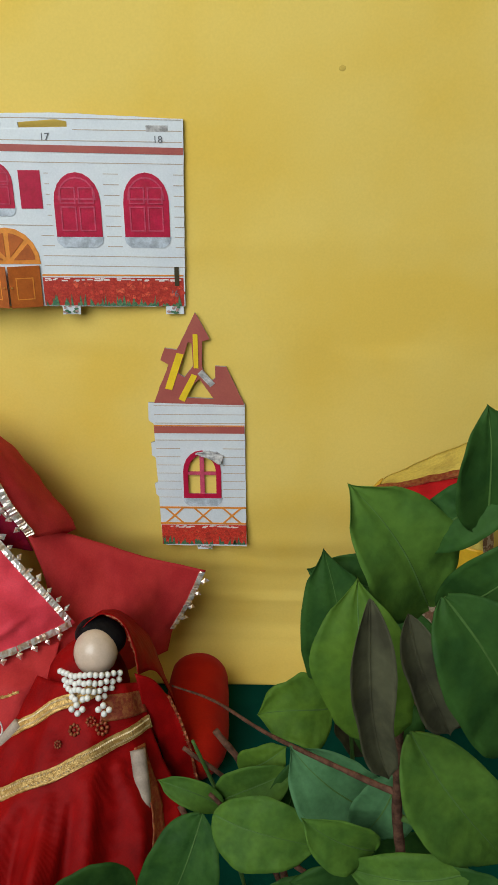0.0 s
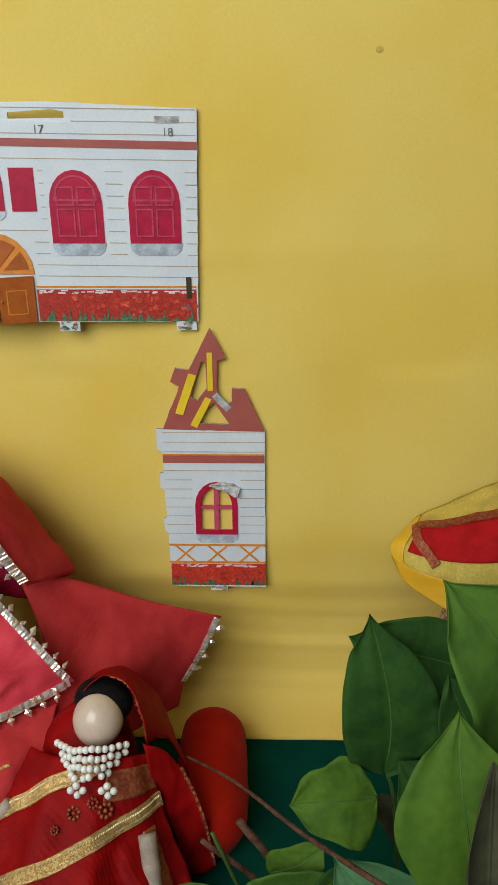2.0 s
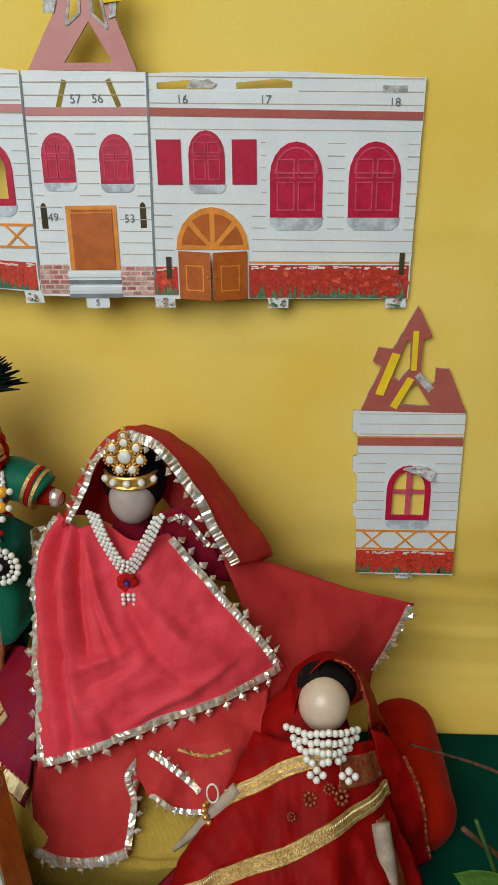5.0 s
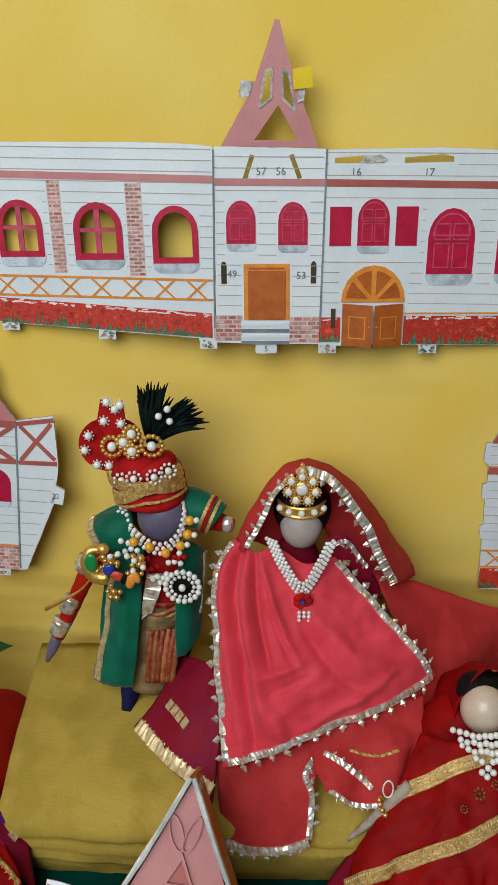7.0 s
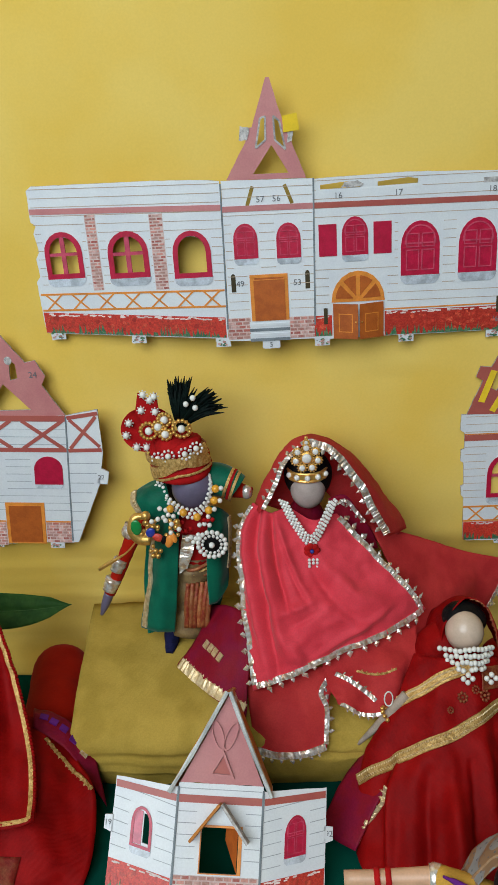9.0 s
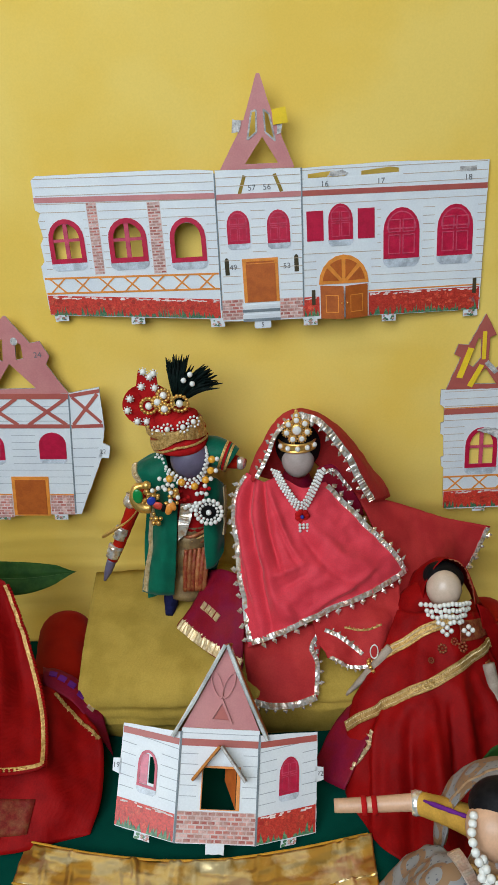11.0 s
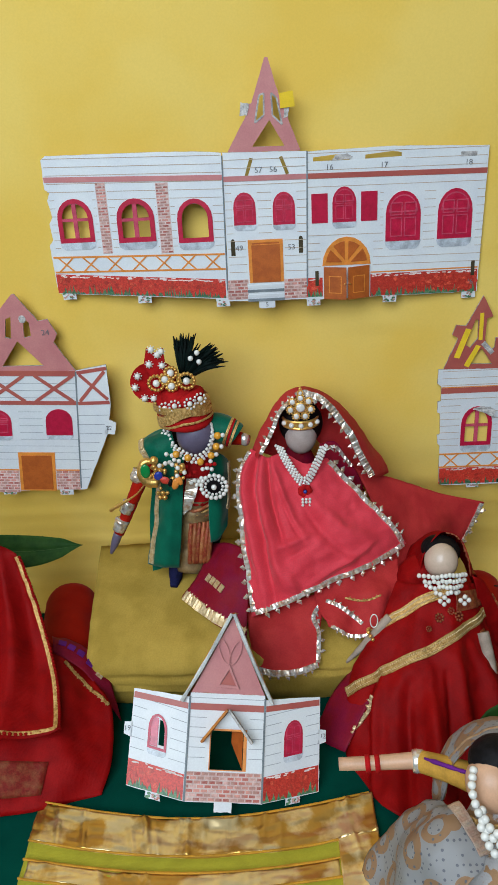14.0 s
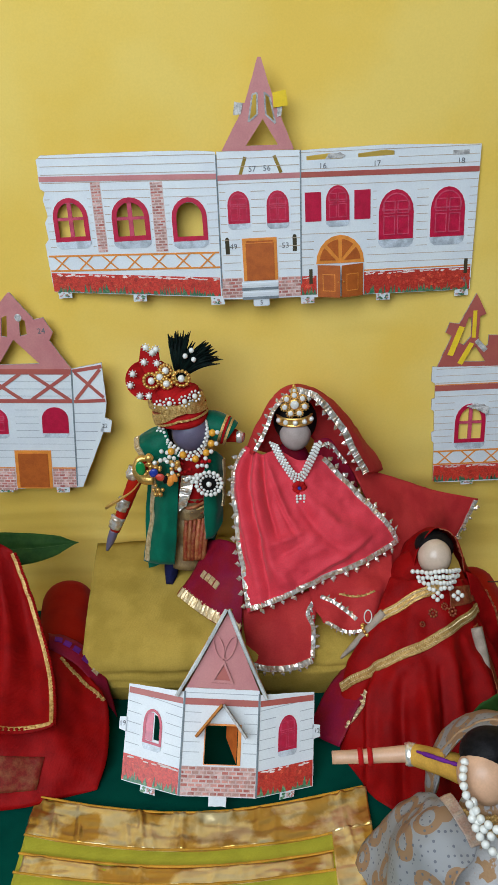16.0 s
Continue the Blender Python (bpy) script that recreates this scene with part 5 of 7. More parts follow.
ruffle = Cloth([[(-0.1600, 0.380, 0.086), (-0.1350, 0.386, 0.094), (-0.1080, 0.396, 0.098), (-0.0900, 0.402, 0.100)],
                [(-0.1560, 0.364, 0.076), (-0.1330, 0.366, 0.080), (-0.1080, 0.372, 0.084), (-0.0920, 0.384, 0.090)],
                [(-0.1500, 0.354, 0.070), (-0.1320, 0.352, 0.060), (-0.1120, 0.354, 0.062), (-0.0970, 0.366, 0.072)]], 0.0024, 60, 19, 0.002, 2)
bm = bmesh.new()
ruffle.mesh(bm, 30, 22)
part("ruffled_fall", bm, CORAL, veil, "ruffled coral red layer", True)
lace(veil, ruffle.run([(0.03, 0.97), (0.4, 0.97), (0.85, 0.97)], 26), 0.0028, 1, SILVER_LACE, 0.0020, "silver lace border")
lace(veil, ruffle.run([(0.1, 0.30), (0.28, 0.55), (0.46, 0.80)], 18), 0.0034, -1, SILVER_LACE, 0.0020, "silver lace border")
lace(veil, ruffle.run([(0.30, 0.35), (0.48, 0.48), (0.66, 0.50)], 16), 0.0016, -1, GOLD_LACE, 0.0012, "gold thread border")

under = thing("maroon_skirt", (-0.24, 0.39, 0.06), "maroon tie-dyed silk skirt with a gold border on the cushion", "skirt")
hem = Cloth([[(-0.2420, 0.436, 0.098), (-0.2280, 0.420, 0.108), (-0.2140, 0.404, 0.112)],
             [(-0.2560, 0.415, 0.080), (-0.2340, 0.395, 0.088), (-0.2120, 0.382, 0.086)],
             [(-0.2690, 0.405, 0.066), (-0.2450, 0.378, 0.062), (-0.2150, 0.356, 0.056)]], 0.0014, 60, 23)
bm = bmesh.new()
hem.mesh(bm, 24, 24)
part("silk_panel", bm, MAROON, under, "", True)
lace(under, hem.run([(0.02, 0.93), (0.5, 0.93), (0.98, 0.93)], 40), 0.0088, -1, PALE_BRAID, 0.0016, "broad gold border")
for k in range(4):
    bm = bmesh.new()
    c, n = hem.at(0.24 + 0.10 * k, 0.50 + 0.03 * k, 0.0004), hem.normal(0.3, 0.5)
    box(bm, c, (0.0050, 0.0062, 0.0009), n.to_track_quat("Z", "Y").to_matrix())
    part("dyed_square", bm, PALE_BRAID, under, "pale yellow dyed square")

# crown
crown = thing("bridal_tiara", (-0.1645, 0.4275, 0.2045), "gold tiara set with clear stones on the bride's hair", "crown")
bm = bmesh.new()
for z0, r in ((0.2050, 0.0146), (0.2105, 0.0142)):
    tube(bm, [(-0.1645 + r * math.sin(a), 0.4420 - r * math.cos(a), z0) for a in (radians(-80 + 20 * k) for k in range(9))], [0.0010] * 9, 6, 32)
for k in range(21):
    a = radians(-80 + 8 * k)
    box(bm, (-0.1645 + 0.0140 * math.sin(a), 0.4420 - 0.0140 * math.cos(a), 0.2078), (0.0026, 0.0012, 0.0052), Euler((0, 0, a)).to_matrix())
part("crown_band", bm, GOLD, crown)
stones = [(0, 0.2230, 0.0050)] + [(0.0080 * math.sin(math.tau * k / 7), 0.2230 + 0.0080 * math.cos(math.tau * k / 7), 0.0031) for k in range(7)] + [(0, 0.2352, 0.0020)]
bm = bmesh.new()
for dx, z, r in stones:
    ball(bm, (-0.1645 + dx, 0.4290 + 0.02 * abs(dx), z), (r, 0.0016, r), 14, 8)
ball(bm, (-0.1645, 0.4290, 0.2382), 0.0014, 8, 6)
part("crest", bm, GOLD, crown, "", True)
CROWN_BEAD = bead_mesh("crown_bead", 0.0008, GOLD, 6, 4)
stone_mesh = bead_mesh("stone", 1.0, STONE, 10, 6)
flat_turn = Matrix.Diagonal((1, 0.5, 1))
for dx, z, r in stones:
    piece("stone", stone_mesh, crown, (-0.1645 + dx, 0.4276 + 0.02 * abs(dx), z), flat_turn, r * 0.72)
    for k in range(10):
        a = math.tau * k / 10
        piece("bead", CROWN_BEAD, crown, (-0.1645 + dx + r * math.cos(a), 0.4280, z + r * math.sin(a)))
for k in range(5):
    a = radians(-60 + 30 * k)
    piece("stone", stone_mesh, crown, (-0.1645 + 0.0150 * math.sin(a), 0.4420 - 0.0150 * math.cos(a), 0.2078), None, 0.0022)


def strand(parent, points, mesh, spacing, wander=0.0):
    rows = [Vector(p) for p in spline(points, 200)]
    run, last = 0.0, rows[0]
    piece("bead", mesh, parent, rows[0])
    for p in rows[1:]:
        run += (p - last).length
        last = p
        if run >= spacing:
            piece("bead", mesh, parent, p)
            run = 0.0


SMALL = bead_mesh("small_bead", 0.0015, PEARL)
MID = bead_mesh("pearl_bead", 0.0019, PEARL, 8, 6)
GLINT = bead_mesh("glint_bead", 0.0013, STONE)
GOLDEN = bead_mesh("gold_bead", 0.0016, GOLD)
AMBERS = bead_mesh("amber_bead", 0.0030, AMBER, 9, 7)
RED_BEAD = bead_mesh("red_bead", 0.0017, RED_FELT)

neck = thing("rhinestone_necklace", (-0.165, 0.425, 0.155), "rows of clear rhinestones with a red flower pendant", "necklace")
for k in range(4):
    w, drop = 0.0150 + 0.0018 * k, 0.0215 + 0.0025 * k
    strand(neck, [(-0.1645 - w, 0.4300, 0.1890 + 0.0008 * k), (-0.1645 - w * 0.6, 0.4235, 0.1790 - 0.0012 * k), (-0.1640, 0.4195, 0.1890 - drop), (-0.1645 + w * 0.6, 0.4235, 0.1790 - 0.0012 * k), (-0.1645 + w, 0.4300, 0.1890 + 0.0008 * k)], GLINT, 0.0026)
bm = bmesh.new()
for k in range(7):
    a = math.tau * k / 7
    ball(bm, (-0.1635 + 0.0034 * math.cos(a), 0.4160, 0.1580 + 0.0034 * math.sin(a)), (0.0026, 0.0014, 0.0026), 8, 6)
part("flower_pendant", bm, RED_FELT, neck, "red felt flower", True)
bm = bmesh.new()
ball(bm, (-0.1635, 0.4145, 0.1580), 0.0016, 8, 6)
part("flower_heart", bm, ENAMEL_BLUE, neck, "blue bead", True)
for dx, n in ((-0.0026, 3), (0.0002, 2), (0.0030, 3)):
    for k in range(n):
        piece("bead", GLINT, neck, (-0.1630 + dx, 0.4130, 0.1520 - 0.0026 * k))

neck.location.y -= 0.009
neck.location.z += 0.003

# ---- the groom beside her ----
bm = bmesh.new()
ball(bm, (-0.2494, 0.4440, 0.1971), (0.0158, 0.0140, 0.0178), 24, 18, Euler((0, 0.16, 0)).to_matrix(), slot=0)
ball(bm, (-0.2541, 0.4535, 0.1947), (0.0182, 0.0130, 0.0185), 20, 14, slot=1)
tube(bm, [(-0.2478, 0.4480, 0.1798), (-0.2522, 0.4500, 0.1687), (-0.2553, 0.4500, 0.1502), (-0.2549, 0.4460, 0.1332)], [0.0075, 0.0175, 0.0185, 0.0170], 18, 14, slot=2)
tube(bm, [(-0.2543, 0.4460, 0.1403), (-0.2566, 0.4440, 0.1234), (-0.2592, 0.4400, 0.1007), (-0.2628, 0.4340, 0.0759)], [0.0155, 0.0170, 0.0165, 0.0150], 26, 20, slot=3, wobble=0.14)
tube(bm, [(-0.2873, 0.4470, 0.1755), (-0.2990, 0.4410, 0.1569), (-0.3106, 0.4360, 0.1333), (-0.3205, 0.4320, 0.1141)], [0.0060, 0.0058, 0.0050, 0.0044], 14, 22, slot=4, wobble=0.10)
tube(bm, [(-0.3204, 0.4320, 0.1152), (-0.3249, 0.4310, 0.1048), (-0.3288, 0.4300, 0.0960)], [0.0040, 0.0034, 0.0012], 10, 8, slot=0)
for p in ((-0.3000, 0.4400, 0.1638), (-0.3108, 0.4345, 0.1379), (-0.3178, 0.4310, 0.1228)):
    tube(bm, [Vector(p) + Vector((0.0022, 0.0006, 0.0046)), p, Vector(p) - Vector((0.0022, 0.0006, 0.0046))], [0.0056, 0.0060, 0.0054], 12, 6, slot=5, wobble=0.25)
tube(bm, [(-0.2224, 0.4520, 0.1897), (-0.2140, 0.4500, 0.1891), (-0.2065, 0.4480, 0.1881)], [0.0062, 0.0056, 0.0040], 12, 10, slot=4)
ball(bm, (-0.2102, 0.4480, 0.1888), (0.0048, 0.0045, 0.0056), 12, 8, slot=5)
tube(bm, [(-0.2740, 0.4320, 0.0864), (-0.2749, 0.4280, 0.0776), (-0.2757, 0.4250, 0.0709), (-0.2768, 0.4180, 0.0677)], [0.0060, 0.0062, 0.0052, 0.0030], 12, 10, slot=6)
groom = single("groom_doll", bm, [BLUE_SKIN, HAIR, RED_FELT, DHOTI, RED_VELVET, SILVER_LACE, NAVY], (-0.2633, 0.4300, 0.0669), "groom doll with slate blue face and copper wrap standing on cushion", "doll")

coat = thing("green_coat", (-0.2654, 0.4350, 0.0754), "bottle green satin coat with gold braid on the groom doll", "coat")
for name, grid, line in (("coat_front", [[(-0.2836, 0.4440, 0.1809), (-0.2703, 0.4320, 0.1884), (-0.2590, 0.4280, 0.1872)], [(-0.2856, 0.4400, 0.1568), (-0.2721, 0.4260, 0.1634), (-0.2610, 0.4250, 0.1623)], [(-0.2900, 0.4320, 0.1236), (-0.2765, 0.4180, 0.1284), (-0.2647, 0.4200, 0.1267)], [(-0.2973, 0.4220, 0.0889), (-0.2824, 0.4120, 0.0913), (-0.2698, 0.4160, 0.0881)]], ((0.12, 0.30), (0.12, 0.6), (0.12, 0.985))),
                         ("coat_front", [[(-0.2363, 0.4300, 0.1877), (-0.2288, 0.4360, 0.1820), (-0.2245, 0.4480, 0.1698)], [(-0.2387, 0.4270, 0.1664), (-0.2301, 0.4320, 0.1608), (-0.2248, 0.4460, 0.1507)], [(-0.2417, 0.4240, 0.1367), (-0.2328, 0.4280, 0.1329), (-0.2273, 0.4400, 0.1243)], [(-0.2418, 0.4200, 0.1087), (-0.2353, 0.4240, 0.1093), (-0.2285, 0.4340, 0.1168)]], ((0.93, 0.02), (0.93, 0.3), (0.93, 0.6))),
                         ("short_sleeve", [[(-0.2973, 0.45, 0.1912), (-0.2853, 0.45, 0.1977), (-0.2717, 0.45, 0.2032)], [(-0.296, 0.438, 0.1874), (-0.2818, 0.434, 0.1946), (-0.2667, 0.434, 0.1989)], [(-0.2902, 0.436, 0.1789), (-0.2783, 0.43, 0.1796), (-0.2644, 0.43, 0.1805)]], ((0.09, 0.02), (0.09, 0.5), (0.09, 0.98)))):
    c = Cloth(grid, 0.0014, 60, 31)
    bm = bmesh.new()
    c.mesh(bm, 18, 30, 0.0012)
    panel_part = part(name, bm, GREEN_SATIN, coat, "", True)
    bm = bmesh.new()
    band(bm, c.run(line, 40, 0.0006), 0.0054, 0.0008)
    part("gold_braid", bm, PALE_BRAID, panel_part, "pale gold braid")
bm = bmesh.new()
tube(bm, [(-0.2386, 0.4520, 0.1996), (-0.2312, 0.4520, 0.1983), (-0.2229, 0.4500, 0.1957), (-0.2175, 0.4490, 0.1918)], [0.0120, 0.0126, 0.0118, 0.0112], 20, 14)
sleeve = part("sleeve", bm, GREEN_SATIN, coat, "", True)
for p, q, m in (((-0.2242, 0.4495, 0.1965), (-0.2224, 0.4492, 0.1958), GOLD_LACE), ((-0.2220, 0.4495, 0.1953), (-0.2201, 0.4492, 0.1947), RED_FELT), ((-0.2197, 0.4495, 0.1937), (-0.2179, 0.4492, 0.1930), GOLD_LACE)):
    bm = bmesh.new()
    tube(bm, [p, q], [0.0122, 0.0120], 20, 3)
    part("cuff_braid", bm, m, sleeve, "gold and red braid")
back = Cloth([[(-0.2906, 0.4520, 0.1509), (-0.2592, 0.4620, 0.1442), (-0.2281, 0.4520, 0.1478)], [(-0.2959, 0.4460, 0.1130), (-0.2623, 0.4580, 0.1043), (-0.2314, 0.4480, 0.1115)], [(-0.2972, 0.4400, 0.0665), (-0.2704, 0.4460, 0.0588), (-0.2438, 0.4440, 0.0743)]], 0.0012, 60, 33)
bm = bmesh.new()
back.mesh(bm, 16, 20)
part("coat_back", bm, GREEN_SATIN, coat, "", True)
for k, (p, q, r) in enumerate((((-0.2655, 0.4360, 0.1344), (-0.2424, 0.4340, 0.1365), 0.0016), ((-0.2659, 0.4360, 0.1306), (-0.2426, 0.4340, 0.1327), 0.0012), ((-0.2663, 0.4360, 0.1262), (-0.2430, 0.4340, 0.1284), 0.0017), ((-0.2666, 0.4360, 0.1224), (-0.2433, 0.4340, 0.1246), 0.0012), ((-0.2670, 0.4360, 0.1186), (-0.2436, 0.4340, 0.1208), 0.0015))):
    bm = bmesh.new()
    tube(bm, [p, ((Vector(p) + Vector(q)) / 2 + Vector((0, -0.006, -0.001))), q], [r] * 3, 8, 16, wobble=0.2)
    part("waist_cord", bm, COPPER if k % 2 == 0 else GOLD_LACE, coat, "copper and gold waist cord", True)
for k in range(6):
    bm = bmesh.new()
    x0, x1 = -0.2580 + 0.0036 * k, -0.2613 + 0.0030 * k
    tube(bm, [(x0, 0.4270 + 0.0006 * k, 0.1239), ((x0 + x1) / 2, 0.4235, 0.1080), (x1, 0.4215, 0.0886)], [0.0017, 0.0024, 0.0022], 8, 14, wobble=0.2)
    part("wrap_pleat", bm, COPPER if k % 2 else BROCADE, coat, "copper striped pleat of the wrap", True)

turban = thing("groom_turban", (-0.2579, 0.4475, 0.2086), "red and gold wound turban with pearls and a black feather", "turban")
TC = Vector((-0.2571, 0.4475, 0.2175))
LEAN = Euler((0.10, -0.17, 0)).to_matrix()
for k, (dz, r, fat, m) in enumerate(((-0.0070, 0.0178, 0.0046, RED_FELT), (-0.0010, 0.0182, 0.0044, RED_FELT), (0.0060, 0.0176, 0.0046, BROCADE), (0.0125, 0.0150, 0.0048, RED_FELT))):
    bm = bmesh.new()
    tube(bm, [TC + LEAN @ Vector((r * math.cos(a), r * 0.90 * math.sin(a), dz + 0.0018 * math.sin(a * 2 + k))) for a in (math.tau * i / 16 for i in range(17))], [fat] * 17, 10, 48)
    part("turban_roll", bm, m, turban, "", True)
bm = bmesh.new()
ball(bm, TC + LEAN @ Vector((0, 0, 0.0120)), (0.0165, 0.0150, 0.0095), 20, 12)
part("turban_top", bm, RED_FELT, turban, "", True)
for tilt, z0, wide in ((0.0050, 0.0072, 0.0085), (-0.0060, 0.0095, 0.0060), (0.0006, -0.0020, 0.0018)):
    bm = bmesh.new()
    run = [(TC + LEAN @ Vector((0.0224 * math.sin(a), -0.0206 * math.cos(a), z0 + tilt * math.sin(a) - 0.004 * abs(math.sin(a)) * (z0 > -0.005))), LEAN @ Vector((math.sin(a), -math.cos(a), 0.1))) for a in (radians(-80 + 5 * k) for k in range(33))]
    band(bm, run, wide, 0.0008)
    part("gold_band", bm, GOLD_LACE, turban, "gold braid band")
PEARL_STUD = bead_mesh("pearl_stud", 0.0026, PEARL, 9, 6)
PETAL = bead_mesh("petal_bead", 0.0011, STONE, 6, 4)


def rosette(parent, c, r, n, rim=GLINT, heart=1.0):
    """A clear stone ringed with small beads."""
    c = Vector(c)
    piece("pearl_stud", PEARL_STUD, parent, c, None, heart)
    for k in range(n):
        a = math.tau * k / n
        piece("bead", rim, parent, c + Vector((r * math.cos(a), 0.0003, r * math.sin(a))))


for c in ((-0.2704, 0.4310, 0.2262), (-0.2621, 0.4265, 0.2295), (-0.2500, 0.4262, 0.2309), (-0.2421, 0.4300, 0.2333)):
    rosette(turban, c, 0.0042, 9, PETAL, 0.85)
FC = Vector((-0.2804, 0.4490, 0.2419))
FAN = [(FC.x + 0.0179 * math.cos(a), FC.z + 0.0169 * math.sin(a)) for a in (math.tau * k / 30 for k in range(30))]
bm = bmesh.new()
board(bm, [FAN], lambda u, v, d: (u, FC.y - d + 0.6 * (u - FC.x) * (u > FC.x), v), 0.0022, 0.0)
fan = part("turban_fan", bm, RED_FELT, turban, "flat round red felt fan")
bm = bmesh.new()
board(bm, [[(-0.2860, 0.2569), (-0.2827, 0.2708), (-0.2779, 0.2659), (-0.2698, 0.2701), (-0.2689, 0.2570), (-0.2644, 0.2483), (-0.2800, 0.2457)]], lambda u, v, d: (u, FC.y - d, v), 0.0026, 0.0004)
part("fan_tail", bm, RED_FELT, fan, "notched red felt tail")
for c in ((-0.2814, 0.4455, 0.2579), (-0.2713, 0.4455, 0.2564), (-0.2914, 0.4455, 0.2485), (-0.2944, 0.4455, 0.2391), (-0.2877, 0.4455, 0.2296), (-0.2804, 0.4455, 0.2292), (-0.2788, 0.4455, 0.2698), (-0.2743, 0.4455, 0.2654), (-0.2710, 0.4455, 0.2680)):
    piece("pearl_stud", PEARL_STUD, fan, c, None, 0.95)
    for k in range(8):
        a = math.tau * k / 8
        piece("bead", PETAL, fan, Vector(c) + Vector((0.0030 * math.cos(a), 0.0006, 0.0030 * math.sin(a))), None, 0.55)
for c, r, n, rim in (((-0.2764, 0.4400, 0.2440), 0.0060, 14, GOLDEN), ((-0.2646, 0.4410, 0.2516), 0.0046, 11, GOLDEN), ((-0.2521, 0.4360, 0.2462), 0.0062, 14, GOLDEN), ((-0.2642, 0.4370, 0.2422), 0.0040, 9, GOLDEN), ((-0.2692, 0.4390, 0.2473), 0.0040, 9, GOLDEN)):
    rosette(turban, c, r, n, rim, 1.15)
bm = bmesh.new()
rnd = random.Random(8)
ROOT = Vector((-0.2561, 0.4500, 0.2408))
for k in range(150):
    t = k / 149
    if 0.50 < t < 0.60:
        continue
    a = radians(100 - 66 * t + rnd.uniform(-4, 4))
    ln = 0.0350 + 0.0035 * math.sin(t * 3.1) + rnd.uniform(-0.006, 0.003) - (0.006 if 0.4 < t < 0.66 else 0)
    droop = 0.006 * t * t
    mid = ROOT + Vector((math.cos(a) * ln * 0.55 + 0.002 * t, rnd.uniform(-0.005, 0.004), math.sin(a) * ln * 0.60))
    tip = ROOT + Vector((math.cos(a) * ln + 0.004 * t, rnd.uniform(-0.006, 0.005), math.sin(a) * ln - droop))
    tube(bm, [ROOT + Vector((rnd.uniform(-0.001, 0.001), 0, 0)), mid, tip], [0.0006, 0.0015, 0.0003], 5, 7)
tagged(part("feather_plume", bm, FEATHER, turban, "black-green feather plume"), kind="stuff")
for c in ((-0.2429, 0.4425, 0.2667), (-0.2482, 0.4425, 0.2623), (-0.2418, 0.4425, 0.2592)):
    piece("pearl_stud", PEARL_STUD, turban, c, None, 0.85)

chain = thing("groom_necklaces", (-0.2512, 0.4250, 0.1472), "rhinestone and amber bead necklaces with a round black pendant", "necklace")
strand(chain, [(-0.2719, 0.4420, 0.2056), (-0.2678, 0.4330, 0.1964), (-0.2578, 0.4275, 0.1894), (-0.2480, 0.4265, 0.1864), (-0.2397, 0.4300, 0.1904), (-0.2357, 0.4360, 0.1999), (-0.2364, 0.4420, 0.2073)], SMALL, 0.0034)
strand(chain, [(-0.2745, 0.4420, 0.2027), (-0.2680, 0.4330, 0.1940), (-0.2580, 0.4265, 0.1869), (-0.2482, 0.4255, 0.1839), (-0.2400, 0.4300, 0.1877), (-0.2352, 0.4360, 0.1984), (-0.2364, 0.4420, 0.2073)], SMALL, 0.0034)
strand(chain, [(-0.2762, 0.4420, 0.1998), (-0.2682, 0.4330, 0.1916), (-0.2581, 0.4255, 0.1844), (-0.2483, 0.4245, 0.1813), (-0.2402, 0.4300, 0.1850), (-0.2349, 0.4360, 0.1969), (-0.2364, 0.4420, 0.2073)], SMALL, 0.0034)
for p in ((-0.2303, 0.4245, 0.2038), (-0.2319, 0.4245, 0.1945), (-0.2365, 0.4245, 0.1868), (-0.2455, 0.4245, 0.1817), (-0.2552, 0.4245, 0.1857), (-0.2644, 0.4245, 0.1891)):
    piece("amber_bead", AMBERS, chain, p)
for p in ((-0.2262, 0.4240, 0.2043), (-0.2278, 0.4240, 0.1945), (-0.2323, 0.4240, 0.1878), (-0.2373, 0.4240, 0.1820), (-0.2405, 0.4240, 0.1761), (-0.2369, 0.4240, 0.1749), (-0.2442, 0.4240, 0.1753), (-0.2662, 0.4240, 0.1845), (-0.2626, 0.4240, 0.1833), (-0.2676, 0.4240, 0.1885), (-0.2612, 0.4240, 0.1792), (-0.2514, 0.4240, 0.1654), (-0.2479, 0.4240, 0.1642), (-0.2544, 0.4240, 0.1635), (-0.2499, 0.4240, 0.1612), (-0.2458, 0.4240, 0.1672), (-0.2720, 0.4240, 0.1898), (-0.2700, 0.4240, 0.1826), (-0.2649, 0.4240, 0.1784)):
    piece("bead", MID, chain, p)
for p in ((-0.2375, 0.4235, 0.1793), (-0.2343, 0.4235, 0.1796), (-0.2402, 0.4235, 0.1794), (-0.2567, 0.4235, 0.1782), (-0.2596, 0.4235, 0.1763), (-0.2546, 0.4235, 0.1710), (-0.2574, 0.4235, 0.1701), (-0.2508, 0.4235, 0.1728), (-0.2618, 0.4235, 0.1723)):
    piece("bead", RED_BEAD, chain, p)
PC = Vector((-0.2358, 0.4190, 0.1616))
for r, n in ((0.0102, 17), (0.0070, 14)):
    for k in range(n):
        a = math.tau * k / n
        piece("bead", MID if r > 0.008 else GLINT, chain, (PC.x + r * math.cos(a), PC.y, PC.z + r * math.sin(a)))
bm = bmesh.new()
ball(bm, PC + Vector((0, 0.0012, 0)), (0.0082, 0.0016, 0.0082), 20, 8)
part("pendant_disc", bm, HAIR, chain, "round black pendant disc", True)
piece("pearl_stud", PEARL_STUD, chain, PC + Vector((0, -0.001, 0)), None, 0.9)
bm = bmesh.new()
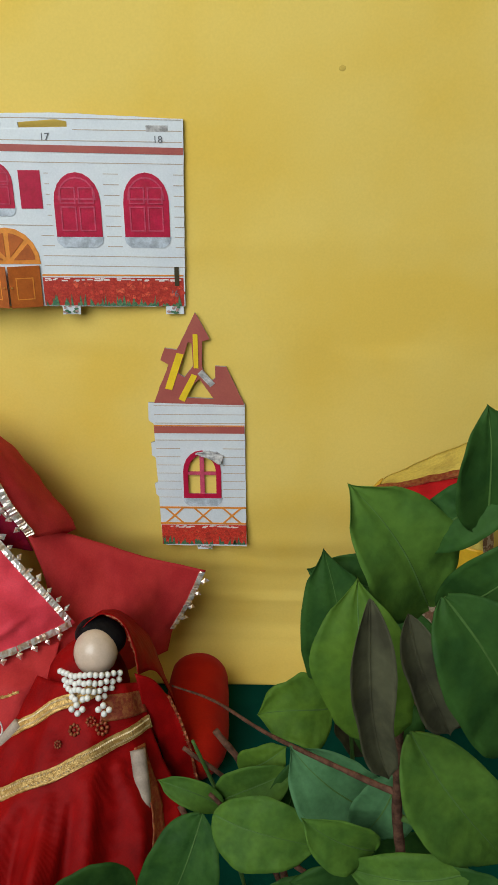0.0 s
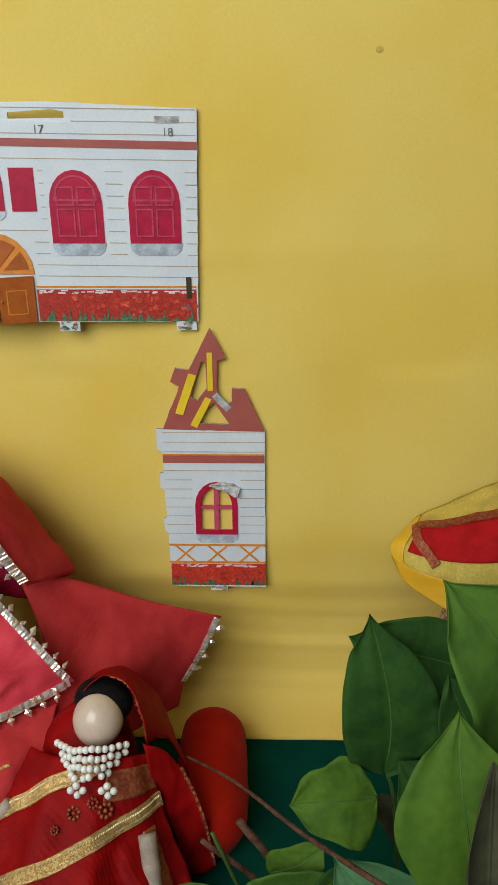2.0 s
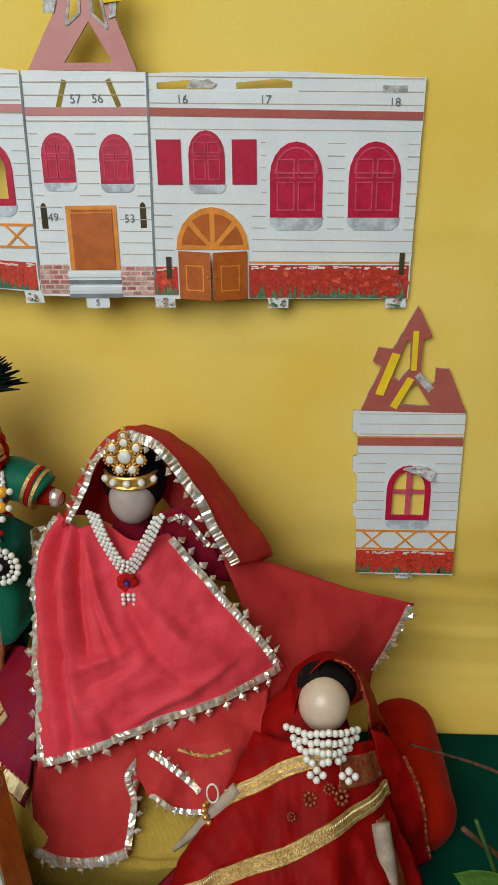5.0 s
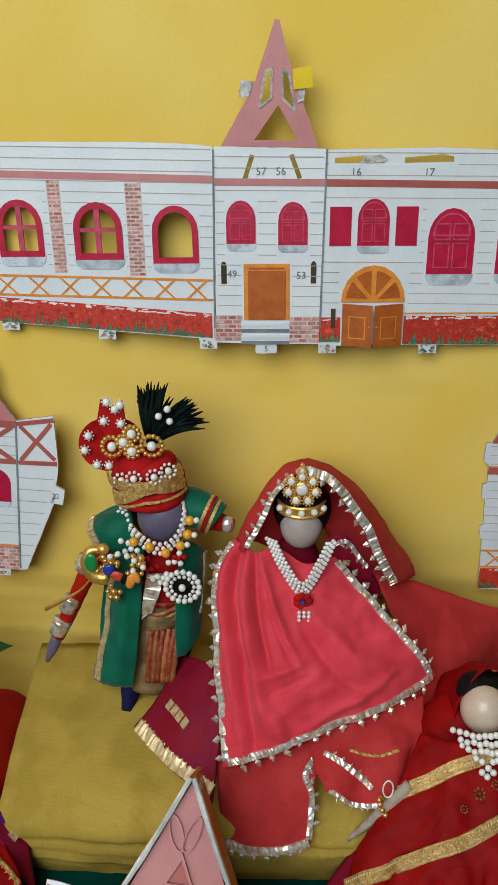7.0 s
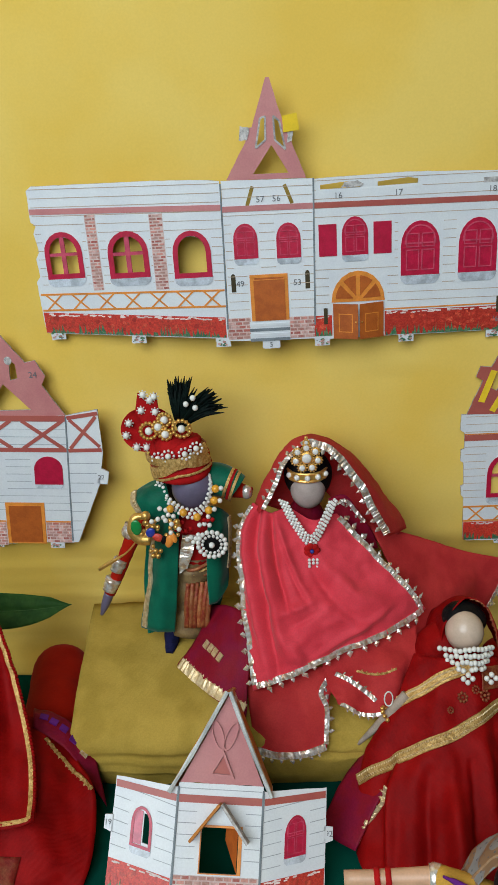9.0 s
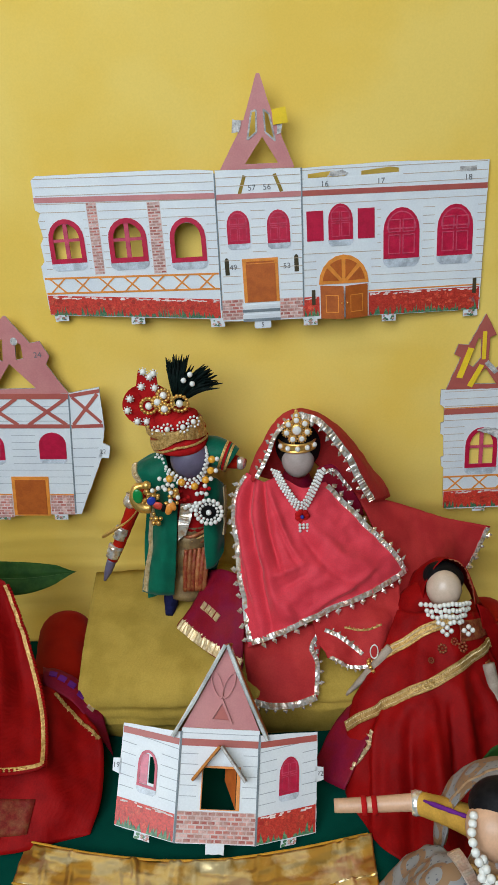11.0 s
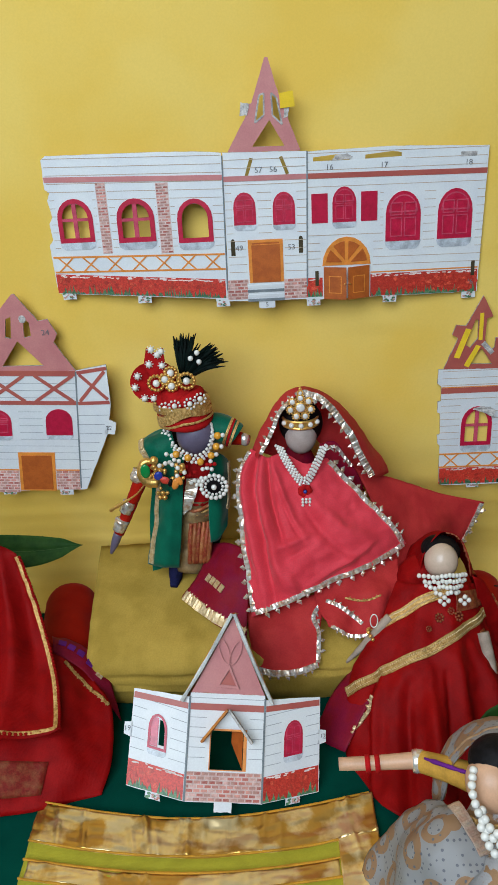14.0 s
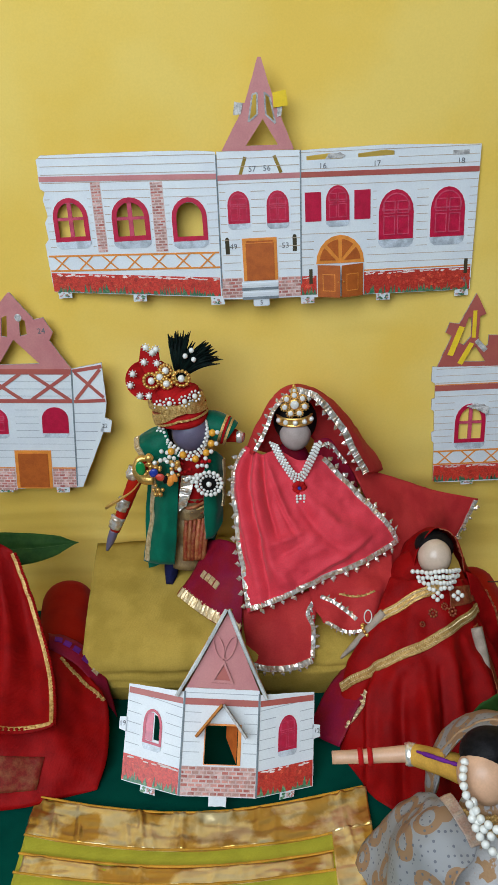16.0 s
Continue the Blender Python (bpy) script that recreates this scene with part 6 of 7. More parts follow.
board(bm, [rough_edge([(-0.2638, 0.1337), (-0.2567, 0.1387), (-0.2520, 0.1506), (-0.2470, 0.1660), (-0.2580, 0.1665), (-0.2611, 0.1521)], 0.002, 0.0008, 4)], lambda u, v, d: (u, 0.4265 - d + 0.002 * noise.noise((u * 200, v * 160, 3)), v), 0.0016, 0.0)
part("silver_plaque", bm, SILVER_LACE, chain, "crumpled silver plaque")

flute = thing("gold_flute", (-0.2920, 0.4200, 0.1519), "gold flute with an enamelled peacock ornament and bells", "ornament")
bm = bmesh.new()
tube(bm, [(-0.3229, 0.4240, 0.1406), (-0.3138, 0.4220, 0.1471), (-0.2998, 0.4200, 0.1565), (-0.2912, 0.4190, 0.1664), (-0.2887, 0.4190, 0.1719)], [0.0014, 0.0015, 0.0007, 0.0006, 0.0005], 8, 24)
part("flute_tube", bm, GOLD, flute, "", True)
bm = bmesh.new()
tube(bm, [(-0.2824, 0.4180, 0.1871), (-0.2897, 0.4180, 0.1860), (-0.2920, 0.4170, 0.1766), (-0.2873, 0.4170, 0.1698), (-0.2797, 0.4170, 0.1684)], [0.0020, 0.0032, 0.0040, 0.0046, 0.0040], 12, 20)
ball(bm, (-0.2813, 0.4170, 0.1881), 0.0036, 12, 8)
rnd = random.Random(4)
for k in range(34):
    ball(bm, Vector((-0.2731, 0.4180, 0.1767)) + Vector((rnd.uniform(-0.019, 0.017), rnd.uniform(-0.0015, 0.001), rnd.uniform(-0.0055, 0.0065))), rnd.uniform(0.0014, 0.0026), 8, 6)
bird = part("peacock_ornament", bm, GOLD, flute, "", True)
for p, w, h, tilt, m in (((-0.2884, 0.4135, 0.1807), 0.0040, 0.0062, 0.0, ENAMEL_GREEN), ((-0.2785, 0.4135, 0.1762), 0.0034, 0.0040, 0.5, ENAMEL_BLUE), ((-0.2735, 0.4135, 0.1719), 0.0044, 0.0032, 0.4, BLOOM), ((-0.2657, 0.4135, 0.1685), 0.0030, 0.0052, 0.3, ORANGE), ((-0.2623, 0.4135, 0.1714), 0.0024, 0.0044, -0.3, ORANGE), ((-0.2697, 0.4135, 0.1697), 0.0022, 0.0036, 0.2, HAIR)):
    bm = bmesh.new()
    ball(bm, p, (w, 0.0014, h), 12, 8, Euler((0, tilt, 0)).to_matrix())
    part("enamel_drop", bm, m, bird, "coloured enamel", True)
for p, r in (((-0.2783, 0.4160, 0.1637), 1.0), ((-0.2769, 0.4160, 0.1595), 1.3), ((-0.2791, 0.4160, 0.1555), 1.3), ((-0.2755, 0.4160, 0.1553), 1.4), ((-0.2732, 0.4160, 0.1594), 1.1), ((-0.2805, 0.4160, 0.1597), 1.0)):
    piece("bell", GOLDEN, flute, p, None, r)
for p in ((-0.2768, 0.4140, 0.1848), (-0.2721, 0.4140, 0.1866), (-0.2668, 0.4140, 0.1853), (-0.2627, 0.4140, 0.1822), (-0.2638, 0.4140, 0.1752), (-0.2577, 0.4140, 0.1779)):
    piece("bead", MID, flute, p)

# ---- the doll in the red saree ----
bm = bmesh.new()
ball(bm, (-0.0612, 0.3775, 0.1110), (0.0130, 0.0135, 0.0145), 24, 16, slot=0)
ball(bm, (-0.0598, 0.3865, 0.1150), (0.0156, 0.0128, 0.0118), 22, 14, Euler((0, 0.25, 0)).to_matrix(), slot=1)
tube(bm, [(-0.069, 0.385, 0.104), (-0.070, 0.388, 0.092), (-0.073, 0.385, 0.060), (-0.078, 0.360, 0.012)], [0.007, 0.022, 0.030, 0.040], 20, 14, slot=2)
tube(bm, [(-0.104, 0.352, 0.0790), (-0.118, 0.349, 0.0620), (-0.137, 0.349, 0.0390)], [0.0032, 0.0034, 0.0012], 12, 12, slot=3)
tube(bm, [(-0.0340, 0.346, 0.0660), (-0.0300, 0.334, 0.0450), (-0.0260, 0.320, 0.0180)], [0.0046, 0.0043, 0.0018], 12, 12, slot=3)
single("saree_doll", bm, [WOOD_SKIN, HAIR, SAREE, ARM_WOOD], (-0.072, 0.37, 0.0), "wooden doll with plain pale face, black hair and peg arms", "doll")
saree = thing("red_saree", (-0.08, 0.31, 0.0), "deep red chiffon saree with woven gold borders on the doll", "saree")
drape = Cloth([[(-0.0960, 0.372, 0.0970), (-0.0820, 0.362, 0.1010), (-0.0640, 0.358, 0.1020), (-0.0480, 0.362, 0.1000), (-0.0360, 0.372, 0.0930)],
               [(-0.1140, 0.352, 0.0690), (-0.0950, 0.338, 0.0730), (-0.0710, 0.330, 0.0730), (-0.0470, 0.338, 0.0680), (-0.0250, 0.360, 0.0600)],
               [(-0.1360, 0.335, 0.0380), (-0.1120, 0.312, 0.0450), (-0.0760, 0.300, 0.0450), (-0.0400, 0.318, 0.0400), (-0.0120, 0.345, 0.0300)],
               [(-0.1400, 0.312, 0.0150), (-0.1160, 0.284, 0.0200), (-0.0800, 0.270, 0.0220), (-0.0380, 0.290, 0.0180), (-0.0080, 0.320, 0.0140)],
               [(-0.1440, 0.292, 0.0020), (-0.1210, 0.243, 0.0025), (-0.0850, 0.228, 0.0025), (-0.0380, 0.252, 0.0025), (-0.0060, 0.300, 0.0020)]], 0.0022, 45, 41, 0.0030, 4, ((0.22, 0.42, 0.18, 1.0, 0.030, 0.0085), (0.36, 0.45, 0.36, 1.0, 0.028, -0.0075), (0.46, 0.40, 0.50, 1.0, 0.034, 0.0095), (0.62, 0.32, 0.66, 1.0, 0.035, 0.0050), (0.56, 0.40, 0.58, 1.0, 0.024, -0.0075), (0.78, 0.30, 0.84, 1.0, 0.035, 0.0050)))
bm = bmesh.new()
drape.mesh(bm, 80, 70)
part("draped_cloth", bm, SAREE, saree, "", True)
for line in (((0.04, 0.225), (0.083, 0.20), (0.217, 0.133), (0.367, 0.070), (0.60, 0.012)), ((0.0, 0.590), (0.183, 0.450), (0.36, 0.338), (0.617, 0.233), (0.83, 0.185), (0.995, 0.165))):
    run = drape.run(line, 90, 0.0012)
    bm = bmesh.new()
    band(bm, run, 0.0078, 0.0006, bumps=0.05)
    border = part("woven_border", bm, GOLD_LACE, saree, "woven gold border")
    bm = bmesh.new()
    for i in range(1, 89):
        p, n = run[i]
        ahead = (run[i + 1][0] - run[i - 1][0]).normalized()
        side = ahead.cross(n).normalized()
        for s in (-1, 1):
            o = p + n * 0.0008 + side * s * 0.0012
            q = [o - ahead * 0.0005, o + ahead * 0.0005, o + ahead * 0.0012 + side * s * 0.0011, o + ahead * 0.0002 + side * s * 0.0011]
            v = [bm.verts.new(x) for x in q] + [bm.verts.new(o + n * 0.0004 + ahead * 0.0004 + side * s * 0.0006)]
            for k in range(4):
                bm.faces.new((v[k], v[(k + 1) % 4], v[4]))
    tagged(part("herringbone_stitch", bm, PALE_BRAID, border, "pale gold herringbone stitching"), kind="stuff")
lace(saree, drape.run([(0.20, 0.55), (0.15, 0.633), (0.067, 0.767), (0.0, 0.95)], 36, 0.0012), 0.0030, 1, PALE_BRAID, 0.0026, "gold sequin edge")
bm = bmesh.new()
drape.mesh(bm, 20, 14, 0.0004, 0.0007, (0.66, 0.995, 0.035, 0.125))
part("brocade_patch", bm, BROCADE, saree, "copper brocade motif", True)
for u, v, r in ((0.50, 0.150, 0.0044), (0.60, 0.120, 0.0036), (0.42, 0.205, 0.0028), (0.68, 0.145, 0.0050)):
    bm = bmesh.new()
    p, n = drape.at(u, v, 0.0006), drape.normal(u, v)
    for k in range(9):
        a = math.tau * k / 8
        q = p + n.orthogonal().normalized() * (r * 0.62 * math.cos(a) * (k < 8)) + n.cross(n.orthogonal()).normalized() * (r * 0.62 * math.sin(a) * (k < 8))
        ball(bm, q, (r * 0.26, r * 0.26, r * 0.26), 6, 4)
    part("woven_flower", bm, BROCADE, saree, "woven copper flower motif", True)
bm = bmesh.new()
drape.mesh(bm, 6, 24, 0.0004, 0.0009, (0.86, 0.93, 0.24, 0.66))
part("brocade_strip", bm, BROCADE, saree, "copper brocade strip", True)
cowl = Cloth([[(x, y, z + 0.0045 * max(0.0, 1 - ((x + 0.0573) / 0.024) ** 2)) for x, y, z in row] for row in [[(-0.0775, 0.3800, 0.0934), (-0.0730, 0.3800, 0.1122), (-0.0668, 0.3830, 0.1230), (-0.0573, 0.3880, 0.1258), (-0.0473, 0.3860, 0.1222), (-0.0403, 0.3820, 0.1106), (-0.0372, 0.3780, 0.0924)],
              [(-0.0837, 0.4010, 0.0880), (-0.0766, 0.4080, 0.1037), (-0.0682, 0.4090, 0.1100), (-0.0573, 0.4110, 0.1120), (-0.0465, 0.4090, 0.1085), (-0.0372, 0.4040, 0.1005), (-0.0279, 0.3920, 0.0840)],
              [(-0.0852, 0.4110, 0.0608), (-0.0775, 0.4240, 0.0888), (-0.0682, 0.4280, 0.0918), (-0.0573, 0.4300, 0.0933), (-0.0450, 0.4270, 0.0894), (-0.0325, 0.4180, 0.0808), (-0.0186, 0.4010, 0.0458)]]], 0.0014, 60, 47)
bm = bmesh.new()
cowl.mesh(bm, 44, 18)
part("head_cloth", bm, SAREE, saree, "", True)
lace(saree, cowl.run([(0.52, 0.03), (0.78, 0.03), (0.985, 0.03)], 36), 0.0018, 1, BROCADE, 0.0008, "copper thread edge")
shoulder = Cloth([[(-0.0380, 0.372, 0.1000), (-0.0280, 0.376, 0.0920), (-0.0190, 0.378, 0.0780)], [(-0.0320, 0.366, 0.0750), (-0.0220, 0.370, 0.0700), (-0.0110, 0.374, 0.0600)], [(-0.0230, 0.366, 0.0420), (-0.0140, 0.370, 0.0400), (-0.0060, 0.374, 0.0380)], [(-0.0180, 0.366, 0.0120), (-0.0100, 0.368, 0.0100), (-0.0020, 0.372, 0.0120)]], 0.0018, 70, 51)
bm = bmesh.new()
shoulder.mesh(bm, 16, 26)
part("loose_end", bm, SAREE, saree, "", True)
lace(saree, shoulder.run([(0.96, 0.02), (0.96, 0.5), (0.96, 0.98)], 40), 0.0016, 1, BROCADE, 0.0008, "copper thread edge")
flank = Cloth([[(-0.1330, 0.352, 0.0300), (-0.1200, 0.340, 0.0420), (-0.1080, 0.330, 0.0480)], [(-0.1520, 0.330, 0.0200), (-0.1400, 0.318, 0.0240), (-0.1280, 0.308, 0.0280)], [(-0.1660, 0.312, 0.0020), (-0.1560, 0.300, 0.0040), (-0.1440, 0.290, 0.0060)]], 0.0012, 70, 53)
bm = bmesh.new()
flank.mesh(bm, 14, 14)
part("tie_dyed_panel", bm, MAROON, saree, "maroon tie-dyed panel", True)

collar = thing("pearl_collar", (-0.068, 0.355, 0.09), "collar of massed white pearl beads on the saree doll", "necklace")
rnd = random.Random(12)
for row in range(4):
    n = 13 - row
    for k in range(n):
        s = (k + 0.5 * (row % 2)) / (n - 1) - 0.5
        if row == 3 and k % 3 == 0:
            continue
        piece("bead", MID, collar, (-0.0625 + 0.0350 * s * (1 - 0.12 * row), 0.3540 + 0.046 * s * s - 0.0030 * row, 0.1130 - 0.0030 * row - 0.010 * abs(s) ** 1.5 * 2 + rnd.uniform(-0.0008, 0.0008)))
for dx in (-0.002, 0.013):
    for k, (ox, oz) in enumerate(((0, 0), (-0.003, -0.003), (0.003, -0.003), (0, -0.006))):
        piece("bead", MID, collar, (-0.0635 + dx + ox, 0.3420, 0.1020 + oz))
for c, tilt in (((-0.1170, 0.3490, 0.0640), 0.9), ((-0.0267, 0.3225, 0.0225), 0.2)):
    bangle = thing("bead_bangle", (c[0], c[1], c[2] - 0.003), "bangle of small gold beads round the doll's wooden arm", "bangle", "bead bangles")
    for k in range(11):
        a = math.tau * k / 11
        q = Euler((0, tilt, 0)).to_matrix() @ Vector((0.0056 * math.cos(a), 0.0056 * math.sin(a), 0))
        piece("bead", GOLDEN, bangle, Vector(c) + q)
ring = thing("white_thread_loop", (-0.116, 0.352, 0.070), "small loop of white thread caught in the lace", "thread")
bm = bmesh.new()
tube(bm, [(-0.1160 + 0.0028 * math.cos(a), 0.3500, 0.0770 + 0.0060 * math.sin(a)) for a in (math.tau * k / 14 for k in range(15))], [0.0005] * 15, 6, 40)
part("thread", bm, PEARL, ring, "", True)

# ---- the red draped doll beside the bolster: only its clothes come into view ----
shawl = thing("red_shawl", (-0.40, 0.31, 0.0), "deep red chiffon shawl with gold sequin edge heaped on felt", "shawl")
upper = Cloth([[(-0.4750, 0.395, 0.1560), (-0.4250, 0.386, 0.1480), (-0.3881, 0.3740, 0.1343)],
               [(-0.4750, 0.372, 0.1150), (-0.4220, 0.362, 0.1080), (-0.3719, 0.3520, 0.0913)],
               [(-0.4750, 0.322, 0.0780), (-0.4180, 0.316, 0.0760), (-0.3550, 0.3160, 0.0608)],
               [(-0.4750, 0.268, 0.0440), (-0.4180, 0.264, 0.0470), (-0.3456, 0.2760, 0.0496)]], 0.0026, 40, 61, 0.0034, 3, ((0.80, 0.0, 0.72, 1.0, 0.05, 0.0070), (0.62, 0.05, 0.58, 0.95, 0.035, -0.0050), (0.45, 0.0, 0.40, 1.0, 0.05, 0.0060), (0.92, 0.1, 0.88, 0.9, 0.03, -0.0030)))
bm = bmesh.new()
upper.mesh(bm, 36, 36)
part("upper_fold", bm, SAREE, shawl, "", True)
lace(shawl, upper.run([(0.985, 0.98), (0.985, 0.5), (0.985, 0.02)], 70), 0.0030, 1, GOLD_LACE, 0.0, "gold sequin edge")
lace(shawl, upper.run([(0.02, 0.975), (0.5, 0.975), (0.985, 0.975)], 60), 0.0030, 1, GOLD_LACE, 0.0, "gold sequin edge")
bm = bmesh.new()
for run in (upper.run([(0.985, 0.98), (0.985, 0.5), (0.985, 0.02)], 56), upper.run([(0.02, 0.975), (0.5, 0.975), (0.985, 0.975)], 44)):
    for p, n in run:
        ball(bm, p + Vector((0.0022, 0, -0.0010)), (0.0017, 0.0012, 0.0017), 8, 6)
part("scalloped_edge", bm, SAREE, shawl, "scalloped red thread edge", True)
lower = Cloth([[(-0.4750, 0.370, 0.0720), (-0.3850, 0.362, 0.0640), (-0.3400, 0.348, 0.0420)],
               [(-0.4750, 0.325, 0.0560), (-0.3750, 0.318, 0.0520), (-0.3180, 0.318, 0.0260)],
               [(-0.4750, 0.278, 0.0320), (-0.3780, 0.272, 0.0320), (-0.3140, 0.285, 0.0120)],
               [(-0.4750, 0.250, 0.0020), (-0.3850, 0.246, 0.0020), (-0.3190, 0.262, 0.0020)]], 0.0030, 38, 67, 0.0016, 3)
bm = bmesh.new()
lower.mesh(bm, 40, 36)
part("lower_fold", bm, SAREE, shawl, "", True)
lace(shawl, lower.run([(0.72, 0.10), (0.86, 0.16), (0.985, 0.30)], 30, 0.0008), 0.0024, 1, GOLD_LACE, 0.0016, "gold sequin edge")
bm = bmesh.new()
lower.mesh(bm, 20, 10, 0.0004, 0.0010, (0.0, 0.66, 0.70, 0.90))
part("brocade_band", bm, FADED, shawl, "copper brocade band", True)
dyed = Cloth([[(-0.3720, 0.372, 0.0560), (-0.3480, 0.366, 0.0520), (-0.3260, 0.354, 0.0320)], [(-0.3680, 0.362, 0.0620), (-0.3440, 0.354, 0.0500), (-0.3200, 0.340, 0.0220)], [(-0.3660, 0.350, 0.0580), (-0.3400, 0.342, 0.0420), (-0.3140, 0.326, 0.0080)]], 0.0012, 60, 71)
bm = bmesh.new()
dyed.mesh(bm, 20, 12)
cloth = part("tie_dyed_fold", bm, MAROON, shawl, "maroon tie-dyed silk", True)
for k in range(5):
    bm = bmesh.new()
    box(bm, dyed.at(0.16 + 0.15 * k, 0.50, 0.0004), (0.0050, 0.0060, 0.0009), dyed.normal(0.16 + 0.15 * k, 0.50).to_track_quat("Z", "Y").to_matrix())
    part("dyed_square", bm, PURPLE if k < 4 else SILVER_LACE, cloth, "purple dyed square" if k < 4 else "")

# ---- the reclining doll in white and gold silk ----
bm = bmesh.new()
ball(bm, (-0.0735, 0.1780, 0.0965), (0.0150, 0.0150, 0.0168), 24, 16, Euler((0, -0.3, 0)).to_matrix(), slot=0)
ball(bm, (-0.0690, 0.1860, 0.1055), (0.0168, 0.0145, 0.0140), 22, 14, slot=1)
tube(bm, [(-0.0720, 0.1800, 0.0840), (-0.0710, 0.1760, 0.0640), (-0.0720, 0.1600, 0.0200)], [0.008, 0.018, 0.030], 18, 10, slot=2)
tube(bm, [(-0.1546, 0.2210, 0.0684), (-0.1364, 0.2208, 0.0687), (-0.1190, 0.2204, 0.0698), (-0.1079, 0.2200, 0.0707)], [0.0040, 0.0044, 0.0048, 0.0052], 18, 12, slot=3)
tube(bm, [(-0.1052, 0.2195, 0.0706), (-0.0905, 0.2080, 0.0755), (-0.0764, 0.1950, 0.0806)], [0.0066, 0.0076, 0.0088], 18, 12, slot=4)
for p, q in (((-0.1385, 0.2208, 0.0683), (-0.1354, 0.2207, 0.0685)), ((-0.1325, 0.2208, 0.0681), (-0.1294, 0.2207, 0.0683))):
    tube(bm, [p, q], [0.0056, 0.0057], 18, 2, slot=5)
tube(bm, [(-0.1096, 0.2200, 0.0703), (-0.1066, 0.2197, 0.0704), (-0.1036, 0.2190, 0.0706)], [0.0068, 0.0076, 0.0070], 18, 6, slot=6, wobble=0.25)
tube(bm, [(-0.1042, 0.2115, 0.0812), (-0.0965, 0.2050, 0.0835), (-0.0880, 0.1985, 0.0855), (-0.0807, 0.1925, 0.0880)], [0.0008, 0.0014, 0.0012, 0.0010], 8, 18, slot=7, wobble=0.5)
single("flute_player_doll", bm, [PEACH, HAIR, WHITE_SILK, PEACH, OCHRE, RED_FELT, SILVER_LACE, PURPLE], (-0.09, 0.19, 0.01), "doll with plain peach face, black hair and raised banded arm", "doll")
robe = thing("white_silk_robe", (-0.08, 0.17, 0.0), "white silk robe figured in gold spread round the doll", "robe")
body = Cloth([[(-0.0960, 0.1920, 0.0666), (-0.0921, 0.1720, 0.0840), (-0.0797, 0.1580, 0.0782)],
              [(-0.1065, 0.2000, 0.0571), (-0.1044, 0.1650, 0.0817), (-0.0866, 0.1420, 0.0770)],
              [(-0.1212, 0.2060, 0.0363), (-0.1202, 0.1600, 0.0642), (-0.1010, 0.1280, 0.0662)],
              [(-0.1420, 0.204, 0.0020), (-0.1300, 0.150, 0.0020), (-0.0860, 0.106, 0.0020)]], 0.0030, 45, 73, 0.0024, 2)
bm = bmesh.new()
body.mesh(bm, 34, 34)
part("skirt", bm, FIGURED, robe, "", True)
lace(robe, body.run([(0.40, 0.02), (0.70, 0.10), (0.99, 0.22)], 40, 0.0014), 0.0075, 1, ROSE_BRAID, 0.0, "silver-gold ribbon")
shroud = Cloth([[(-0.0940, 0.2050, 0.0499), (-0.0898, 0.2030, 0.0808), (-0.0810, 0.2000, 0.1021), (-0.0686, 0.1960, 0.1141), (-0.0555, 0.1900, 0.1186)],
                [(-0.0957, 0.2160, 0.0408), (-0.0921, 0.2160, 0.0718), (-0.0814, 0.2140, 0.0952), (-0.0659, 0.2100, 0.1090), (-0.0494, 0.2040, 0.1140)],
                [(-0.0948, 0.2260, 0.0320), (-0.0920, 0.2280, 0.0617), (-0.0805, 0.2280, 0.0851), (-0.0626, 0.2240, 0.0991), (-0.0434, 0.2180, 0.1039)]], 0.0016, 50, 79)
bm = bmesh.new()
shroud.mesh(bm, 36, 20)
part("head_cloth", bm, FIGURED, robe, "", True)
lace(robe, facing(shroud.run([(0.02, 0.22), (0.5, 0.22), (0.98, 0.22)], 50, 0.0010)), 0.0050, 1, TAN_BRAID, 0.0, "tan woven stripe")
pearls = thing("long_pearl_strand", (-0.075, 0.165, 0.05), "long strand of cream pearl beads over a gold collar", "necklace")
BIG = bead_mesh("cream_bead", 0.0024, PEARL, 9, 7)
strand(pearls, [(-0.0855, 0.1760, 0.1091), (-0.0887, 0.1660, 0.1076), (-0.0876, 0.1600, 0.1009), (-0.0838, 0.1550, 0.0923), (-0.0800, 0.1500, 0.0880), (-0.0743, 0.1460, 0.0843)], BIG, 0.0046)
strand(pearls, [(-0.0841, 0.1600, 0.0974), (-0.0827, 0.1530, 0.0946), (-0.0786, 0.1480, 0.0938), (-0.0726, 0.1440, 0.0930)], BIG, 0.0046)
strand(pearls, [(-0.0858, 0.1540, 0.0919), (-0.0827, 0.1480, 0.0855), (-0.0781, 0.1440, 0.0806), (-0.0723, 0.1410, 0.0777)], BIG, 0.0046)
bm = bmesh.new()
rnd = random.Random(21)
for k in range(190):
    a, b = rnd.uniform(-1.3, 1.0), rnd.uniform(0, 1)
    r = 0.0180 + 0.006 * b
    ball(bm, (-0.0730 + r * math.sin(a), 0.1790 - r * math.cos(a) * 0.9, 0.0820 - 0.009 * b), 0.0015, 6, 4)
tagged(part("gold_collar", bm, GOLD_LACE, pearls, "crumpled gold wire collar"), kind="stuff")

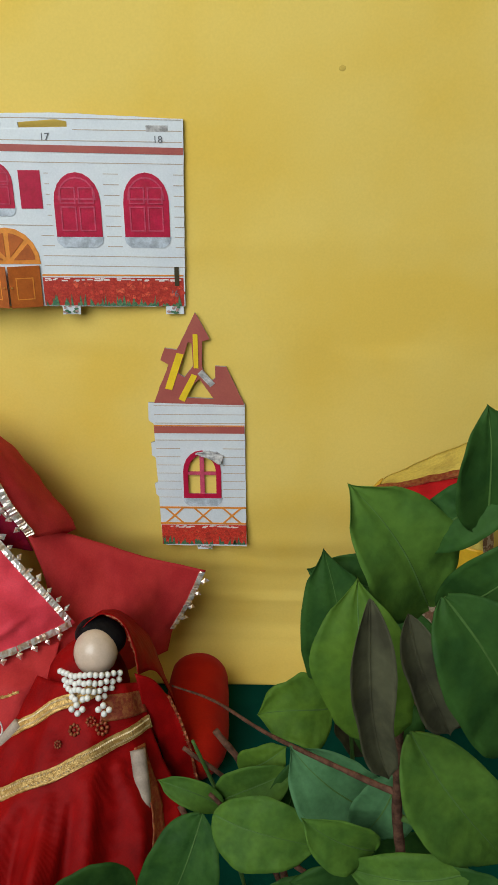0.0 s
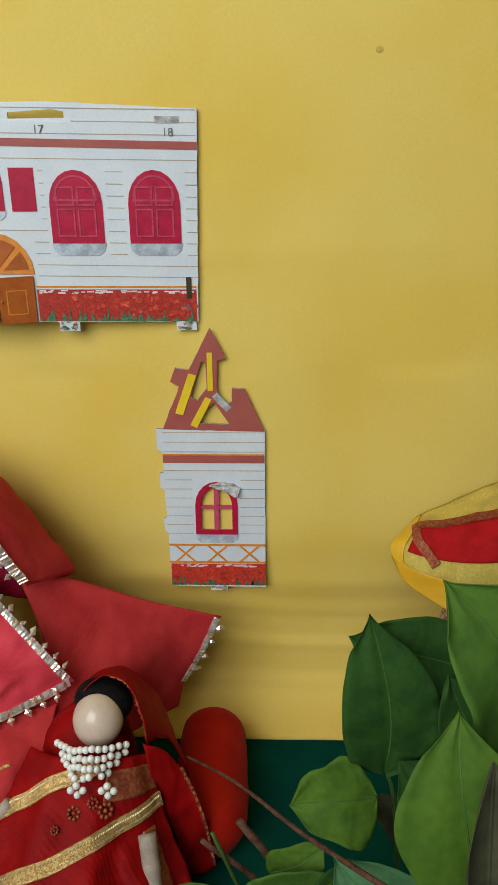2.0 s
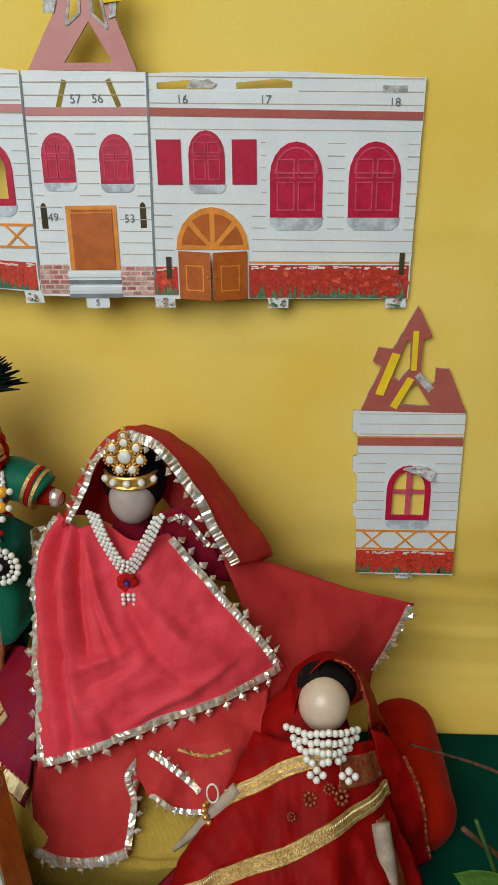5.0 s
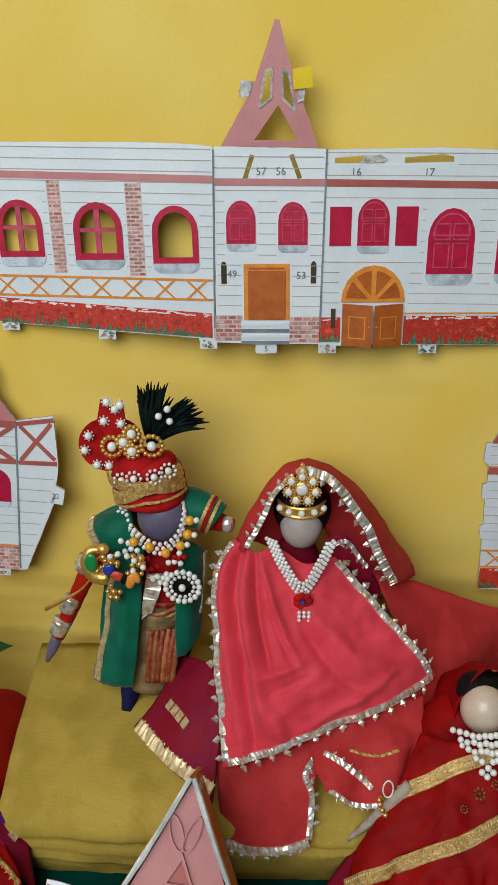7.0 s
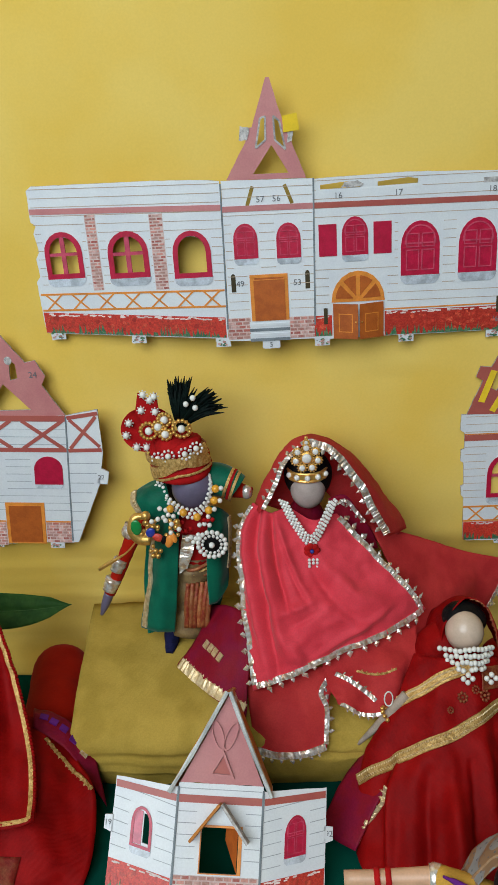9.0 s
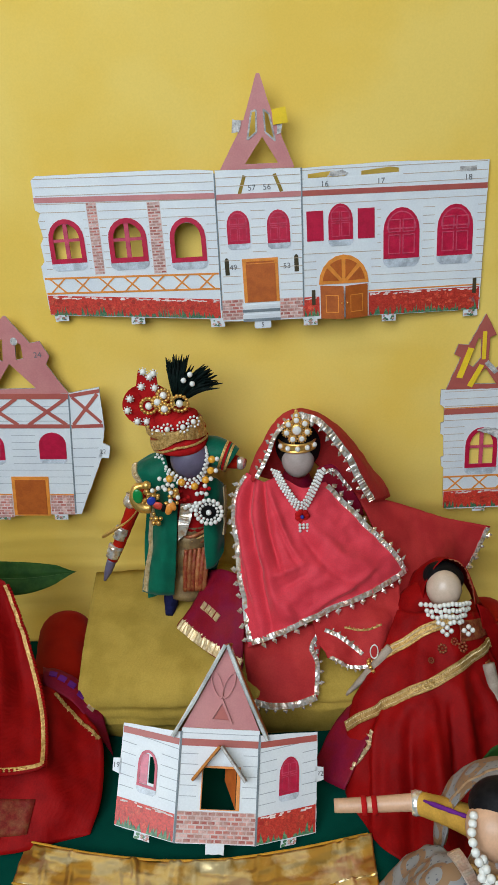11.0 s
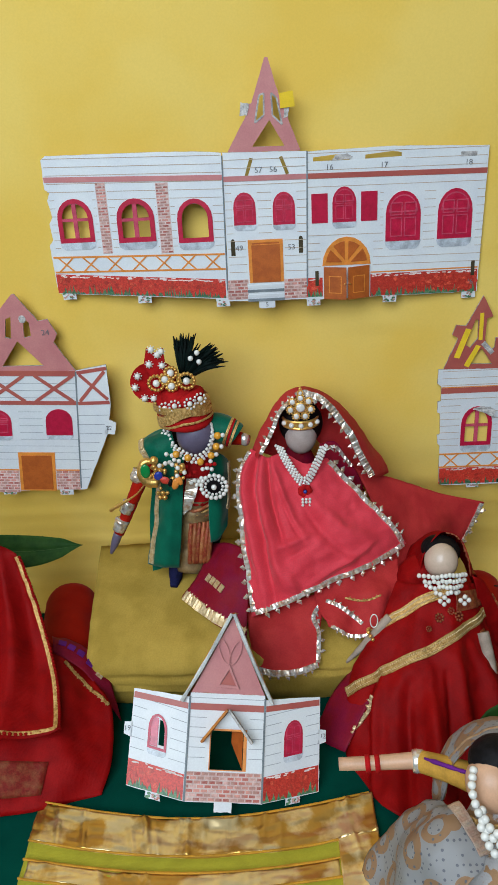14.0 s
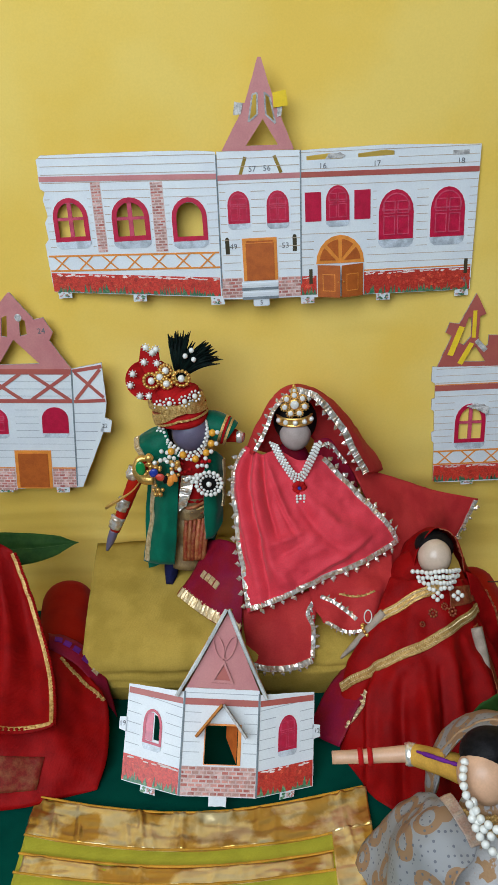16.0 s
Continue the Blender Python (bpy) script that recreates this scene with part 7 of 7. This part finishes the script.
# ---- the yellow-draped doll at the far end ----
bm = bmesh.new()
tube(bm, [(0.1640, 0.470, 0.0), (0.1640, 0.470, 0.050), (0.1650, 0.468, 0.110), (0.1700, 0.466, 0.170)], [0.0360, 0.0350, 0.0310, 0.0200], 24, 16, wobble=0.05)
single("print_skirt_doll", bm, BROWN_PRINT, (0.164, 0.468, 0.0), "doll in a brown block-printed skirt standing before the backdrop", "doll")
mantle = thing("yellow_mantle", (0.15, 0.46, 0.10), "pale yellow gauze mantle with a satin border and red patch", "mantle")
drape2 = Cloth([[(0.1122, 0.4800, 0.1712), (0.1278, 0.4800, 0.1823), (0.1464, 0.4780, 0.1938), (0.1807, 0.4740, 0.2116)],
                [(0.1047, 0.4700, 0.1693), (0.1199, 0.4560, 0.1794), (0.1406, 0.4480, 0.1866), (0.1729, 0.4400, 0.1982)],
                [(0.0979, 0.4620, 0.1646), (0.1145, 0.4460, 0.1650), (0.1352, 0.4340, 0.1677), (0.1721, 0.4260, 0.1722)],
                [(0.1023, 0.4560, 0.1533), (0.1144, 0.4420, 0.1461), (0.1341, 0.4300, 0.1405), (0.1791, 0.4240, 0.1187)]], 0.0018, 45, 83, 0.0010, 2)
bm = bmesh.new()
drape2.mesh(bm, 34, 30)
part("gauze_cloth", bm, GAUZE, mantle, "", True)
for win, m, name, lab, lift in (((0.0, 0.14, 0.0, 1.0), SATIN_YELLOW, "satin_border", "bright yellow satin border", 0.0010), ((0.0, 1.0, 0.78, 1.0), SATIN_YELLOW, "satin_border", "bright yellow satin border", 0.0014), ((0.18, 1.0, 0.30, 0.62), RED_FELT, "red_patch", "red silk patch", 0.0010)):
    bm = bmesh.new()
    drape2.mesh(bm, 24, 20, 0.0006, lift, win)
    part(name, bm, m, mantle, lab, True)
lace(mantle, drape2.run([(0.98, 0.27), (0.6, 0.27), (0.18, 0.27)], 40, 0.0014), 0.0060, 1, BROCADE, 0.0, "copper gold braid")
lace(mantle, drape2.run([(0.17, 0.25), (0.24, 0.45), (0.45, 0.68)], 40, 0.0016), 0.0060, 1, BROCADE, 0.0, "copper gold braid")

# ---- leaves ----


def leaf(parent, base, tip, width, material, face=(-0.05, -0.80, 0.55), bow=0.10, cup=0.18, lobe=0.0, name="leaf", seed=0, stalk=None):
    """An ovate blade with a pointed tip, creased along its midrib; bow lifts its middle towards the face."""
    a, b = Vector(base), Vector(tip)
    ax = b - a
    ln = ax.length
    f = Vector(face).normalized()
    f = (f - ax * (f.dot(ax) / ax.length_squared)).normalized()
    side = ax.normalized().cross(f)
    bm = bmesh.new()
    nt, ns = 34, 12
    grids = []

    def spot(t, s):
        w = width * 0.56 * (2.53 * t ** 0.60 * (1 - t) ** 0.75) * (1 if t < 0.86 else ((1 - t) / 0.14) ** 0.55) * (1 + lobe * math.sin(t * 9 + seed))
        w *= 1 + 0.05 * noise.noise((t * 6, s * 1.5, seed))
        mid = a + ax * t + f * (bow * ln * math.sin(math.pi * t) - 0.35 * bow * ln * t * t) + side * 0.05 * ln * math.sin(math.pi * t + seed)
        rib = 0.016 * width * math.cos(t * 46 - abs(s) * 9.0) * abs(s) * (1 - abs(s) * 0.5)
        curl = cup * w * (s * s) - 0.05 * width * math.exp(-(s / 0.10) ** 2)
        flutter = 0.10 * width * noise.noise((t * 5 + seed, s * 2, seed * 1.7)) * abs(s)
        return mid + side * (w * s) + f * (curl + rib + flutter)

    for off in (0.0, -0.00028):
        grids.append([[bm.verts.new(spot(min(max(j / nt, 0.004), 0.996), i / ns * 2 - 1) + f * off) for i in range(ns + 1)] for j in range(nt + 1)])
    p, q = grids
    for j in range(nt):
        for i in range(ns):
            bm.faces.new((p[j][i], p[j][i + 1], p[j + 1][i + 1], p[j + 1][i]))
            bm.faces.new((q[j][i], q[j + 1][i], q[j + 1][i + 1], q[j][i + 1]))
        bm.faces.new((p[j][0], p[j + 1][0], q[j + 1][0], q[j][0]))
        bm.faces.new((p[j + 1][ns], p[j][ns], q[j][ns], q[j + 1][ns]))
    ob = part(name, bm, material, parent, "", True)
    bm = bmesh.new()
    pts = [spot(t, 0.0) + f * 0.0001 for t in (0.01, 0.25, 0.5, 0.75, 0.96)]
    tube(bm, pts, [0.0005, 0.0004, 0.0003, 0.0002, 0.0001], 5, 16)
    if stalk:
        tube(bm, [Vector(stalk), (Vector(stalk) + a) / 2 + Vector((0, 0, 0.002)), a], [0.0009, 0.0008, 0.0006], 6, 8)
    part("midrib", bm, VEIN if material is not LEAF_DRY else LEAF_DRY, ob)
    return ob


branch = thing("leafy_branch", (0.094, 0.225, 0.0), "cut leafy branch with green ovate leaves standing on the felt", "plant")


def stem(points, radii, parent=branch, material=BARK):
    bm = bmesh.new()
    tube(bm, points, radii, 8, 8 * (len(points) - 1), wobble=0.25)
    return part("stem", bm, material, parent, "", True)


stem([(0.094, 0.228, 0.0), (0.097, 0.224, 0.070), (0.096, 0.221, 0.123), (0.091, 0.220, 0.161), (0.088, 0.214, 0.200), (0.082, 0.192, 0.248), (0.0805, 0.183, 0.270)], [0.0026, 0.0024, 0.0022, 0.0021, 0.0017, 0.0013, 0.0005])
stem([(-0.0170, 0.381, 0.0830), (0.0120, 0.336, 0.1120), (0.0420, 0.288, 0.1350), (0.0790, 0.230, 0.1690), (0.0900, 0.218, 0.1750)], [0.0006, 0.0008, 0.0010, 0.0012, 0.0013])
stem([(0.0910, 0.220, 0.1610), (0.1040, 0.220, 0.1540), (0.1190, 0.219, 0.1440)], [0.0014, 0.0012, 0.0008], material=VEIN)
stem([(0.0020, 0.315, 0.1040), (0.0110, 0.313, 0.0800), (0.0180, 0.312, 0.0580), (0.0300, 0.306, 0.0010)], [0.0009, 0.0010, 0.0011, 0.0012], material=VEIN)
stem([(0.0140, 0.318, 0.1080), (0.0310, 0.314, 0.0820), (0.0480, 0.300, 0.0400), (0.0560, 0.285, 0.0010)], [0.0019, 0.0020, 0.0021, 0.0021])
stem([(-0.0030, 0.316, 0.0980), (0.0270, 0.312, 0.0690), (0.0500, 0.295, 0.0200)], [0.0013, 0.0015, 0.0016])
stem([(-0.0040, 0.300, 0.0740), (0.0050, 0.292, 0.0560), (0.0140, 0.275, 0.0010)], [0.0017, 0.0018, 0.0018])
stem([(0.0850, 0.330, 0.1080), (0.0790, 0.325, 0.1330), (0.0900, 0.330, 0.0600), (0.0940, 0.310, 0.0010)][1:2] + [(0.0850, 0.330, 0.1080), (0.0900, 0.330, 0.0600), (0.0940, 0.310, 0.0010)], [0.0009, 0.0011, 0.0013, 0.0014], material=VEIN)
stem([(0.1080, 0.318, 0.1500), (0.1120, 0.318, 0.1000), (0.1100, 0.310, 0.0010)], [0.0011, 0.0013, 0.0015])
stem([(0.0960, 0.221, 0.1230), (0.0750, 0.240, 0.0900), (0.0350, 0.262, 0.1000), (0.0150, 0.266, 0.1200)], [0.0014, 0.0013, 0.0012, 0.0010])

BACK_LEAVES = (
    ((0.0780, 0.3220, 0.1329), (0.0670, 0.3190, 0.2171), 0.046, LEAF_DARK, 0.10),
    ((0.1123, 0.3300, 0.1791), (0.0610, 0.3270, 0.2059), 0.038, LEAF_DARK, 0.08),
    ((0.1240, 0.315, 0.1420), (0.1000, 0.312, 0.1950), 0.040, LEAF_DARK, 0.10),
    ((0.1180, 0.305, 0.1080), (0.0800, 0.310, 0.1500), 0.040, LEAF_DARK, 0.10),
)
CROWN_LEAVES = (
    ((0.0930, 0.206, 0.2680), (0.0630, 0.199, 0.3110), 0.036, LEAF, 0.10),
    ((0.0930, 0.200, 0.2700), (0.1200, 0.186, 0.3020), 0.024, LEAF_DARK, 0.10),
    ((0.0705, 0.1800, 0.2371), (0.0686, 0.1860, 0.2893), 0.032, LEAF_LIME, 0.12),
    ((0.0860, 0.170, 0.2950), (0.1140, 0.168, 0.2420), 0.036, LEAF_DARK, 0.10),
    ((0.1070, 0.200, 0.2980), (0.0985, 0.200, 0.3360), 0.026, LEAF_DARK, 0.06),
    ((0.1094, 0.2000, 0.3111), (0.0849, 0.2040, 0.2885), 0.020, LEAF_DARK, 0.10),
    ((0.0910, 0.201, 0.2230), (0.1240, 0.195, 0.1630), 0.036, LEAF, 0.10),
)
TWIG_LEAVES = (
    ((0.0890, 0.262, 0.1120), (0.0525, 0.268, 0.1480), 0.040, LEAF_PALE, 0.10),
    ((0.0920, 0.235, 0.1670), (0.0820, 0.236, 0.1270), 0.029, LEAF_PALE, 0.06),
    ((0.0740, 0.316, 0.1280), (0.0365, 0.307, 0.1270), 0.040, LEAF_LIME, 0.12),
    ((0.0200, 0.283, 0.0920), (-0.0125, 0.287, 0.1060), 0.016, LEAF, 0.10),
    ((0.0180, 0.256, 0.1220), (0.0640, 0.244, 0.1080), 0.036, LEAF, 0.14),
    ((0.0120, 0.262, 0.1120), (-0.0140, 0.246, 0.0540), 0.040, LEAF_DARK, 0.10),
    ((0.0180, 0.287, 0.0880), (0.0530, 0.286, 0.1180), 0.027, LEAF, 0.10),
    ((0.0280, 0.296, 0.1020), (0.0500, 0.294, 0.1220), 0.022, LEAF_LIME, 0.10),
    ((0.0430, 0.284, 0.0760), (0.0610, 0.286, 0.1220), 0.026, LEAF_DARK, 0.08),
)
FOOT_LEAVES = (
    ((0.0840, 0.226, 0.1320), (0.0560, 0.222, 0.1570), 0.024, LEAF, 0.10),
    ((0.1200, 0.214, 0.1400), (0.0720, 0.220, 0.1290), 0.024, LEAF, 0.10),
    ((0.0980, 0.231, 0.1730), (0.1220, 0.228, 0.1540), 0.022, LEAF_PALE, 0.10),
    ((0.1000, 0.222, 0.1180), (0.1360, 0.206, 0.1360), 0.034, LEAF_DARK, 0.10),
    ((0.0880, 0.236, 0.0980), (0.0520, 0.228, 0.1140), 0.030, LEAF_DARK, 0.10),
    ((0.0700, 0.250, 0.0700), (0.0280, 0.240, 0.0760), 0.040, LEAF_DARK, 0.12),
    ((0.0950, 0.260, 0.0800), (0.1300, 0.250, 0.1050), 0.040, LEAF_DARK, 0.12),
    ((0.1000, 0.290, 0.0600), (0.0650, 0.285, 0.0850), 0.036, LEAF_DARK, 0.12),
    ((-0.0221, 0.2620, 0.0604), (-0.0630, 0.2480, 0.0726), 0.030, LEAF_DARK, 0.10),
)
for k, (b, t, w, m, bow) in enumerate(BACK_LEAVES + CROWN_LEAVES + TWIG_LEAVES + FOOT_LEAVES):
    leaf(branch, b, t, w * 0.80, m, bow=bow, seed=k * 1.37, cup=0.10 + 0.12 * (k % 3), lobe=0.10 if m is LEAF_LIME else 0.0)
for b, t, w in (((0.0656, 0.1660, 0.2971), (0.0770, 0.1660, 0.2357), 0.0105), ((0.0791, 0.1700, 0.2905), (0.0912, 0.1700, 0.2478), 0.0105), ((0.0830, 0.352, 0.0900), (0.1000, 0.340, 0.0700), 0.016)):
    leaf(branch, b, t, w, LEAF_DRY, bow=0.05, cup=0.9, lobe=0.16, name="dry_leaf", seed=b[0] * 90)
lone = thing("pointed_leaf", (-0.46, 0.45, 0.0), "long pointed dark green leaf leaning against the yellow backdrop", "leaf")
leaf(lone, (-0.4700, 0.452, 0.0960), (-0.3560, 0.444, 0.0970), 0.026, LEAF_DARK, bow=0.03, cup=0.10, stalk=(-0.500, 0.452, 0.0), name="blade")
